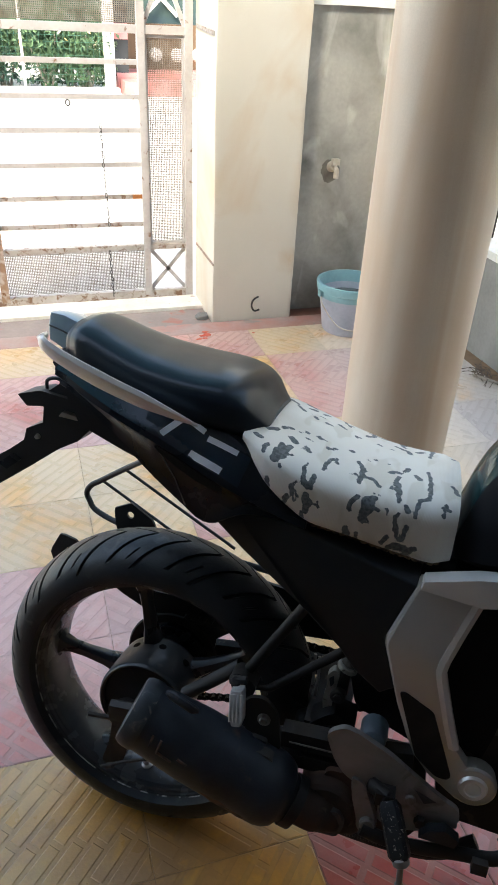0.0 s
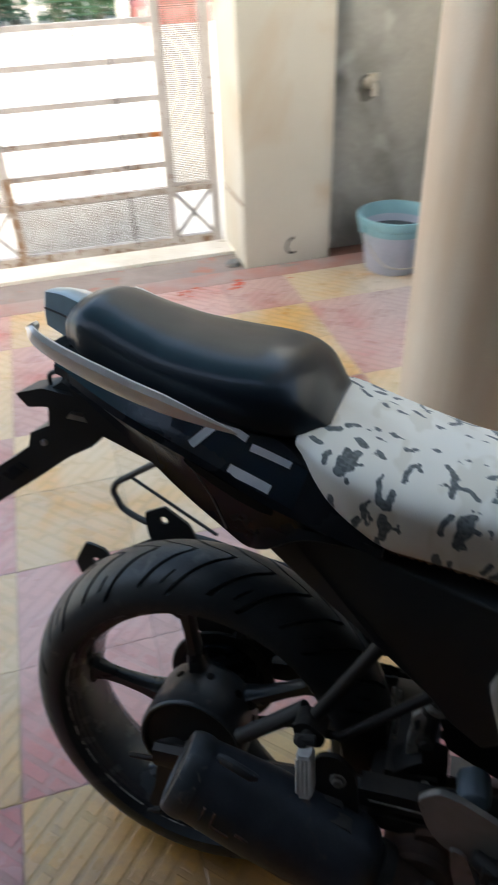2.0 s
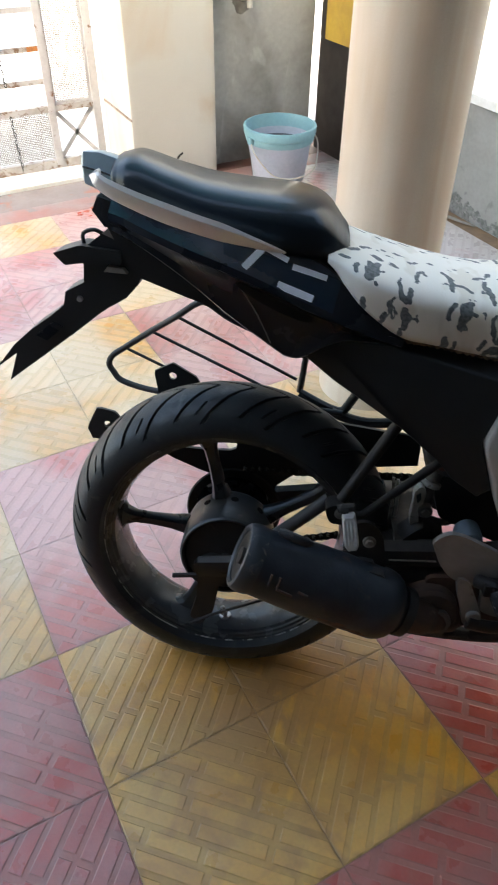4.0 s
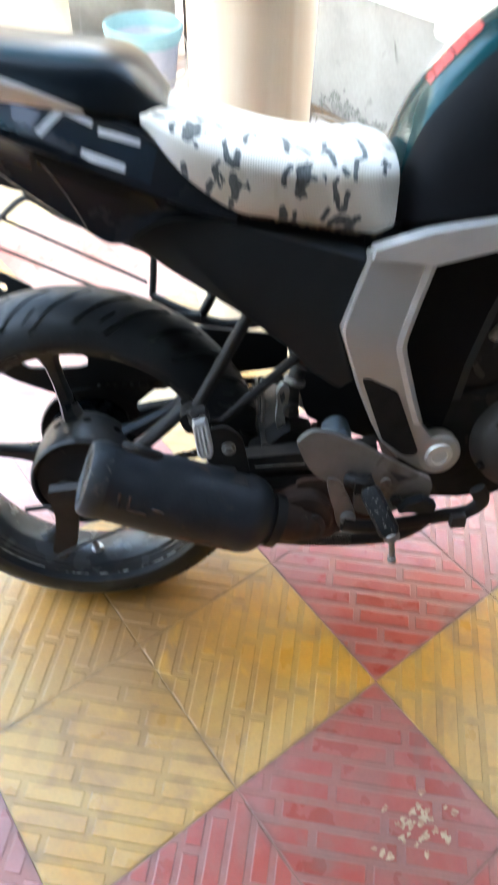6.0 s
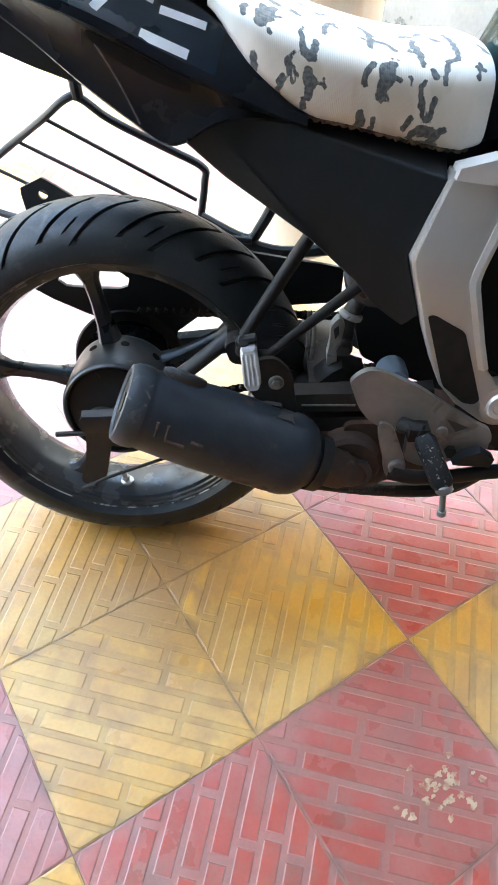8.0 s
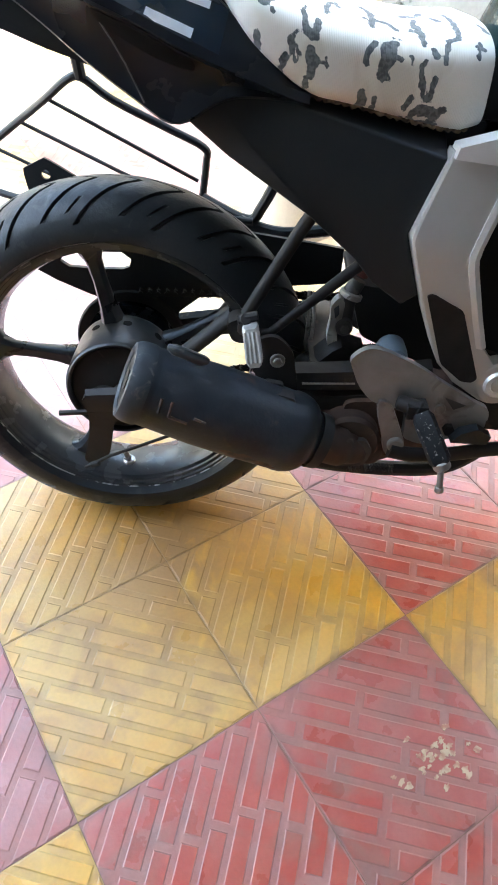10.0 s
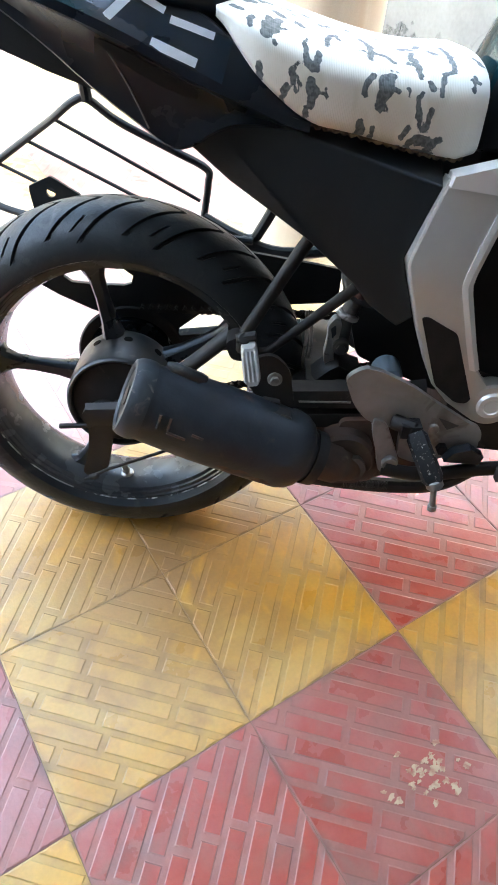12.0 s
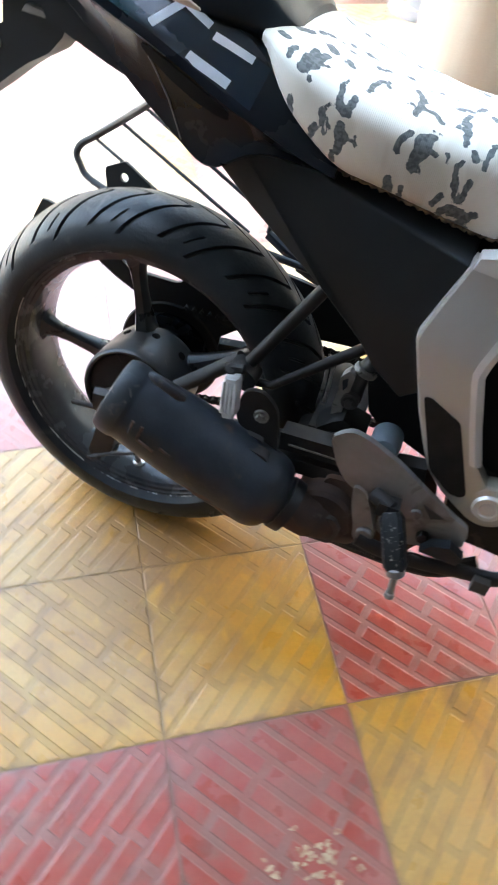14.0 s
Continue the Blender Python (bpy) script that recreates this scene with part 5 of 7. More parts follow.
# the pillion bracket, silencer and pillion peg
part("bracket_leg", tube([(0.285, -0.095, 0.615), (0.262, -0.100, 0.580), (0.178, -0.118, 0.432)], 0.0096, 12), LEG_BLACK, bike, "black tubular bracket leg")
part("bracket_leg", tube([(0.395, -0.095, 0.572), (0.345, -0.100, 0.532), (0.228, -0.118, 0.432), (0.190, -0.120, 0.430)], [0.0088, 0.0084, 0.0064, 0.0060], 12), LEG_BLACK, bike, "black tubular bracket leg")
part("bracket_lug", plate(rounded([(0.164, 0.454), (0.184, 0.464), (0.212, 0.446), (0.206, 0.424), (0.174, 0.426)], 0.01), -0.140, -0.108, 0.006), LEG_BLACK, bike)
part("silencer_bracket", plate(rounded([(0.205, 0.455), (0.232, 0.462), (0.256, 0.440), (0.268, 0.375), (0.255, 0.352), (0.222, 0.362), (0.214, 0.392), (0.200, 0.41)], 0.014), -0.180, -0.172, 0.002), LEG_BLACK, bike)
part("bracket_bolt", join(cylinder((0.236, -0.178, 0.424), (0.236, -0.183, 0.424), 0.0105, 20, 0.001), cylinder((0.236, -0.182, 0.424), (0.236, -0.188, 0.424), 0.0065, 6, 0.001)), CAST_GREY, bike, "dull steel bolt")


def ribbed_peg(p, q, w0, w1, d):
    """A pillion foot peg folded up, with raised ribs along it."""
    p, q = Vector(p), Vector(q)
    way = (q - p).normalized()
    side = Vector((0, 1, 0)).cross(way).normalized()
    bm = loft([[c + side * w * a + Vector((0, d * b, 0)) for a, b in ((-1, -0.5), (-0.7, -1), (0.7, -1), (1, -0.5), (1, 0.5), (0.7, 1), (-0.7, 1), (-1, 0.5))] for c, w in ((p, w0 * 0.8), (p + way * 0.004, w0), (q - way * 0.006, w1), (q, w1 * 0.75))])
    for k in range(4):
        o = -0.75 + 0.5 * k
        tube([p + side * w0 * o + Vector((0, -d, 0)) + way * 0.004, q + side * w1 * o + Vector((0, -d, 0)) - way * 0.006], 0.0024, 6, bm=bm)
    return bm


part("pillion_peg", ribbed_peg((0.196, -0.208, 0.492), (0.204, -0.228, 0.448), 0.0105, 0.0110, 0.011), PEG_ALLOY, bike, "whitish ribbed alloy pillion peg, folded up")
part("peg_hinge", join(cylinder((0.190, -0.203, 0.498), (0.188, -0.150, 0.452), 0.0085, 10, 0.002), cylinder((0.180, -0.197, 0.493), (0.206, -0.197, 0.499), 0.0068, 10, 0.001)), LEG_BLACK, bike)


def silencer():
    """The muffler can: an axis, and rings about it."""
    p, q = Vector((0.025, -0.214, 0.411)), Vector((0.301, -0.196, 0.301))
    way = (q - p).normalized()
    up = (Vector((0, 0, 1)) - way * way.z).normalized()
    side = way.cross(up)
    rings = []
    for s, r in ((0.032, 0.036), (0.020, 0.041), (0.013, 0.044), (0.011, 0.0475), (0.014, 0.0515), (0.021, 0.0545), (0.029, 0.0555), (0.038, 0.0555), (0.0405, 0.0543), (0.046, 0.0545), (0.07, 0.0556), (0.12, 0.0575), (0.20, 0.0580), (0.240, 0.0572), (0.243, 0.0582), (0.255, 0.0578), (0.267, 0.0545), (0.276, 0.0490), (0.282, 0.040), (0.305, 0.031)):
        c = p + way * s
        r *= 0.955 + 0.045 * min(1.0, s / 0.12)
        rings.append([c + r * (math.cos(t) * up * 1.06 + math.sin(t) * side * 0.94) for t in (2 * math.pi * k / 40 for k in range(40))])
    return loft(rings), p, way, up, side


can, mp, mw, mu, ms = silencer()
muffler = part("muffler", can, MUFFLER_BLACK, bike, "short heat-faded black muffler with rust marks")
part("end_cap", loft([[mp + mw * s + r * (math.cos(t) * mu * 1.06 + math.sin(t) * ms * 0.94) for t in (2 * math.pi * k / 40 for k in range(40))] for s, r in ((0.018, 0.016), (0.0135, 0.028), (0.0125, 0.038), (0.016, 0.0425), (0.028, 0.0425))]), LEG_BLACK, muffler, "sooty black end cap")
part("outlet", tube([mp + mw * 0.0105, mp + mw * 0.03], 0.014, 18), GREASY, muffler, "sooty outlet")
part("heat_clip", tube([(0.094, -0.230, 0.4690), (0.102, -0.232, 0.4665), (0.138, -0.232, 0.4515), (0.144, -0.230, 0.4490)], [0.005, 0.0095, 0.0095, 0.006], 12, flat=0.7, flat_axis=(0, 1, 0.6)), END_WORN, muffler)


def can_patch(s0, s1, a0, a1, seed):
    """A ragged thin patch of rust that follows the can; a in degrees from its top towards the outer side."""
    rng = random.Random(seed)
    bm = bmesh.new()
    mid_s, mid_a = (s0 + s1) / 2, (a0 + a1) / 2
    rows = []
    edge = [rng.uniform(0.55, 1.0) for _ in range(28)]
    for f in (0.0, 0.4, 0.75, 1.0):
        row = []
        for k in range(28):
            t = 2 * math.pi * k / 28
            s = mid_s + f * edge[k] * (s1 - s0) / 2 * math.cos(t)
            a = radians(mid_a + f * edge[k] * (a1 - a0) / 2 * math.sin(t))
            r = (0.0545 + 0.025 * s if s < 0.12 else 0.0578 + 0.002 * (s - 0.12)) + 0.0014 - 0.0018 * f
            row.append(mp + mw * s + r * (math.cos(a) * mu * 1.06 + math.sin(a) * ms * 0.94))
        rows.append(row)
    return loft(rows[::-1])


part("rust_patch", can_patch(0.150, 0.225, 108, 150, 4), MARK, muffler, "brown rust patch")
part("rust_patch", can_patch(0.205, 0.250, 118, 146, 9), MARK, muffler, "brown rust patch")
part("hanger_strap", plate(rounded([(0.221, 0.396), (0.246, 0.392), (0.249, 0.366), (0.225, 0.368)], 0.004), -0.1905, -0.1815, 0.002), DUSTY_DARK, muffler, "dusty steel hanger strap")
part("can_lug", plate(rounded([(0.222, 0.395), (0.262, 0.385), (0.268, 0.350), (0.224, 0.362)], 0.008), -0.214, -0.196, 0.003), DUSTY_DARK, muffler, "welded lug")
part("clamp_band", loft([[mp + mw * s + r * (math.cos(t) * mu * 1.06 + math.sin(t) * ms * 0.94) for t in (2 * math.pi * k / 40 for k in range(40))] for s, r in ((0.288, 0.036), (0.288, 0.041), (0.304, 0.040), (0.304, 0.034))]), GREASY, muffler, "greasy clamp band")


def can_stroke(points):
    """A thin worn line on the can: s along it, a in degrees from its top towards the outer side."""
    out = []
    for d, a in points:
        r = (0.0545 + 0.025 * d) * (0.955 + 0.045 * min(1.0, d / 0.12)) + 0.0003
        out.append(mp + mw * d + r * (math.cos(radians(a)) * mu * 1.06 + math.sin(radians(a)) * ms * 0.94))
    return tube(out, 0.0022, 6)


for stroke in (((0.056, 70), (0.058, 90)), ((0.070, 70), (0.072, 90)), ((0.072, 91), (0.098, 92)), ((0.104, 82), (0.120, 83))):
    part("mark_stroke", can_stroke(stroke), MARK, muffler, "rusty worn bar")
part("end_ring", loft([[mp + mw * d + r * (math.cos(t) * mu * 1.06 + math.sin(t) * ms * 0.94) for t in (2 * math.pi * k / 40 for k in range(40))] for d, r in ((0.026, 0.040), (0.012, 0.0415), (0.0085, 0.0450), (0.0100, 0.0496), (0.0160, 0.0530), (0.0240, 0.0546), (0.0340, 0.0547), (0.0375, 0.0538), (0.0375, 0.0480), (0.026, 0.0460))]), END_WORN, muffler, "worn blue-grey rolled end ring")
part("clamp_screw", cylinder((0.272, -0.196, 0.352), (0.288, -0.200, 0.348), 0.006, 10, 0.001), STEEL, muffler)
part("exhaust_pipe", tube(curve_points([(0.290, -0.197, 0.307), (0.335, -0.190, 0.288), (0.372, -0.165, 0.268), (0.42, -0.11, 0.228), (0.52, -0.04, 0.225), (0.68, 0.0, 0.262), (0.86, -0.02, 0.33), (0.92, -0.02, 0.45)], 7), [0.030] * 8 + [0.026] * 10 + [0.021] * 32, 16), PIPE_BROWN, bike, "rusty brown exhaust pipe")
part("exhaust_chamber", plate(rounded([(0.335, 0.345), (0.465, 0.352), (0.505, 0.305), (0.475, 0.250), (0.365, 0.248)], 0.02), -0.160, -0.060, 0.012, segments=3), PIPE_BROWN, bike, "rusty brown exhaust chamber")
part("exhaust_collector", join(lathe([(0.0, -0.020), (0.042, -0.020), (0.047, -0.014), (0.047, 0.05), (0.042, 0.056), (0.0, 0.056)], 28, (0.350, -0.165, 0.287))), PIPE_BROWN, bike)
part("flange_plate", plate(rounded([(0.326, 0.300), (0.372, 0.304), (0.384, 0.284), (0.374, 0.256), (0.330, 0.254)], 0.008), -0.196, -0.187, 0.002), DUSTY_DARK, bike, "dusty grey flange plate")
for x, z in ((0.350, 0.284), (0.362, 0.268)):
    part("flange_bolt", cylinder((x, -0.194, z), (x, -0.1985, z), 0.0035, 8, 0.0008), LEG_BLACK, bike)

# foot plate, rider peg, brake pedal
part("heel_plate", plate(rounded([(0.333, 0.430), (0.343, 0.442), (0.358, 0.451), (0.380, 0.447), (0.430, 0.424), (0.465, 0.401), (0.520, 0.368), (0.541, 0.359), (0.545, 0.334), (0.500, 0.340), (0.459, 0.350), (0.430, 0.356), (0.398, 0.354), (0.370, 0.366), (0.350, 0.390)], 0.012), -0.184, -0.174, 0.004, segments=3), CAST_GREY, bike, "dull grey cast heel plate")
# dark patch on the plate, painted as the shade of a recess
part("plate_recess", plate([(0.474, 0.376), (0.506, 0.364), (0.490, 0.356)], -0.1852, -0.183, 0.001), DUSTY_DARK, bike, "dark triangle painted for the shade of a recess")
part("plate_bolt", cylinder((0.470, -0.184, 0.358), (0.470, -0.190, 0.358), 0.008, 12, 0.001), CAST_GREY, bike)
part("peg_bracket", plate(rounded([(0.380, 0.372), (0.400, 0.366), (0.416, 0.330), (0.431, 0.296), (0.428, 0.276), (0.412, 0.270), (0.400, 0.282), (0.398, 0.300), (0.386, 0.335)], 0.012), -0.190, -0.172, 0.005), CAST_GREY, bike, "grey peg bracket")
part("peg_bracket_bolt", cylinder((0.416, -0.188, 0.296), (0.416, -0.198, 0.296), 0.012, 16, 0.002), CAST_GREY, bike)
part("lower_mount", plate(rounded([(0.425, 0.352), (0.52, 0.352), (0.541, 0.346), (0.544, 0.322), (0.524, 0.328), (0.500, 0.303), (0.455, 0.290), (0.428, 0.300)], 0.008), -0.182, -0.168, 0.004), CAST_GREY, bike, "dusty grey mount")
part("mount_bolt", cylinder((0.490, -0.180, 0.322), (0.490, -0.192, 0.322), 0.009, 6, 0.001), GREASY, bike)


def rubber_peg(p, q, w, d):
    p, q = Vector(p), Vector(q)
    way = (q - p).normalized()
    side = Vector((0, 1, 0)).cross(way).normalized()
    deep = way.cross(side)
    bm = loft([[c + side * w * k * a + deep * d * k * b for a, b in ((-1, -0.6), (-0.7, -1), (0.7, -1), (1, -0.6), (1, 0.6), (0.7, 1), (-0.7, 1), (-1, 0.6))] for c, k in ((p, 0.7), (p + way * 0.008, 1), (q - way * 0.008, 1), (q, 0.7))])
    return bm


peg = part("rider_peg", rubber_peg((0.438, -0.208, 0.366), (0.468, -0.255, 0.312), 0.0150, 0.013), PEG_RUBBER, bike, "worn black rubber rider peg")
for i in range(6):
    c = Vector((0.438, -0.208, 0.366)).lerp(Vector((0.468, -0.255, 0.312)), 0.16 + 0.14 * i)
    part("tread_rib", tube([c + Vector((-0.009, -0.010, -0.004)), c + Vector((0.007, -0.011, 0.005))], 0.0022, 6), PEG_RUBBER, peg)
part("peg_pivot", join(cylinder((0.408, -0.186, 0.368), (0.440, -0.206, 0.368), 0.0115, 12, 0.003), box(0.418, 0.446, -0.212, -0.188, 0.356, 0.376, 0.004)), LEG_BLACK, bike, "black peg pivot")
part("peg_feeler", join(cylinder((0.468, -0.252, 0.314), (0.472, -0.258, 0.274), 0.0046, 12, 0.001), cylinder((0.472, -0.258, 0.275), (0.4725, -0.2585, 0.266), 0.0066, 12, 0.001), cylinder((0.465, -0.252, 0.318), (0.470, -0.255, 0.306), 0.0125, 14, 0.002)), CAST_GREY, bike, "grey feeler bolt under the peg")
part("brake_pedal", tube(curve_points([(0.408, -0.196, 0.288), (0.446, -0.196, 0.281), (0.499, -0.196, 0.285), (0.548, -0.198, 0.297), (0.597, -0.198, 0.305), (0.618, -0.198, 0.325), (0.607, -0.198, 0.349)], 5), 0.0125, 12, flat=0.6, flat_axis=(0, 1, 0)), LEG_BLACK, bike, "dark brake pedal")
part("pedal_pad", plate([(0.490, 0.314), (0.502, 0.330), (0.525, 0.338), (0.546, 0.326), (0.542, 0.312)], -0.207, -0.190, 0.003), RUBBER, bike, "black rubber stop")
part("pedal_tip", box(0.568, 0.590, -0.222, -0.210, 0.293, 0.313, 0.004), DUSTY_DARK, bike, "worn pedal tip")
part("stand_bar", tube(curve_points([(0.270, -0.075, 0.170), (0.40, -0.085, 0.162), (0.53, -0.085, 0.166), (0.60, -0.075, 0.205)], 5), 0.013, 10), GREASY, bike, "greasy centre stand bar")
part("stand_spring", tube([(0.37 + 0.08 * k / 120, -0.10 + 0.006 * math.cos(k * 0.9), 0.172 + 0.006 * math.sin(k * 0.9)) for k in range(121)], 0.0016, 6), GREASY, bike)
part("side_stand", tube(curve_points([(0.50, 0.10, 0.20), (0.47, 0.155, 0.12), (0.44, 0.225, 0.055)], 5), 0.012, 10), GREASY, bike)
part("stand_foot", box(0.41, 0.47, 0.21, 0.26, 0.045, 0.058, 0.004), GREASY, bike)
part("shock_absorber", tube([(0.375, 0.0, 0.385), (0.44, 0.0, 0.58)], 0.020, 12), GREASY, bike)
part("shock_spring", tube([(0.383 + 0.05 * k / 110, 0.034 * math.cos(k * 0.45), 0.408 + 0.145 * k / 110 + 0.030 * math.sin(k * 0.45)) for k in range(111)], 0.0055, 6), GREASY, bike)
part("battery_box", plate(rounded([(0.341, 0.483), (0.457, 0.470), (0.504, 0.341), (0.413, 0.377), (0.366, 0.399)], 0.01), -0.060, 0.060, 0.006), BLACK_PLASTIC, bike, "black box behind the side panel")
part("link_bracket", plate(rounded([(0.314, 0.458), (0.324, 0.472), (0.334, 0.464), (0.332, 0.440), (0.327, 0.415), (0.331, 0.390), (0.316, 0.388), (0.313, 0.412), (0.316, 0.436)], 0.006), -0.082, -0.066, 0.003), DUSTY_PALE, bike, "pale dusty alloy link bracket")
# dark patch on the bracket, painted as the shade in its slot
part("bracket_slot", plate(rounded([(0.318, 0.454), (0.325, 0.460), (0.327, 0.446), (0.322, 0.438)], 0.002), -0.0832, -0.0815, 0.0005), RUBBER, bike, "dark patch painted for the shade of a slot")
link = part("link_body", tube(curve_points([(0.333, -0.066, 0.408), (0.335, -0.064, 0.430), (0.339, -0.060, 0.456), (0.352, -0.056, 0.488)], 5), [0.011, 0.0125, 0.015, 0.0165, 0.0165, 0.016, 0.0155, 0.015, 0.0145, 0.014, 0.0135, 0.013, 0.0125, 0.012, 0.012, 0.012], 14), DUSTY_DARK, bike, "dusty grey cast link")
part("link_collar", cylinder((0.342, -0.061, 0.462), (0.345, -0.060, 0.471), 0.0175, 18, 0.002), DUSTY_PALE, link, "pale dusty collar")
part("link_bolt", join(cylinder((0.336, -0.090, 0.426), (0.336, -0.060, 0.426), 0.0125, 18, 0.002), cylinder((0.336, -0.094, 0.426), (0.336, -0.088, 0.426), 0.0070, 6, 0.001)), DUSTY_DARK, link, "dull hexagon bolt")
part("link_cap", cylinder((0.353, -0.056, 0.494), (0.360, -0.054, 0.508), 0.0115, 16, 0.002), RUSTY_CAP, bike, "dark rusty red cap")
part("link_foot", loft([[(x, y, z0), (x, y - 0.012, z0 + 0.004), (x, y - 0.014, z1 - 0.005), (x, y, z1), (x, y + 0.03, z1), (x, y + 0.03, z0)] for x, y, z0, z1 in ((0.272, -0.080, 0.338, 0.352), (0.290, -0.086, 0.340, 0.366), (0.306, -0.088, 0.345, 0.384), (0.322, -0.086, 0.350, 0.398), (0.336, -0.082, 0.352, 0.404), (0.350, -0.080, 0.350, 0.396), (0.372, -0.074, 0.346, 0.386))]), GREASY, bike, "greasy rear linkage casting")
for x, z in ((0.300, 0.358), (0.345, 0.368)):
    part("casting_bolt", cylinder((x, -0.098, z), (x, -0.108, z), 0.0065, 6, 0.001), CAST_GREY, bike)
for k, (x, z) in enumerate(((0.286, 0.405), (0.294, 0.402))):
    part("thin_cable", tube(curve_points([(x, -0.03, z + 0.05), (x + 0.003, -0.034, z), (x + 0.001 * k, -0.03, z - 0.06)], 5), 0.0028, 8), DUSTY_PALE, bike, "pale thin cable")
part("rail_label", bar_between((0.276, 0.3685), (0.352, 0.3715), 0.0028, 0.0010, -0.1506), DUSTY_PALE, bike, "thin pale strip on the rail")
part("swing_pivot_cover", lathe([(0.0, -0.156), (0.010, -0.154), (0.018, -0.149), (0.020, -0.143), (0.0215, -0.132), (0.0215, -0.11), (0.0, -0.11)], 32, (0.402, 0, 0.410)), PIVOT_BLUE, bike, "rounded blue-grey pivot cap")

for z0, z1 in ((0.352, 0.383), (0.317, 0.342)):
    part("frame_rail", plate([(0.262, z0 + 0.004), (0.380, z0 + 0.010), (0.380, z1 + 0.010), (0.262, z1 + 0.002)], -0.150, -0.120, 0.004), GREASY, bike)

# body panels
PANEL = [(0.120, 0.758), (0.176, 0.776), (0.252, 0.742), (0.424, 0.703), (0.392, 0.590), (0.420, 0.508), (0.395, 0.492), (0.352, 0.522), (0.326, 0.553), (0.262, 0.607), (0.159, 0.671), (0.110, 0.709)]
PANEL_FACE = [(0.121, 0.752), (0.180, 0.768), (0.252, 0.731), (0.420, 0.684), (0.389, 0.590), (0.417, 0.510), (0.397, 0.495), (0.354, 0.525), (0.328, 0.555), (0.264, 0.609), (0.161, 0.672), (0.112, 0.710)]
INNER = [(-0.150, 0.868), (-0.09, 0.80), (0.10, 0.722), (0.265, 0.632), (0.335, 0.575), (0.395, 0.515), (0.455, 0.505), (0.47, 0.715), (0.25, 0.745), (0.14, 0.84), (0.02, 0.855)]
part("under_seat_frame", plate(INNER, -0.098, 0.098, 0.01), BLACK_PLASTIC, bike)
for s in (-1, 1):
    part("side_panel", sloped_plate(PANEL, PANEL_FACE, s * 0.096, s * 0.143, 0.0035, ((0.11, 0.86), (0.185, 0.90), (0.26, 1.0))), BLACK_PLASTIC, bike, "matt black side panel with a sloping upper edge")

FAIRING = [(-0.165, 0.912, 0.892, 0.868, 0.085, 0.108, 0.094), (-0.11, 0.897, 0.873, 0.842, 0.093, 0.132, 0.112), (-0.05, 0.886, 0.853, 0.803, 0.1, 0.148, 0.12), (0.007, 0.874, 0.835, 0.758, 0.107, 0.156, 0.126),
           (0.06, 0.862, 0.815, 0.724, 0.111, 0.159, 0.13), (0.103, 0.851, 0.795, 0.694, 0.113, 0.16, 0.133), (0.118, 0.846, 0.788, 0.709, 0.115, 0.16, 0.14), (0.15, 0.832, 0.777, 0.735, 0.127, 0.159, 0.143),
           (0.175, 0.806, 0.768, 0.738, 0.14, 0.157, 0.144), (0.21, 0.772, 0.753, 0.738, 0.144, 0.152, 0.145), (0.252, 0.742, 0.739, 0.734, 0.142, 0.147, 0.144)]


def fairing_mesh(s):
    rings = []
    for i in range(41):
        x = FAIRING[0][0] + (FAIRING[-1][0] - FAIRING[0][0]) * i / 40
        zt, zm, zb, yt, ym, yb = smooth_eased(FAIRING, x)
        rings.append([(x, s * y, z) for y, z in ((yt - 0.03, zt - 0.002), (yt - 0.006, zt + 0.001), (yt, zt), (yt * 0.55 + ym * 0.45, zt * 0.55 + zm * 0.45), (ym - 0.002, zm + 0.006), (ym - 0.001, zm - 0.004), (ym - 0.012, zm - 0.010), (yb * 0.6 + ym * 0.4 - 0.010, zb * 0.6 + zm * 0.4), (yb, zb + 0.004), (yb - 0.006, zb), (yb - 0.03, zb + 0.004))])
    return loft(rings)


def fairing_low(x, z):
    """How far out the lower half of the tail panel stands."""
    zt, zm, zb, yt, ym, yb = smooth_eased(FAIRING, x)
    zs = (zb + 0.004, zb * 0.6 + zm * 0.4, zm - 0.010)
    return float(np.interp(z, zs, (yb, yb * 0.6 + ym * 0.4 - 0.010, ym - 0.012)))


def bar_quad(p, q, w):
    a, b = Vector(p), Vector(q)
    side = Vector((-(b - a).y, (b - a).x)).normalized() * w / 2
    return [tuple(v) for v in (a + side, b + side, b - side, a - side)]


def fairing_y(x, z):
    zt, zm, zb, yt, ym, yb = smooth_eased(FAIRING, x)
    k = min(max((zt - z) / max(zt - zm, 1e-4), 0), 1)
    return -(yt + (ym - yt) * k)


def sticker(outline, proud, mat, parent, label, steps=10):
    """A thin vinyl shape that follows the tail panel; the outline is a quad, cut into strips."""
    bm = bmesh.new()
    (ax, az), (bx, bz), (cx, cz), (dx, dz) = outline
    rows = []
    for i in range(steps + 1):
        t = i / steps
        row = []
        for j in range(5):
            u = j / 4
            x = (1 - u) * ((1 - t) * ax + t * bx) + u * ((1 - t) * dx + t * cx)
            z = (1 - u) * ((1 - t) * az + t * bz) + u * ((1 - t) * dz + t * cz)
            row.append(bm.verts.new((x, fairing_y(x, z) - proud, z)))
        rows.append(row)
    for a, b in zip(rows, rows[1:]):
        for j in range(4):
            bm.faces.new((a[j], a[j + 1], b[j + 1], b[j]))
    bmesh.ops.solidify(bm, geom=bm.faces[:], thickness=0.0006)
    return part(name=label[0], bm=bm, mat=mat, parent=parent, label=label[1])


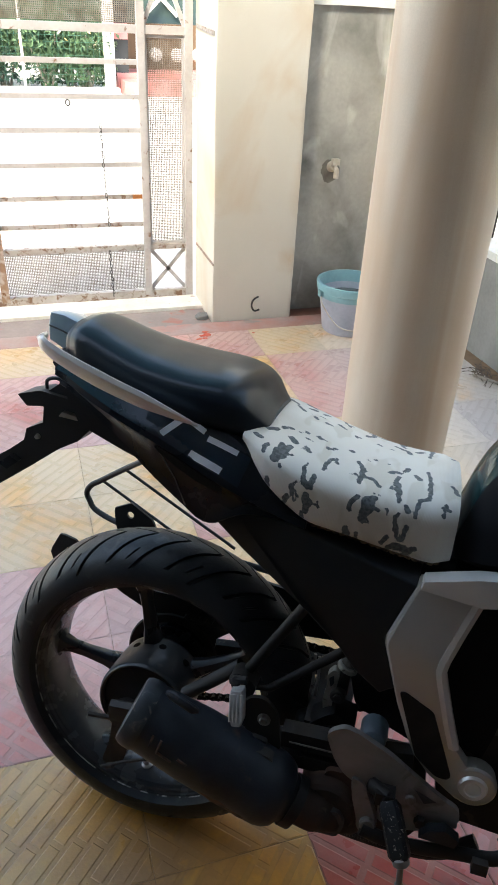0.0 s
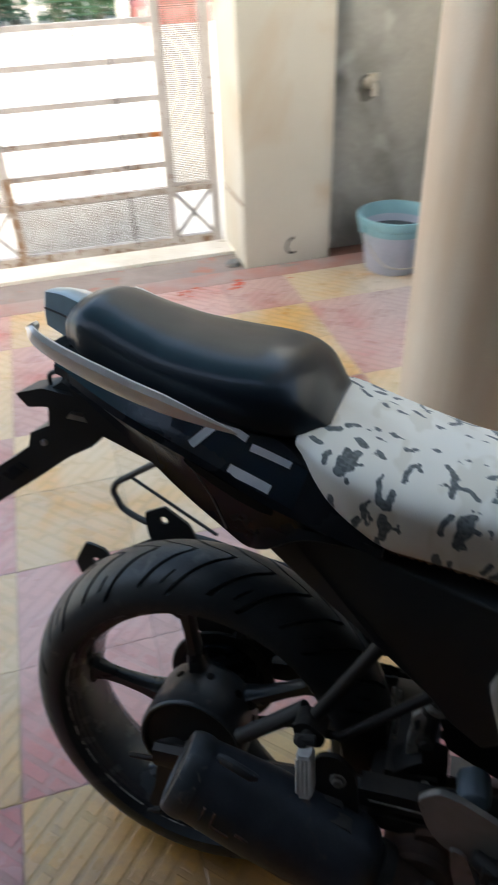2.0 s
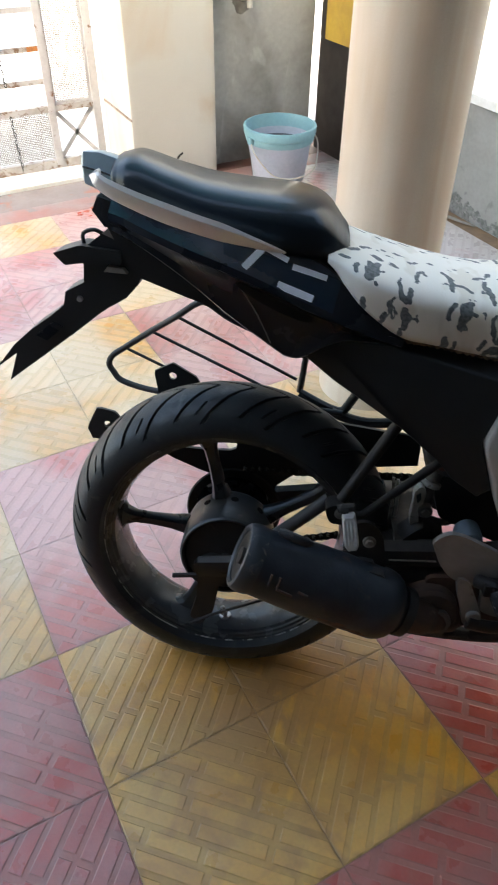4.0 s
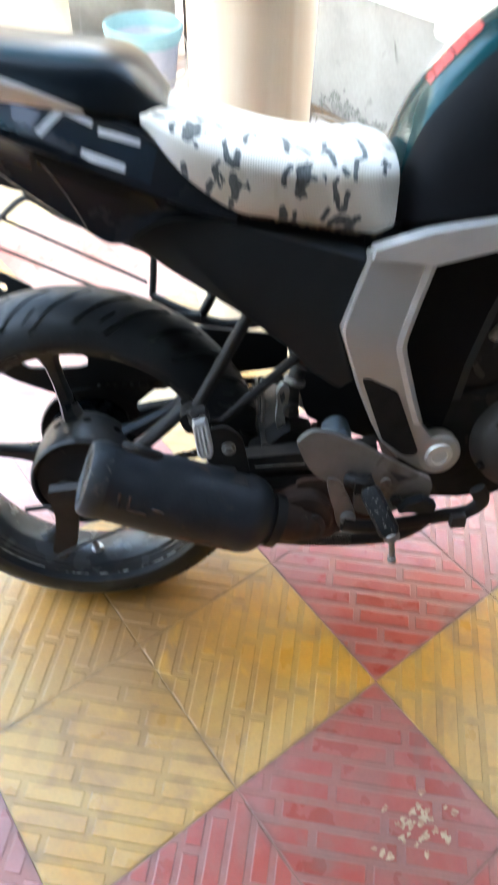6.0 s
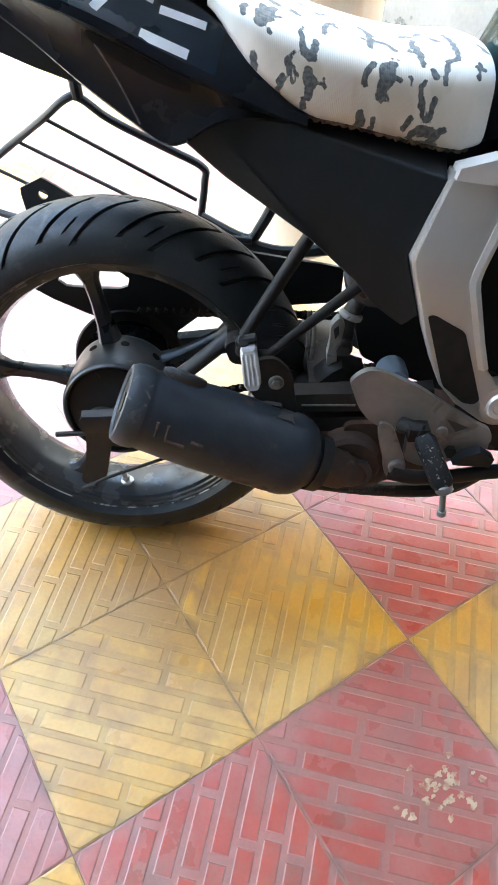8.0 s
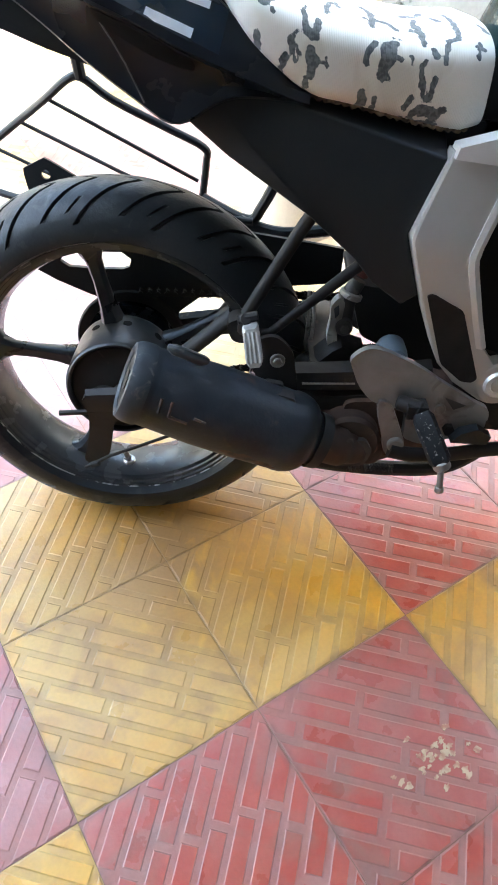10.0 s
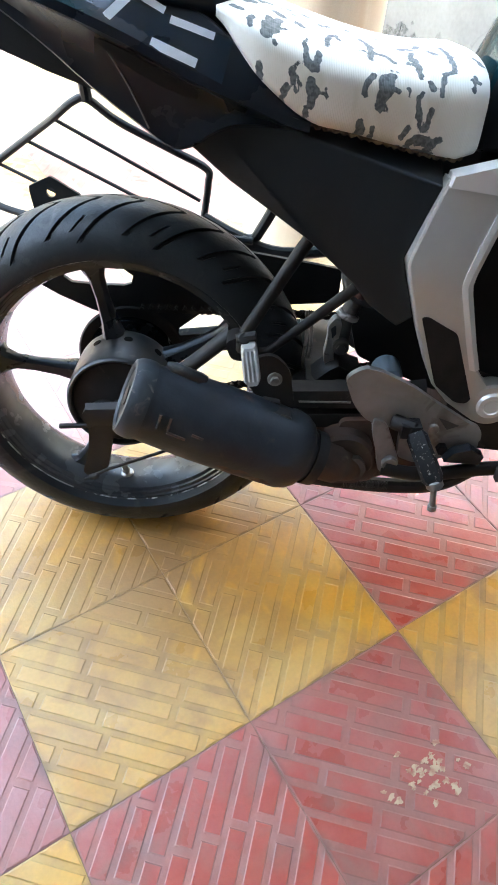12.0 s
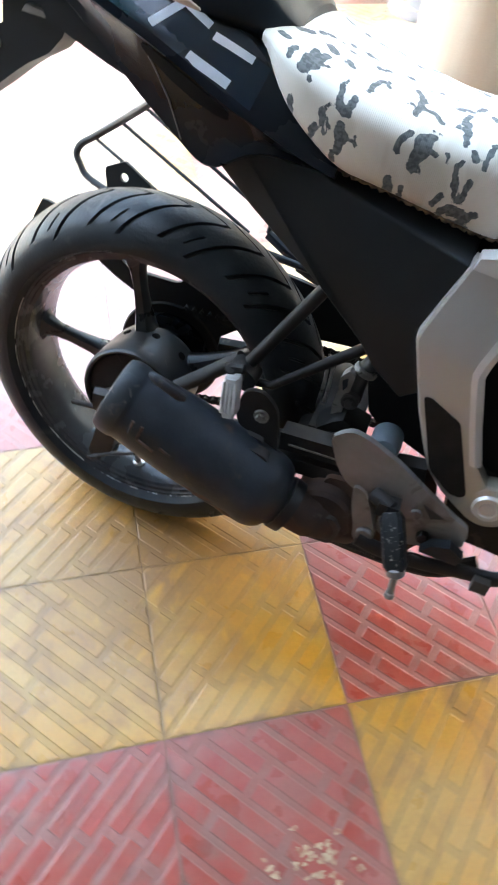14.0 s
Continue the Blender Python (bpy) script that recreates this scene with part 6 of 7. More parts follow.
for s in (-1, 1):
    fairing = part("tail_fairing", fairing_mesh(s), GLOSS_BLACK, bike, "gloss black tail fairing with a dark blue band")
    if s < 0:
        sticker([(-0.005, 0.868), (0.160, 0.822), (0.150, 0.783), (0.000, 0.846)], 0.0022, DECAL_BLUE, fairing, ("decal_band", "dark blue decal band"))
        for quad in (bar_quad((0.026, 0.838), (0.056, 0.864), 0.0095), bar_quad((0.050, 0.861), (0.086, 0.845), 0.0065), bar_quad((0.092, 0.838), (0.140, 0.825), 0.0070), bar_quad((0.073, 0.819), (0.122, 0.801), 0.0085)):
            sticker(quad, 0.0034, DECAL_WHITE, fairing, ("decal_bar", "white vinyl bar"), 4)
    # a black strip on the panel paints the shade inside its slot
    slot = [(0.016, 0.817, 0.813), (0.024, 0.816, 0.805), (0.05, 0.806, 0.789), (0.08, 0.793, 0.775), (0.108, 0.781, 0.766), (0.124, 0.773, 0.764)]
    part("panel_slot", loft([[(x, s * (fairing_low(x, z) + 0.0012), z) for z in (a, 0.75 * a + 0.25 * b, 0.5 * a + 0.5 * b, 0.25 * a + 0.75 * b, b)] + [(x, s * (fairing_low(x, z) - 0.006), z) for z in (b, a)] for x, a, b in slot]), SLOT_SHADE, fairing, "slot drawn as a black strip, shade in its colour")
    part("panel_seam", tube([(x, s * (fairing_low(x, z) + 0.0004), z) for x, z in ((0.024, 0.806), (0.035, 0.788), (0.047, 0.766), (0.058, 0.744), (0.066, 0.727))], 0.0011, 6), SEAM_GREY, fairing, "thin pale seam")
part("tail_cap", loft([[(x, y * w, z0 + (z1 - z0) * k) for y, k in ((-1, 0.0), (-1.04, 0.5), (-0.96, 0.97), (-0.85, 1.0), (-0.2, 0.97), (0.5, 0.86), (1, 0.70), (1, 0.0))] for x, w, z0, z1 in ((-0.219, 0.034, 0.932, 0.957), (-0.215, 0.038, 0.922, 0.966), (-0.190, 0.042, 0.912, 0.966), (-0.160, 0.046, 0.900, 0.958), (-0.130, 0.048, 0.893, 0.944))]), CAP_SKY_TINT, bike, "glossy tail cap, blue-grey sky reflection put into its colour", 25)
part("tail_cap_side", plate([(-0.186, 0.913), (-0.170, 0.908), (-0.130, 0.897), (-0.10, 0.888), (-0.10, 0.842), (-0.155, 0.872)], -0.086, 0.086, 0.004), BLACK_PLASTIC, bike)
part("tail_cap_line", tube([(-0.2155, -0.0398, 0.945), (-0.190, -0.0440, 0.940), (-0.158, -0.0482, 0.930)], 0.0014, 6), RUBBER, bike)




# seats
def seat_ring(x, top, low, half, power=0.55, crown=0.008, n=40):
    ring = []
    for k in range(n):
        t = 2 * math.pi * k / n
        c, s = math.cos(t), math.sin(t)
        y = half * math.copysign(abs(c) ** power, c)
        z = (top + low) / 2 + (top - low) / 2 * math.copysign(abs(s) ** power, s)
        if s > 0:
            z += crown * (1 - (y / half) ** 2)
        ring.append((x, y, z))
    return ring


def seat_mesh(table, steps, power, crown, around=40):
    rings = []
    x0, x1 = table[0][0], table[-1][0]
    for i in range(steps + 1):
        u = i / steps
        x = x0 + (x1 - x0) * (0.5 - 0.5 * math.cos(math.pi * u))
        top, low, half = smooth_eased(table, x)
        rings.append(seat_ring(x, top, low, half, power, crown, around))
    return loft(rings)


part("pillion_seat", seat_mesh([(-0.168, 0.943, 0.915, 0.064), (-0.163, 0.956, 0.900, 0.080), (-0.140, 0.957, 0.888, 0.091), (-0.10, 0.942, 0.874, 0.101), (-0.04, 0.926, 0.856, 0.113), (0.03, 0.918, 0.844, 0.123), (0.085, 0.915, 0.836, 0.126), (0.115, 0.910, 0.833, 0.122), (0.138, 0.900, 0.832, 0.114), (0.155, 0.885, 0.832, 0.103), (0.166, 0.864, 0.834, 0.089), (0.171, 0.846, 0.838, 0.070)], 52, 0.54, 0.012), SEAT_VINYL, bike, "black leatherette pillion seat")
RIDER_SEAT = [(0.140, 0.852, 0.846, 0.110), (0.152, 0.852, 0.830, 0.132), (0.172, 0.847, 0.800, 0.148), (0.20, 0.838, 0.772, 0.154), (0.25, 0.824, 0.737, 0.154), (0.30, 0.812, 0.729, 0.148), (0.35, 0.803, 0.717, 0.139), (0.40, 0.801, 0.706, 0.132), (0.43, 0.803, 0.700, 0.128), (0.450, 0.802, 0.700, 0.124), (0.457, 0.792, 0.712, 0.112)]
cloth = part("rider_seat", seat_mesh(RIDER_SEAT, 150, 0.42, 0.014, 160), CAMO, bike, "white cloth seat cover with grey camouflage blotches")
print_blotches(cloth)


def seat_hem(s):
    """The puckered hem that closes the cover's lower edge."""
    rng = random.Random(12)
    pts, radii = [], []
    for i in range(90):
        x = 0.158 + 0.285 * i / 89
        top, low, half = smooth_eased(RIDER_SEAT, x)
        pts.append(Vector((x, s * 0.885 * half, (top + low) / 2 - 0.850 * (top - low) / 2 + 0.0016 * math.sin(i * 1.9) + rng.uniform(-0.001, 0.001))))
        radii.append(0.0022 + 0.0011 * abs(math.sin(i * 1.3)))
    return tube(pts, radii, 7)


for s in (-1, 1):
    part("hem", seat_hem(s), HEM, cloth, "soiled puckered hem")
part("seat_base", plate([(0.15, 0.832), (0.20, 0.774), (0.25, 0.742), (0.43, 0.708), (0.455, 0.722), (0.44, 0.76), (0.2, 0.80)], -0.105, 0.105, 0.004), BLACK_PLASTIC, bike)


def grab_rail(s, drop):
    """A slim blade with two facets, long-pointed in front and bent in at its rear tip."""
    pts = curve_points([(0.082, s * 0.150, 0.861), (0.040, s * 0.153, 0.873), (0.000, s * 0.154, 0.884), (-0.055, s * 0.153, 0.899), (-0.110, s * 0.151, 0.917), (-0.150, s * 0.148, 0.933), (-0.168, s * 0.144, 0.945), (-0.167, s * 0.132, 0.951)], 7)
    for p in pts:
        p.z += drop
        p.y *= 1 + 4 * drop
    k = len(pts) - 1
    wide = ((0.0, 0.0015), (0.12, 0.0080), (0.30, 0.0150), (0.48, 0.0162), (0.70, 0.0135), (0.86, 0.0100), (1.0, 0.0060))
    return tube(pts, [eased(wide, i / k)[0] for i in range(k + 1)], 8, flat=0.5, flat_axis=(0, 1, -0.5 * s))


for s, drop in ((-1, 0.0), (1, -0.013)):
    part("grab_rail", grab_rail(s, drop), RAIL_SILVER, bike, "silver grab rail")

# silver side cover
COVER_ROWS = [(0.423, 0.695, 0.509, 0.678, 0.1475), (0.406, 0.645, 0.493, 0.625, 0.1535), (0.393, 0.603, 0.481, 0.581, 0.1580), (0.391, 0.590, 0.479, 0.566, 0.1588), (0.395, 0.577, 0.482, 0.553, 0.1585), (0.424, 0.494, 0.505, 0.482, 0.1560), (0.446, 0.443, 0.521, 0.438, 0.1542), (0.463, 0.410, 0.540, 0.415, 0.1535), (0.490, 0.381, 0.560, 0.400, 0.1530), (0.534, 0.352, 0.566, 0.364, 0.1528), (0.546, 0.349, 0.560, 0.351, 0.1520)]


def cover_mesh(s):
    """The forked cover: a bent blade with rolled edges, bowed across."""
    rings = []
    for lx, lz, rx, rz, y in COVER_ROWS:
        ring = []
        for u, d in ((0.0, -0.024), (0.0, -0.006), (0.012, -0.002), (0.05, 0.0), (0.25, 0.0012), (0.5, 0.0016), (0.75, 0.0012), (0.90, 0.0), (0.985, -0.001), (1.0, -0.006), (1.0, -0.024)):
            ring.append((lx + (rx - lx) * u, s * (y + d), lz + (rz - lz) * u))
        rings.append(ring)
    return loft(rings)


SIDE_UP = [(0.424, 0.688), (0.427, 0.701), (0.497, 0.721), (0.641, 0.744), (0.80, 0.764), (0.80, 0.735), (0.648, 0.713), (0.508, 0.680)]
for s in (-1, 1):
    boss = lathe([(0.0, 0.128), (0.034, 0.128), (0.0355, 0.146), (0.0345, 0.1515), (0.031, 0.1545), (0.0, 0.1548)], 48, (0.556, 0, 0.381))
    low = part("frame_cover", join(cover_mesh(s), boss if s > 0 else mirrored(boss)), SILVER, bike, "satin silver frame cover", 22)
    part("upper_cover", plate(SIDE_UP, *sorted((s * 0.158, s * 0.128)), 0.006, segments=3), SILVER_LIGHT, bike, "bright silver upper cover")
    # lighter silver paints the light that this edge bevel catches
    band = [[(rx - 0.012, s * (y + 0.0022), rz + 0.002), (rx - 0.004, s * (y + 0.0028), rz + 0.0007), (rx + 0.004, s * (y - 0.004), rz), (rx + 0.004, s * (y - 0.022), rz), (rx - 0.012, s * (y - 0.012), rz + 0.002)] for lx, lz, rx, rz, y in COVER_ROWS[:7]]
    part("edge_band", loft(band), SILVER_LIGHT, low, "edge bevel in lighter silver, the light it catches painted in")
    grille = part("grille", plate(rounded([(0.425, 0.518), (0.434, 0.520), (0.478, 0.497), (0.522, 0.392), (0.516, 0.385), (0.500, 0.386), (0.465, 0.414)], 0.006), *sorted((s * 0.1580, s * 0.146)), 0.0010, lean=lambda x, z: s * max(0.0, (z - 0.40)) * 0.022), GRILLE, low, "dark perforated insert")
    part("bolt_ring", lathe([(0.010, 0.1545), (0.013, 0.1590), (0.019, 0.1590), (0.022, 0.1545)], 36, (0.556, 0, 0.381), closed=True) if s > 0 else mirrored(lathe([(0.010, 0.1545), (0.013, 0.1590), (0.019, 0.1590), (0.022, 0.1545)], 36, (0.556, 0, 0.381), closed=True)), SILVER_LIGHT, low, "polished bolt ring")
    part("bolt", cylinder((0.556, s * 0.150, 0.381), (0.556, s * 0.1580, 0.381), 0.0125, 20, 0.002), SILVER_LIGHT, low)
    part("inner_shroud", plate([(0.480, 0.700), (0.640, 0.730), (0.626, 0.675), (0.600, 0.600), (0.580, 0.520), (0.570, 0.450), (0.562, 0.415), (0.515, 0.430), (0.470, 0.560)], *sorted((s * 0.128, s * 0.112)), 0.004), TANK_BLACK, bike, "matt black shroud")
    part("shroud_edge", loft([[(x, s * 0.1265, z), (x + 0.017, s * 0.118, z - 0.003), (x + 0.017, s * 0.108, z - 0.003), (x, s * 0.113, z)] for x, z in ((0.640, 0.728), (0.626, 0.675), (0.600, 0.600), (0.580, 0.520), (0.571, 0.460))]), BLACK_PLASTIC, bike, "black sloping edge of the shroud")

# tank
TANK = [(0.464, 0.735, 0.046, 0.716, 0.092), (0.474, 0.790, 0.046, 0.717, 0.106), (0.487, 0.832, 0.048, 0.718, 0.117), (0.503, 0.862, 0.051, 0.720, 0.126), (0.526, 0.891, 0.055, 0.724, 0.132), (0.568, 0.934, 0.062, 0.730, 0.139),
        (0.628, 0.976, 0.074, 0.746, 0.146), (0.70, 1.006, 0.090, 0.757, 0.155), (0.78, 1.022, 0.106, 0.77, 0.165), (0.88, 1.008, 0.110, 0.78, 0.168), (0.96, 0.970, 0.090, 0.80, 0.150), (1.0, 0.92, 0.06, 0.82, 0.11)]


def splined(rows, steps):
    """Rows of numbers, with smooth ones set between them."""
    out, k = [], len(rows)
    for i in range(k - 1):
        p0, p1, p2, p3 = (np.array(rows[min(max(j, 0), k - 1)]) for j in (i - 1, i, i + 1, i + 2))
        for s in range(steps):
            t = s / steps
            out.append(0.5 * (2 * p1 + (p2 - p0) * t + (2 * p0 - 5 * p1 + 4 * p2 - p3) * t * t + (3 * p1 - p0 - 3 * p2 + p3) * t ** 3))
    return out + [np.array(rows[-1])]


def tank_rings(kind):
    rings = []
    for x, crest, w, low, wl in splined(TANK, 5):
        drop = min(0.017, 0.24 * (crest - low))
        wide, edge = w + 0.85 * drop, crest - drop
        h, d = edge - low, wl - wide
        if kind == "top":
            half = [(-wide, edge), (-w - 0.35 * drop, crest - 0.42 * drop), (-w * 0.9, crest - 0.003), (-w * 0.5, crest + 0.009), (0, crest + 0.013)]
            ring = half + [(-y, z) for y, z in half[-2::-1]] + [(w * 0.5, low + 0.6 * h), (-w * 0.5, low + 0.6 * h)]
        else:
            half = [(-wl * 0.93, low), (-wl, low + 0.08 * h), (-wl + 0.10 * d, low + 0.38 * h), (-wl + 0.34 * d, low + 0.68 * h), (-wl + 0.72 * d, low + 0.90 * h), (-wide - 0.0015, edge - 0.001), (-wide + 0.006, edge + 0.002)]
            ring = half + [(-y, z) for y, z in half[::-1]]
        rings.append([(x, y, z) for y, z in ring])
    return rings


tank = part("fuel_tank", loft(tank_rings("side")), TANK_BLACK, bike, "matt black fuel tank with a glossy top, teal reflections painted in")
part("tank_top", loft(tank_rings("top")), TANK_TEAL_SHEEN, tank, "glossy tank top with its teal reflections put into the colour")


def tank_strip(u0, u1, a0, a1, lift):
    """A thin patch on the tank's shoulder: u runs along the tank, a from its outer edge to its crown."""
    bm = bmesh.new()
    rows = splined(TANK, 40)
    grid = []
    for i in range(7):
        u = u0 + (u1 - u0) * i / 6
        x, crest, w, low, wl = rows[min(int(u * 40), len(rows) - 1)]
        line = []
        for j in range(4):
            a = a0 + (a1 - a0) * j / 3
            line.append(bm.verts.new((x - 0.5 * lift, -w * (1 - a), crest + 0.013 - 0.018 * (1 - a) ** 2 + lift)))
        grid.append(line)
    for p, q in zip(grid, grid[1:]):
        for j in range(3):
            bm.faces.new((p[j], p[j + 1], q[j + 1], q[j]))
    return bm


for i in range(5):
    part("decal_bar", tank_strip(3.15 + 0.36 * i, 3.47 + 0.36 * i, 0.42, 0.92, 0.0010), DECAL_RED, tank, "red vinyl bar")

# tail: mudguard, lamp, plate holder
part("tail_underside", plate([(-0.180, 0.912), (-0.185, 0.885), (-0.140, 0.800), (-0.06, 0.770), (0.05, 0.735), (0.05, 0.80), (-0.08, 0.868)], -0.075, 0.075, 0.006), BLACK_PLASTIC, bike)
part("tail_lamp", plate([(-0.196, 0.908), (-0.206, 0.886), (-0.188, 0.862), (-0.17, 0.87), (-0.175, 0.905)], -0.045, 0.045, 0.008), GLASS_DARK, bike, "dark tail lamp lens")
part("number_plate_bracket", plate(rounded([(-0.274, 0.820), (-0.232, 0.833), (-0.170, 0.826), (-0.170, 0.806), (-0.232, 0.806), (-0.256, 0.802)], 0.004), -0.040, 0.012, 0.003), BLACK_PLASTIC, bike, "black plate bracket")
part("rear_mudguard", plate([(-0.229, 0.826), (-0.198, 0.850), (-0.128, 0.818), (-0.146, 0.774), (-0.166, 0.752), (-0.197, 0.734), (-0.214, 0.722), (-0.253, 0.691), (-0.373, 0.601), (-0.356, 0.650), (-0.396, 0.620), (-0.358, 0.665), (-0.324, 0.694), (-0.294, 0.715), (-0.268, 0.736), (-0.263, 0.758), (-0.232, 0.774)], -0.030, 0.022, 0.004), BLACK_PLASTIC, bike, "black rear mudguard flap with a stepped edge")
part("mudguard_gloss", plate([(-0.318, 0.684), (-0.288, 0.708), (-0.272, 0.700), (-0.300, 0.676)], -0.0335, -0.028, 0.002), GLOSS_BLACK, bike)
part("plate_lamp", plate([(-0.196, 0.795), (-0.190, 0.803), (-0.166, 0.800), (-0.160, 0.793)], -0.042, -0.028, 0.003), STEEL, bike, "small pale plate lamp")
part("reflector", lathe([(0.0, -0.006), (0.004, -0.006), (0.005, 0.0), (0.0, 0.0)], 12, (-0.240, -0.031, 0.748)), STEEL, bike, "small bright screw")
part("wire_loop", tube(curve_points([(-0.228, -0.02, 0.826), (-0.230, -0.02, 0.846), (-0.212, -0.02, 0.853), (-0.196, -0.02, 0.845)], 5), 0.0032, 8), RUBBER, bike)

# dress guard on the far side
guard = part("dress_guard", tube(curve_points([(0.116, 0.165, 0.520), (0.122, 0.165, 0.575), (0.118, 0.165, 0.598), (0.06, 0.165, 0.625), (-0.02, 0.162, 0.662), (-0.062, 0.155, 0.692), (-0.085, 0.158, 0.688), (-0.124, 0.175, 0.657), (-0.181, 0.207, 0.614), (-0.240, 0.225, 0.570), (-0.266, 0.228, 0.551), (-0.275, 0.227, 0.533), (-0.267, 0.224, 0.518), (-0.246, 0.218, 0.499), (-0.173, 0.200, 0.489), (-0.06, 0.17, 0.500), (0.02, 0.15, 0.50), (0.20, 0.13, 0.495)], 5), 0.0062, 10), BLACK_PLASTIC, bike, "black tubular dress guard")
for p, q in (((-0.124, 0.175, 0.657), (0.109, 0.166, 0.545)), ((-0.181, 0.207, 0.614), (0.080, 0.170, 0.508)), ((-0.240, 0.225, 0.570), (-0.057, 0.195, 0.499))):
    part("guard_wire", tube([p, q], 0.0032, 8), BLACK_PLASTIC, guard)
part("guard_stay", tube([(-0.064, 0.155, 0.692), (-0.070, 0.13, 0.79)], 0.009, 10), BLACK_PLASTIC, guard)
part("guard_stay", tube(curve_points([(0.116, 0.160, 0.520), (0.19, 0.145, 0.492), (0.215, 0.135, 0.52), (0.25, 0.12, 0.60)], 5), 0.009, 10), BLACK_PLASTIC, guard)
part("guard_stay", tube(curve_points([(0.18, 0.14, 0.492), (0.25, 0.13, 0.478), (0.36, 0.11, 0.50)], 5), 0.010, 10), BLACK_PLASTIC, guard)


def eyed_bracket(pts, hole, r, y0, y1):
    outer, inner = [], []
    k = 24
    c = Vector((hole[0], hole[1]))
    for i in range(k):
        t = 2 * math.pi * i / k
        way = Vector((math.cos(t), math.sin(t)))
        best = 9.0
        for a, b in zip(pts, pts[1:] + pts[:1]):
            a, b = Vector(a) - c, Vector(b) - c
            e = b - a
            det = way.x * -e.y + way.y * e.x
            if abs(det) > 1e-9:
                d = (a.x * -e.y + a.y * e.x) / det
                u = (way.x * a.y - way.y * a.x) / det
                if d > 0 and -1e-6 <= u <= 1 + 1e-6:
                    best = min(best, d)
        outer.append(tuple(c + way * best))
        inner.append(tuple(c + way * r))
    return ring_plate(outer, inner, y0, y1)


part("eye_bracket", eyed_bracket([(-0.158, 0.570), (-0.122, 0.588), (-0.075, 0.560), (-0.060, 0.520), (-0.150, 0.520)], (-0.123, 0.562), 0.0072, 0.112, 0.118), BLACK_PLASTIC, bike, "black steel bracket with a round eye")
part("eye_bracket", eyed_bracket([(-0.296, 0.444), (-0.273, 0.488), (-0.236, 0.479), (-0.215, 0.440), (-0.285, 0.415)], (-0.255, 0.452), 0.0072, 0.112, 0.118), BLACK_PLASTIC, bike, "black steel bracket with a round eye")
part("bracket_strip", tube([(-0.27, 0.120, 0.428), (-0.12, 0.122, 0.525), (0.05, 0.13, 0.505)], 0.010, 8, flat=0.3, flat_axis=(0, 1, 0)), BLACK_PLASTIC, bike)

# engine and front
part("crankcase", plate([(0.50, 0.42), (0.60, 0.46), (0.72, 0.50), (0.86, 0.46), (0.88, 0.35), (0.80, 0.285), (0.62, 0.262), (0.52, 0.270)], -0.105, 0.115, 0.03, segments=3), ENGINE_BLACK, bike, "dull black engine crankcase")
cover = part("clutch_cover", lathe([(0.0, -0.160), (0.026, -0.160), (0.028, -0.156), (0.031, -0.154), (0.055, -0.152), (0.072, -0.144), (0.080, -0.132), (0.083, -0.10), (0.0, -0.10)], 48, (0.703, 0, 0.380)), COVER_BLACK, bike, "dusty black clutch cover")
for k in range(6):
    a = k * 1.047 + 0.3
    part("cover_bolt", cylinder((0.70 + 0.074 * math.cos(a), -0.140, 0.375 + 0.074 * math.sin(a)), (0.70 + 0.074 * math.cos(a), -0.152, 0.375 + 0.074 * math.sin(a)), 0.006, 6, 0.001), GREASY, cover)
block = part("cylinder_block", box(0.722, 0.87, -0.06, 0.06, 0.455, 0.64, 0.008), ENGINE_BLACK, bike, "black finned cylinder")
for i in range(8):
    part("fin", box(0.702 + 0.004 * i, 0.885 + 0.004 * i, -0.085, 0.085, 0.485 + 0.019 * i, 0.496 + 0.019 * i, 0.003), ENGINE_BLACK, block)
part("carburettor", join(cylinder((0.58, -0.04, 0.56), (0.68, -0.03, 0.57), 0.030, 20, 0.004), box(0.60, 0.65, -0.065, -0.01, 0.50, 0.56, 0.006)), GREASY, bike, "greasy black carburettor")
part("cable", tube(curve_points([(0.62, -0.085, 0.50), (0.66, -0.105, 0.60), (0.72, -0.10, 0.68), (0.80, -0.06, 0.74)], 6), 0.006, 8), RUBBER, bike)
# added filler block, keeps the gap over the engine in the dark
part("air_box", box(0.600, 0.735, -0.098, 0.098, 0.470, 0.700, 0.014), LEG_BLACK, bike, "matt black block added to darken the gap behind the shroud")
part("hose_clip", cylinder((0.622, -0.108, 0.552), (0.636, -0.100, 0.566), 0.008, 12, 0.002), STEEL, bike, "bright hose clip")
part("throttle_lever", plate(rounded([(0.600, 0.512), (0.606, 0.516), (0.622, 0.494), (0.618, 0.488), (0.608, 0.496)], 0.002), -0.112, -0.106, 0.001), DUSTY_DARK, bike)
part("frame_spine", tube(curve_points([(0.42, 0.0, 0.60), (0.62, 0.0, 0.72), (0.98, 0.0, 0.85)], 5), 0.03, 12), BLACK_PLASTIC, bike)
part("down_tube", tube(curve_points([(0.98, 0.0, 0.80), (0.92, 0, 0.55), (0.86, 0, 0.30), (0.70, 0, 0.20)], 5), 0.022, 12), BLACK_PLASTIC, bike)
for s in (-1, 1):
    part("fork_leg", tube([(0.99, s * 0.095, 0.93), (1.31, s * 0.095, 0.30)], [0.020, 0.026], 16), BLACK_PLASTIC, bike)
part("fork_yoke", box(0.955, 1.03, -0.12, 0.12, 0.86, 0.90, 0.01), BLACK_PLASTIC, bike)
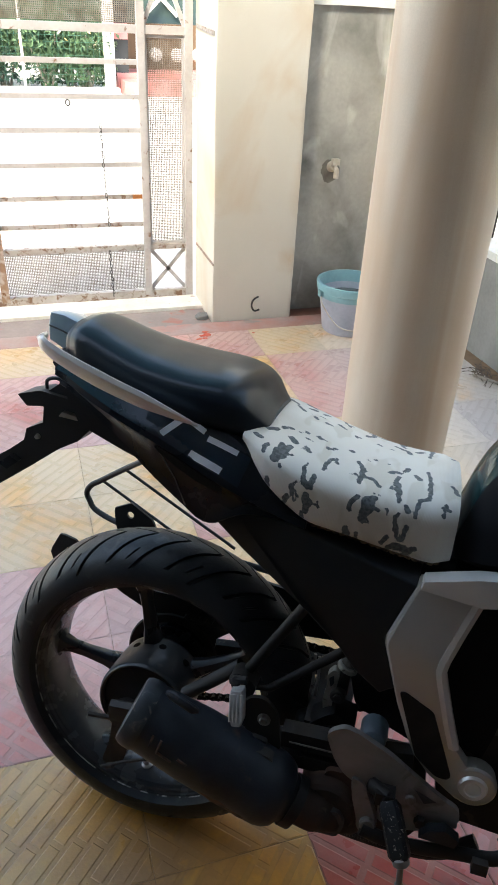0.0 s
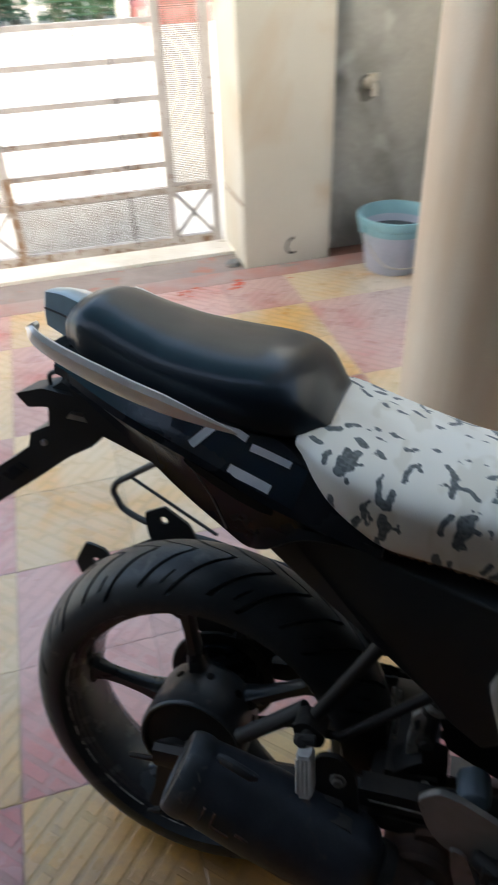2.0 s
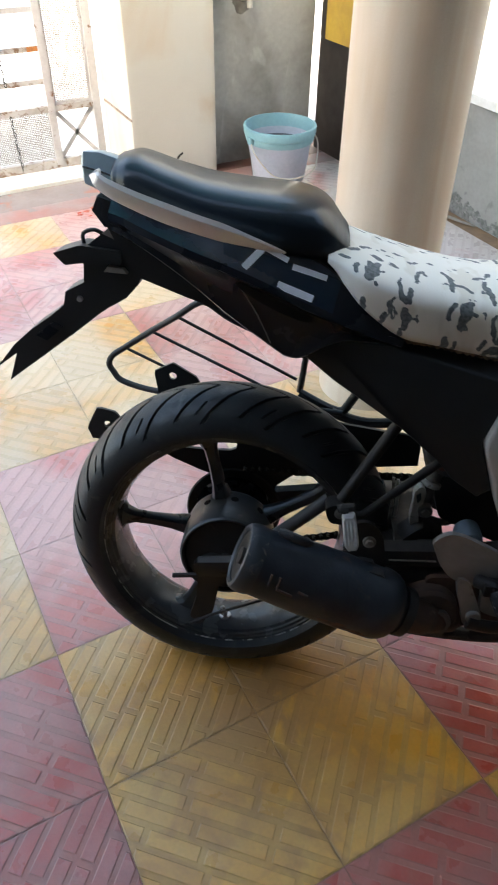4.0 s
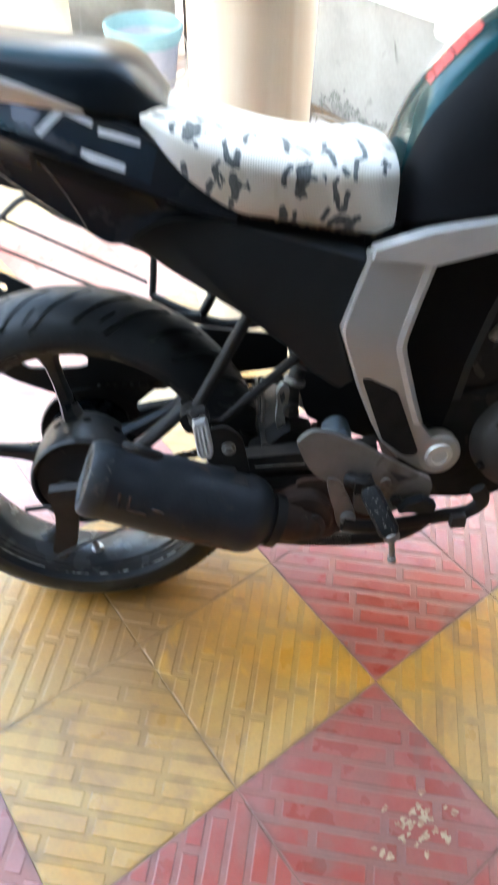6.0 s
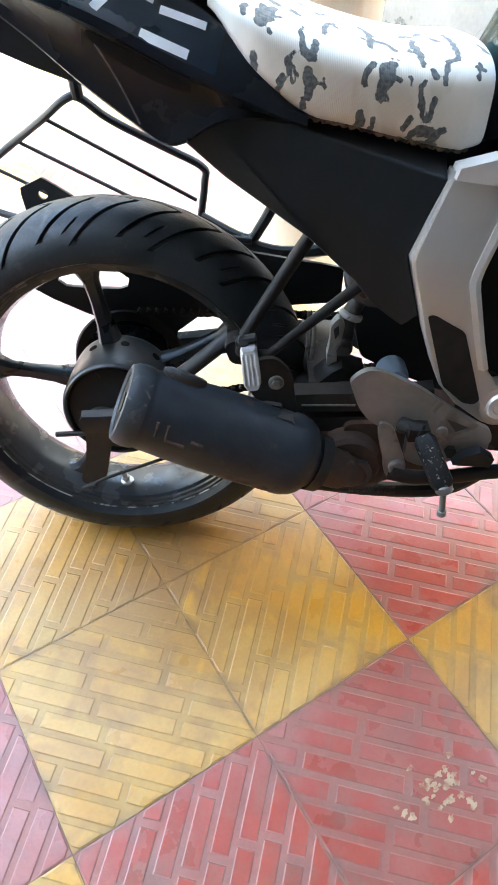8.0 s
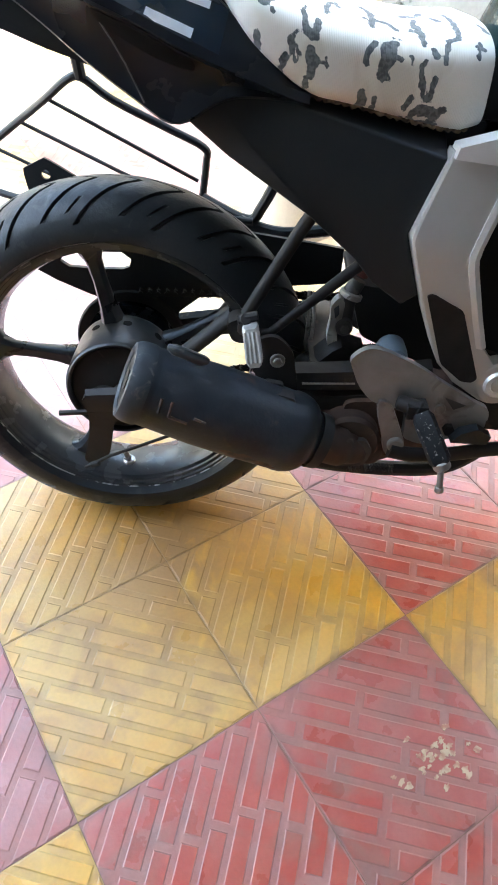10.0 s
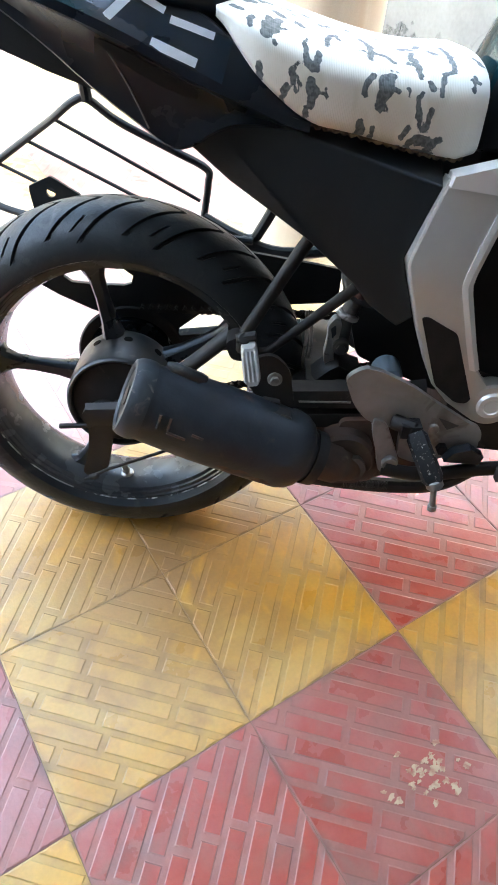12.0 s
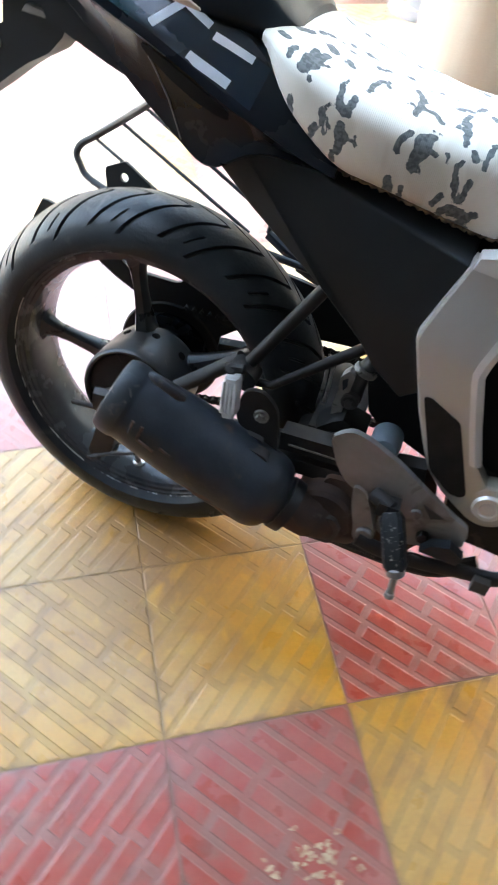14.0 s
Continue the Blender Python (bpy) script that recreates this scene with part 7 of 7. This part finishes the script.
front = part("front_wheel", lathe([(0.228, -0.042), (0.215, -0.042), (0.205, -0.02), (0.205, 0.02), (0.215, 0.042), (0.228, 0.042), (0.214, 0.0)], 96, (1.33, 0, 0.292), closed=True), ALLOY_BLACK, bike, "satin black alloy wheel")
part("tyre", lathe([(0.292 - 0.046 + 0.046 * math.cos(b), 0.051 * math.sin(b)) for b in [-2.0 + 0.2 * i for i in range(21)]], 120, (1.33, 0, 0.292), closed=True), RUBBER, front)
for k in range(5):
    a = 1.257 * k + 0.3
    part("spoke", tube([(1.33 + 0.03 * math.cos(a), 0, 0.292 + 0.03 * math.sin(a)), (1.33 + 0.208 * math.cos(a), 0, 0.292 + 0.208 * math.sin(a))], [0.018, 0.012], 8), ALLOY_BLACK, front)
part("hub", lathe([(0.0, -0.06), (0.04, -0.06), (0.035, 0), (0.04, 0.06), (0.0, 0.06)], 28, (1.33, 0, 0.292)), ALLOY_BLACK, front)
part("front_mudguard", loft([[(1.33 + 0.318 * math.cos(a), y, 0.292 + 0.318 * math.sin(a) + dz) for y, dz in ((-0.06, -0.03), (-0.045, 0), (0.045, 0), (0.06, -0.03), (0.045, -0.006), (-0.045, -0.006))] for a in (radians(d) for d in range(40, 150, 8))]), BLACK_PLASTIC, bike)
part("headlamp", loft([[(x, w * math.cos(t), zc + h * math.sin(t)) for t in (2 * math.pi * k / 20 for k in range(20))] for x, w, h, zc in ((1.02, 0.07, 0.06, 0.93), (1.08, 0.10, 0.09, 0.92), (1.16, 0.10, 0.09, 0.89), (1.20, 0.07, 0.06, 0.88))]), GLOSS_BLACK, bike)
part("handlebar", tube(curve_points([(1.06, -0.36, 1.03), (1.04, -0.22, 1.04), (1.00, -0.08, 0.98), (0.98, 0.10, 0.98), (0.96, 0.25, 1.03), (0.93, 0.36, 1.02)], 5), 0.012, 10), BLACK_PLASTIC, bike)


def rear_mirror(s):
    """Oval glass in a black shell on a bent stem, facing back."""
    c = Vector((0.804, 0.48, 1.072)) if s > 0 else Vector((1.02, -0.33, 1.09))
    away = Vector((-0.700, -0.712, 0.42)).normalized()
    wide = Vector((0, 0, 1)).cross(away).normalized()
    tall = away.cross(wide)

    def ring(w, h, d):
        return [c + wide * w * math.copysign(abs(math.cos(t)) ** 0.75, math.cos(t)) + tall * h * math.copysign(abs(math.sin(t)) ** 0.75, math.sin(t)) + away * d for t in (2 * math.pi * k / 40 for k in range(40))]

    shell = part("rear_mirror", loft([ring(0.070, 0.0430, 0.003), ring(0.0712, 0.0442, 0.0105), ring(0.076, 0.049, 0.0080), ring(0.076, 0.049, -0.004), ring(0.060, 0.036, -0.022), ring(0.02, 0.012, -0.030)]), BLACK_PLASTIC, bike, "black oval rear mirror")
    part("glass", loft([ring(0.0695, 0.0425, 0.0030)] + [ring(0.0695 * f, 0.0425 * f, 0.0052 + 0.0024 * (1 - f * f)) for f in (1.0, 0.9, 0.75, 0.6, 0.45, 0.3, 0.15, 0.02)]), MIRROR, shell, "convex mirror glass", 60)
    part("stem", tube(curve_points([c + Vector((0.03, 0, -0.01)), c + Vector((0.06, -s * 0.05, -0.03)), (0.95, 0.28, 1.035) if s > 0 else (1.02, -0.20, 1.035)], 5), 0.006, 8), BLACK_PLASTIC, shell)


rear_mirror(1)
rear_mirror(-1)


# ---- the floor tiles, last ----
def clipped(poly, x0, x1, y0, y1):
    """A convex outline cut to a rectangle."""
    for axis, lim, sign in ((0, x0, 1), (0, x1, -1), (1, y0, 1), (1, y1, -1)):
        out = []
        for i, p in enumerate(poly):
            q = poly[(i + 1) % len(poly)]
            a, b = sign * (p[axis] - lim), sign * (q[axis] - lim)
            if a >= 0:
                out.append(p)
            if (a > 0 > b) or (a < 0 < b):
                t = a / (a - b)
                out.append((p[0] + t * (q[0] - p[0]), p[1] + t * (q[1] - p[1])))
        poly = out
        if len(poly) < 3:
            return []
    return poly


def shrunk(poly, d):
    """A convex outline, each side moved in by d."""
    n = len(poly)
    area = sum(poly[i][0] * poly[(i + 1) % n][1] - poly[(i + 1) % n][0] * poly[i][1] for i in range(n)) / 2
    if area < 0:
        poly = poly[::-1]
    lines = []
    for i in range(n):
        p, q = Vector(poly[i]), Vector(poly[(i + 1) % n])
        e = q - p
        if e.length < 1e-5:
            continue
        nrm = Vector((-e.y, e.x)).normalized()
        lines.append((p + nrm * d, e.normalized()))
    out = []
    for (p, e), (q, f) in zip(lines[-1:] + lines[:-1], lines):
        det = e.x * f.y - e.y * f.x
        if abs(det) < 1e-6:
            continue
        t = ((q.x - p.x) * f.y - (q.y - p.y) * f.x) / det
        out.append(tuple(p + e * t))
    return out


def tile_mesh(name, top_mat, low_mat, seed):
    """One square cement tile with slanting raised bars laid like bricks, rising towards +x +y."""
    rng = random.Random(seed)
    h = TILE / 2 - 0.0001
    verts, faces, mats = [], [], []

    def add(poly_low, z0, poly_top, z1, mat):
        k, m = len(verts), len(poly_low)
        verts.extend((x, y, z0) for x, y in poly_low)
        verts.extend((x, y, z1) for x, y in poly_top)
        faces.append(list(range(k + m, k + 2 * m)))
        mats.append(mat)
        for i in range(m):
            j = (i + 1) % m
            faces.append([k + i, k + j, k + m + j, k + m + i])
            mats.append(1)

    sq = [(-h, -h), (h, -h), (h, h), (-h, h)]
    sq2 = [(-h + 0.0004, -h + 0.0004), (h - 0.0004, -h + 0.0004), (h - 0.0004, h - 0.0004), (-h + 0.0004, h - 0.0004)]
    add(sq, -0.022, sq2, -0.00066, 1)
    pitch, gap = 0.0352, 0.0078
    d, s = Vector((1, 1)).normalized(), Vector((-1, 1)).normalized()
    for row in range(-7, 7):
        v0, v1 = row * pitch + gap / 2, (row + 1) * pitch - gap / 2
        u = -0.36 + (row % 3) * 0.049 + rng.uniform(-0.01, 0.01)
        while u < 0.36:
            length = rng.choice((0.095, 0.125, 0.155))
            quad = [tuple(d * a + s * b) for a, b in ((u, v0), (u + length, v0), (u + length, v1), (u, v1))]
            got = clipped(quad, -h + 0.0008, h - 0.0008, -h + 0.0008, h - 0.0008)
            u += length + gap + 0.002
            if len(got) < 3:
                continue
            area = abs(sum(got[i][0] * got[(i + 1) % len(got)][1] - got[(i + 1) % len(got)][0] * got[i][1] for i in range(len(got)))) / 2
            if area < 1.6e-4:
                continue
            low, top = shrunk(got, 0.0), shrunk(got, 0.0024)
            if len(low) == len(top) and len(top) >= 3 and max(math.hypot(*p) for p in top) < 0.3:
                add(low, -0.00080, top, 0.0, 0)
    me = bpy.data.meshes.new(name)
    me.from_pydata(verts, [], faces)
    me.materials.append(top_mat), me.materials.append(low_mat)
    me.polygons.foreach_set("material_index", mats)
    return me


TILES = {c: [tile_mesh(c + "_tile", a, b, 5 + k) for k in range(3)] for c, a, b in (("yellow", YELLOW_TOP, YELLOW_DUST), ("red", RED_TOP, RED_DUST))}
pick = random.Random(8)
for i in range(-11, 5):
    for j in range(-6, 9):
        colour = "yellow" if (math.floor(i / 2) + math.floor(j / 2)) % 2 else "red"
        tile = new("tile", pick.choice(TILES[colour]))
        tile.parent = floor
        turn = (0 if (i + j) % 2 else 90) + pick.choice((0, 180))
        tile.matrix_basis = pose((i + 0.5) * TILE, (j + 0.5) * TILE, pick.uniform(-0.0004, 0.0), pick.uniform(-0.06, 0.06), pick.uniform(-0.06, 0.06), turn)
